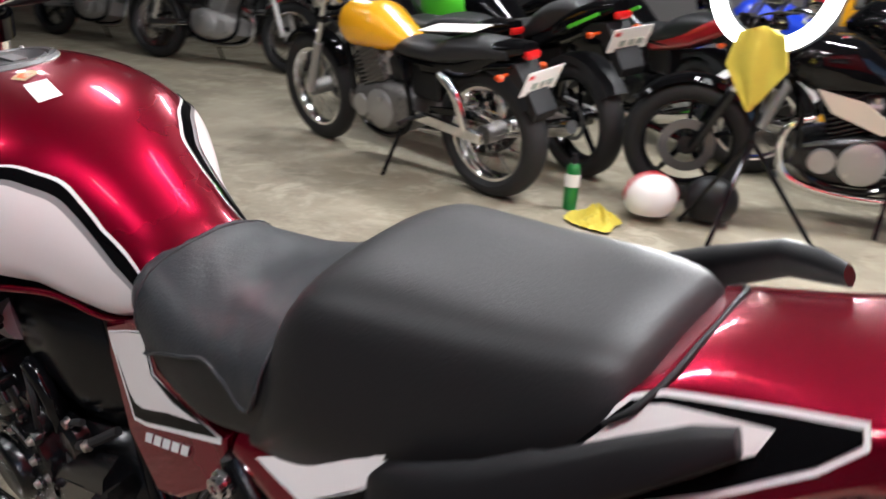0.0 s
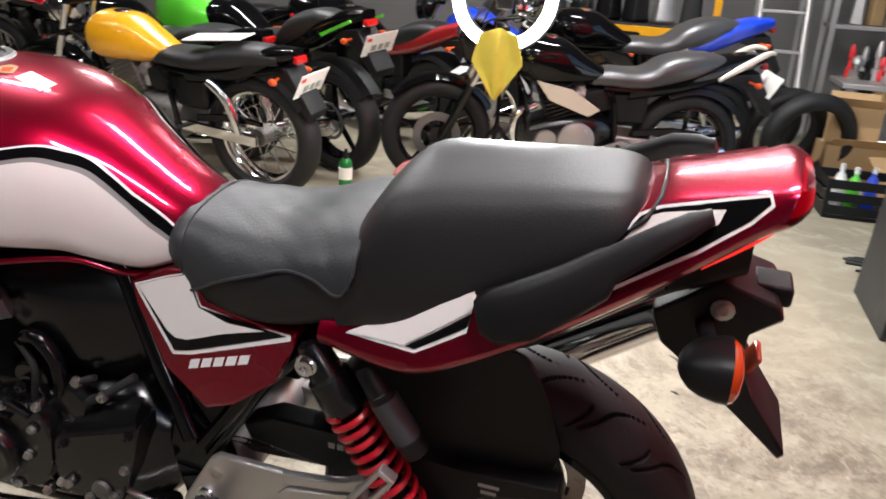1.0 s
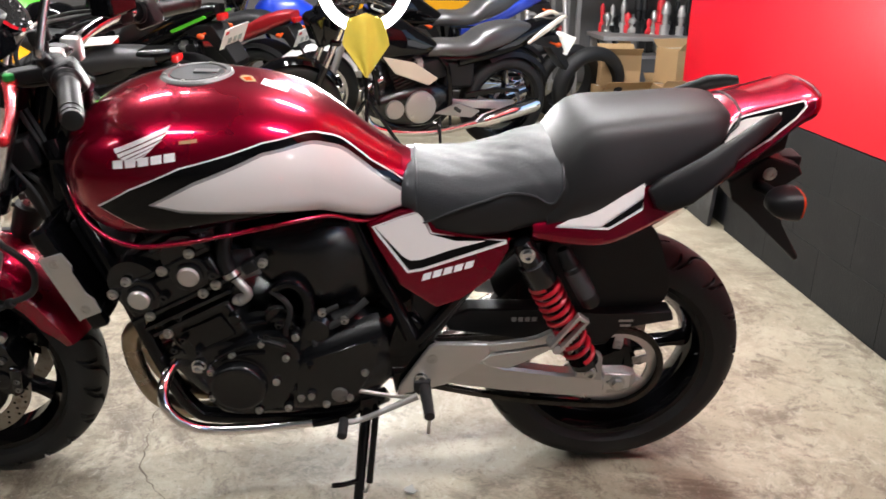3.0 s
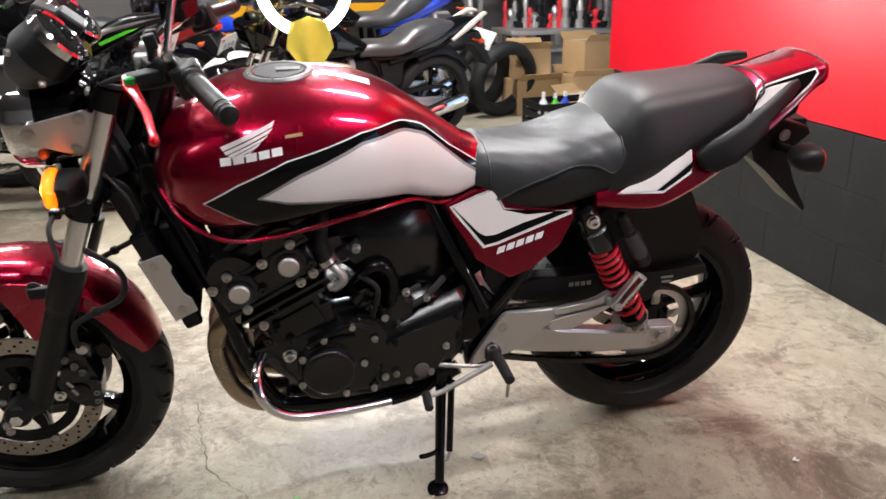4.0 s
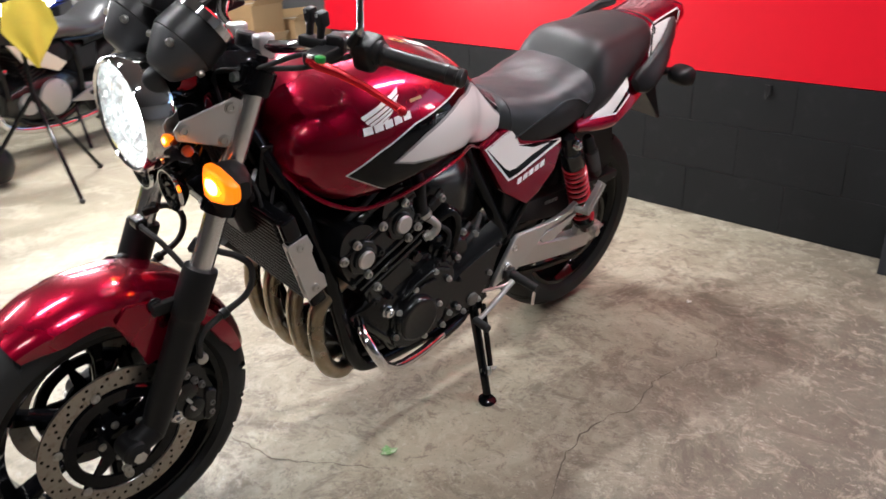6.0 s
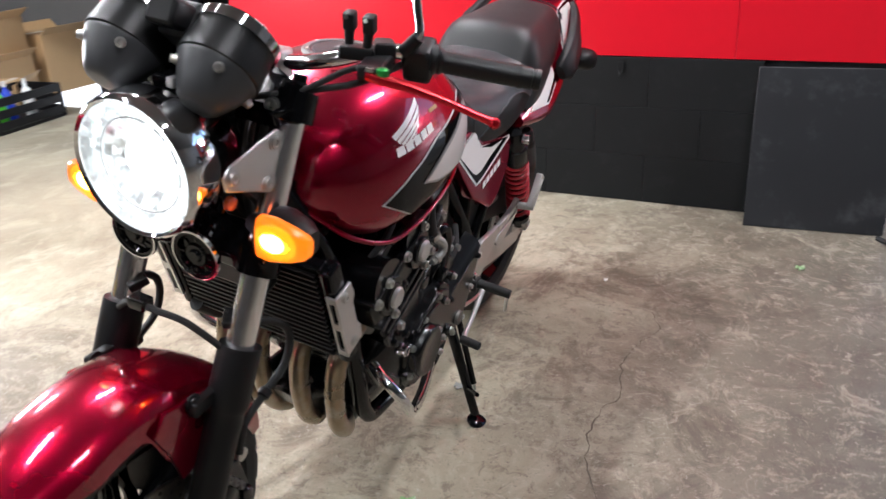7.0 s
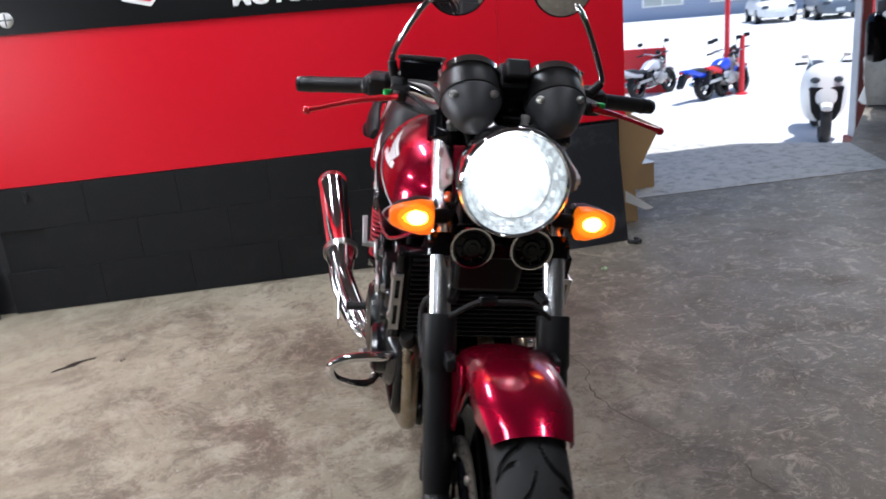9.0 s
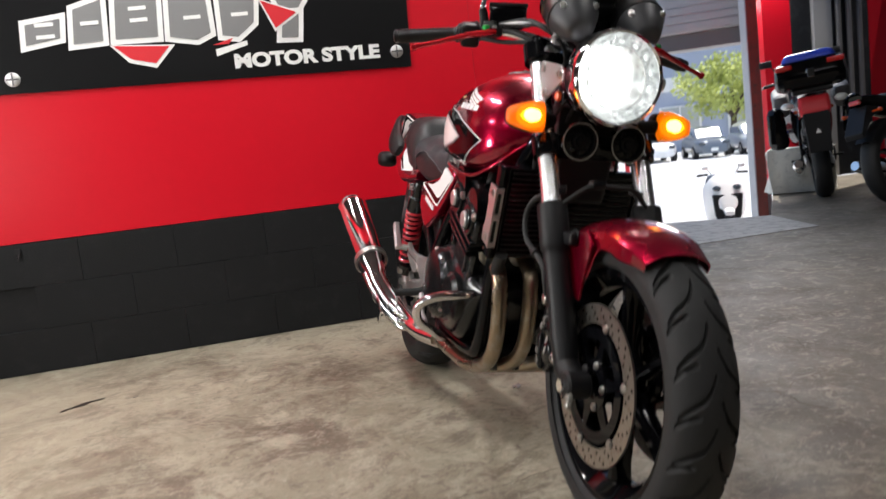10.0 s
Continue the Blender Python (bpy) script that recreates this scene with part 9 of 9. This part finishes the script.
# scooter
sc = thing("scooter", Matrix.Translation((-7.15, 6.22, GZ)) @ pose(0, 0, 0, 0, 0, -28), "white maxi scooter standing outside the door", "scooter")
for x, r in ((-0.70, 0.26), (0.62, 0.27)):
    wh = part("wheel", Shape().rod((x, -0.06, r), (x, 0.06, r), 0.06, seg=16), CAST, sc)
    part("tyre", Shape().lathe(tyre_profile(r, 0.13, r - 0.09), (x, 0, r), (0, 1, 0), 36, loop=True), RUBBER, wh)
fs = Body(spline([-1.0, -0.7, -0.2, 0.05, 0.35, 0.62, 0.78], [0.78, 0.84, 0.80, 0.55, 0.98, 0.92, 0.55]), spline([-1.0, -0.7, -0.2, 0.05, 0.35, 0.6, 0.78], [0.62, 0.42, 0.25, 0.22, 0.25, 0.48, 0.50]), spline([-1.0, -0.6, 0.0, 0.35, 0.6, 0.78], [0.10, 0.20, 0.20, 0.28, 0.22, 0.07]), 0.5, 2.5, 2.8)
part("body", fs.shape([-1.0 + 1.78 * k / 34 for k in range(35)]), WHITE, sc)
part("seat", Body(spline([-0.85, -0.3, -0.02], [0.90, 0.86, 0.74]), spline([-0.85, -0.02], [0.80, 0.70]), spline([-0.85, -0.4, -0.02], [0.10, 0.16, 0.10]), 0.5, 2.6, 3).shape([-0.85 + 0.83 * k / 12 for k in range(13)]), SEAT, sc)
part("front_grille", Shape().plate([(-0.20, 0.72), (0.20, 0.72), (0.17, 0.42), (0.10, 0.30), (-0.10, 0.30), (-0.17, 0.42)], 0.60, 0.72, 0.02, "yz"), PLASTIC, sc)
part("front_mudguard", Body(spline([0.40, 0.62, 0.86], [0.56, 0.60, 0.50]), spline([0.40, 0.62, 0.86], [0.50, 0.53, 0.44]), spline([0.40, 0.62, 0.86], [0.06, 0.09, 0.06]), 0.4, 2.3, 3).shape([0.40 + 0.46 * k / 10 for k in range(11)]), WHITE, sc)
part("windscreen", Shape().box((0.42, 0, 1.10), (0.012, 0.34, 0.30), pose(0, 0, 0, 0, -28, 0), 0.004), GLASS, sc)
for s in (1, -1):
    part("headlight", Shape().ball((0.66, 0.13 * s, 0.80), (0.05, 0.06, 0.04), 14, 8), GLASS_DK, sc)
    part("mirror", Shape().tube([(0.40, 0.16 * s, 0.98), (0.42, 0.20 * s, 1.04), (0.41, 0.22 * s, 1.06)], 0.010, 6).box((0.40, 0.24 * s, 1.075), (0.03, 0.09, 0.05), bevel=0.012), WHITE, sc)
    part("handgrip", Shape().rod((0.30, 0.20 * s, 0.98), (0.25, 0.34 * s, 0.97), 0.018, seg=10), RUBBER, sc)
# small bikes, poles and fence in the yard
for k, (x, y, h, m) in enumerate(((-11.3, 6.62, 118, BLUE), (-11.6, 7.10, 132, SIGN_RED), (-12.4, 5.75, 124, CARP))):
    b = cycle("motorcycle", (x, y), h, ("small blue motorcycle parked in the yard", "small red motorcycle parked in the yard", "small silver motorcycle parked in the yard")[k], tank=m, tail=m, plate=False, engine=CAST, wb=1.12, seat_h=0.56, front_r=0.25, rear_r=0.25)
    b.location.z = GZ
for x, y, ph in ((-11.80, 7.28, 1.75), (-11.56, 7.46, 1.08)):
    solid("marker_pole", Shape().rod((x, y, GZ), (x, y, GZ + ph), 0.05, 0.045, 12).lathe([(0, 0.12), (0.03, 0.11), (0.04, 0.05)], (x, y, GZ), (0, 0, 1), 16), SIGN_RED, "red plastic marker pole in the yard", "pole", "marker poles")
solid("fence_panel", Shape().box((-13.4, 5.95, GZ + 0.45), (0.06, 1.5, 0.9), pose(0, 0, 0, 0, 0, -30), 0.01), SIGN_RED, "low red fence panel in the yard", "fence")


def car(x, y, turn, m, tall, label):
    c = thing("car", Matrix.Translation((x, y, GZ)) @ pose(0, 0, 0, 0, 0, turn), label, "car", "parked cars")
    h = 1.85 if tall else 1.48
    lo = Body(spline([-2.1, -1.9, 0.6, 1.6, 2.05, 2.15], [0.75, 0.95, 1.0, 0.92, 0.80, 0.62]), spline([-2.1, 2.15], [0.25, 0.25]), spline([-2.1, -1.8, 1.6, 2.15], [0.62, 0.84, 0.84, 0.60]), 0.5, 4, 5)
    body = part("body", lo.shape([-2.1 + 4.25 * k / 24 for k in range(25)]), m, c)
    cab = Body(spline([-1.9, -1.6, -0.6, 0.3, 1.1], [1.0, h - 0.05, h, h - 0.04, 0.98]), spline([-1.9, 1.1], [0.85, 0.85]), spline([-1.9, -1.2, 0.4, 1.1], [0.62, 0.72, 0.70, 0.62]), 0.3, 3.2, 4)
    part("cabin", cab.shape([-1.9 + 3.0 * k / 20 for k in range(21)]), m, c)
    for s in (1, -1):
        part("side_window", Shape().plate([(-1.5, 1.05), (0.75, 1.05), (0.25, h - 0.14), (-1.35, h - 0.14)], 0.66 * s, 0.735 * s), GLASS_DK, body)
        for x2 in (-1.3, 1.35):
            w = part("wheel", Shape().rod((x2, 0.66 * s, 0.31), (x2, 0.86 * s, 0.31), 0.2, seg=20), CAST, c)
            part("tyre", Shape().lathe([(0.64, 0.2), (0.64, 0.30), (0.67, 0.315), (0.84, 0.315), (0.87, 0.30), (0.87, 0.2)], (x2, 0, 0.31), (0, s, 0), 28, loop=True), RUBBER, w)
        part("headlight", Shape().box((2.06, 0.55 * s, 0.72), (0.12, 0.3, 0.14), bevel=0.03), GLASS_DK, c)
    part("windscreen", Shape().box((0.80, 0, (h + 0.98) / 2 - 0.02), (0.03, 1.15, (h - 0.95) * 1.15), pose(0, 0, 0, 0, -46 if not tall else -34, 0)), GLASS_DK, c)
    part("number_plate", Shape().box((2.16, 0, 0.42), (0.02, 0.33, 0.16)), PLATE, c)


car(-33.6, 20.6, -20, WHITE, True, "white van parked across the yard")
car(-32.0, 22.6, -22, CARD_, False, "dark saloon car parked across the yard")
car(-31.0, 24.6, -24, CARP, False, "silver car parked across the yard")
bl = thing("building", Matrix.Translation((-50, 27, GZ)) @ pose(0, 0, 0, 0, 0, -32), "blue-grey flat-roofed building across the yard", "building")
part("wall", Shape().box((0, 0, 3.4), (10, 30, 6.8)), CONC2, bl)
part("roof", Shape().box((0, 0, 6.9), (10.6, 30.6, 0.3)), SHUTTER, bl)
part("white_band", Shape().box((5.05, -4, 4.4), (0.2, 18, 0.9)), WHITE, bl)
for k in range(6):
    w = part("window", Shape().box((5.06, -12 + 4.2 * k, 1.9), (0.16, 2.6, 2.2)), WHITE, bl)
    part("pane", Shape().box((5.16, -12.6 + 4.2 * k, 1.9), (0.04, 1.1, 2.0)), SHOP_PANE, w)
    part("pane", Shape().box((5.16, -11.4 + 4.2 * k, 1.9), (0.04, 1.1, 2.0)), SHOP_PANE, w)


def tree(x, y, h, seed):
    rng = random.Random(seed)
    t = thing("tree", Matrix.Translation((x, y, GZ)), "yellow-green leafy tree behind the parked cars", "tree", "yard trees")
    part("trunk", Shape().tube([(0, 0, 0), (0.1, 0.05, h * 0.35), (0.0, 0.1, h * 0.7)], [0.22, 0.17, 0.06], 10), BARK, t)
    for k in range(7):
        a = 2 * math.pi * k / 7
        part("limb", Shape().tube([(0.05, 0.05, h * 0.36), (0.9 * math.cos(a), 0.9 * math.sin(a), h * 0.55), (1.7 * math.cos(a), 1.7 * math.sin(a), h * (0.62 + 0.1 * rng.random()))], [0.10, 0.06, 0.02], 7), BARK, t)
    verts, faces = [], []
    for k in range(5200):
        a, u = rng.uniform(0, 2 * math.pi), rng.uniform(-1, 1)
        lump = 1 + 0.28 * math.sin(3 * a + 4 * u) + 0.2 * math.sin(7 * a - 3 * u)
        r = (0.55 + 0.45 * rng.random() ** 0.5) * lump
        c = Vector((2.5 * r * math.sqrt(1 - u * u) * math.cos(a), 2.5 * r * math.sqrt(1 - u * u) * math.sin(a), h * 0.70 + 1.5 * r * u))
        d1 = Vector((rng.gauss(0, 1), rng.gauss(0, 1), rng.gauss(0, 0.6))).normalized() * 0.13
        d2 = d1.cross(Vector((rng.gauss(0, 1), rng.gauss(0, 1), rng.gauss(0, 1)))).normalized() * 0.07
        n = len(verts)
        verts += [c - d1, c - d2, c + d1, c + d2]
        faces.append((n, n + 1, n + 2, n + 3))
    me = bpy.data.meshes.new("crown")
    me.from_pydata([tuple(v) for v in verts], [], faces)
    part("crown", me, FOLIAGE, t)["kind"] = "stuff"


tree(-36.5, 27.5, 5.2, 3)
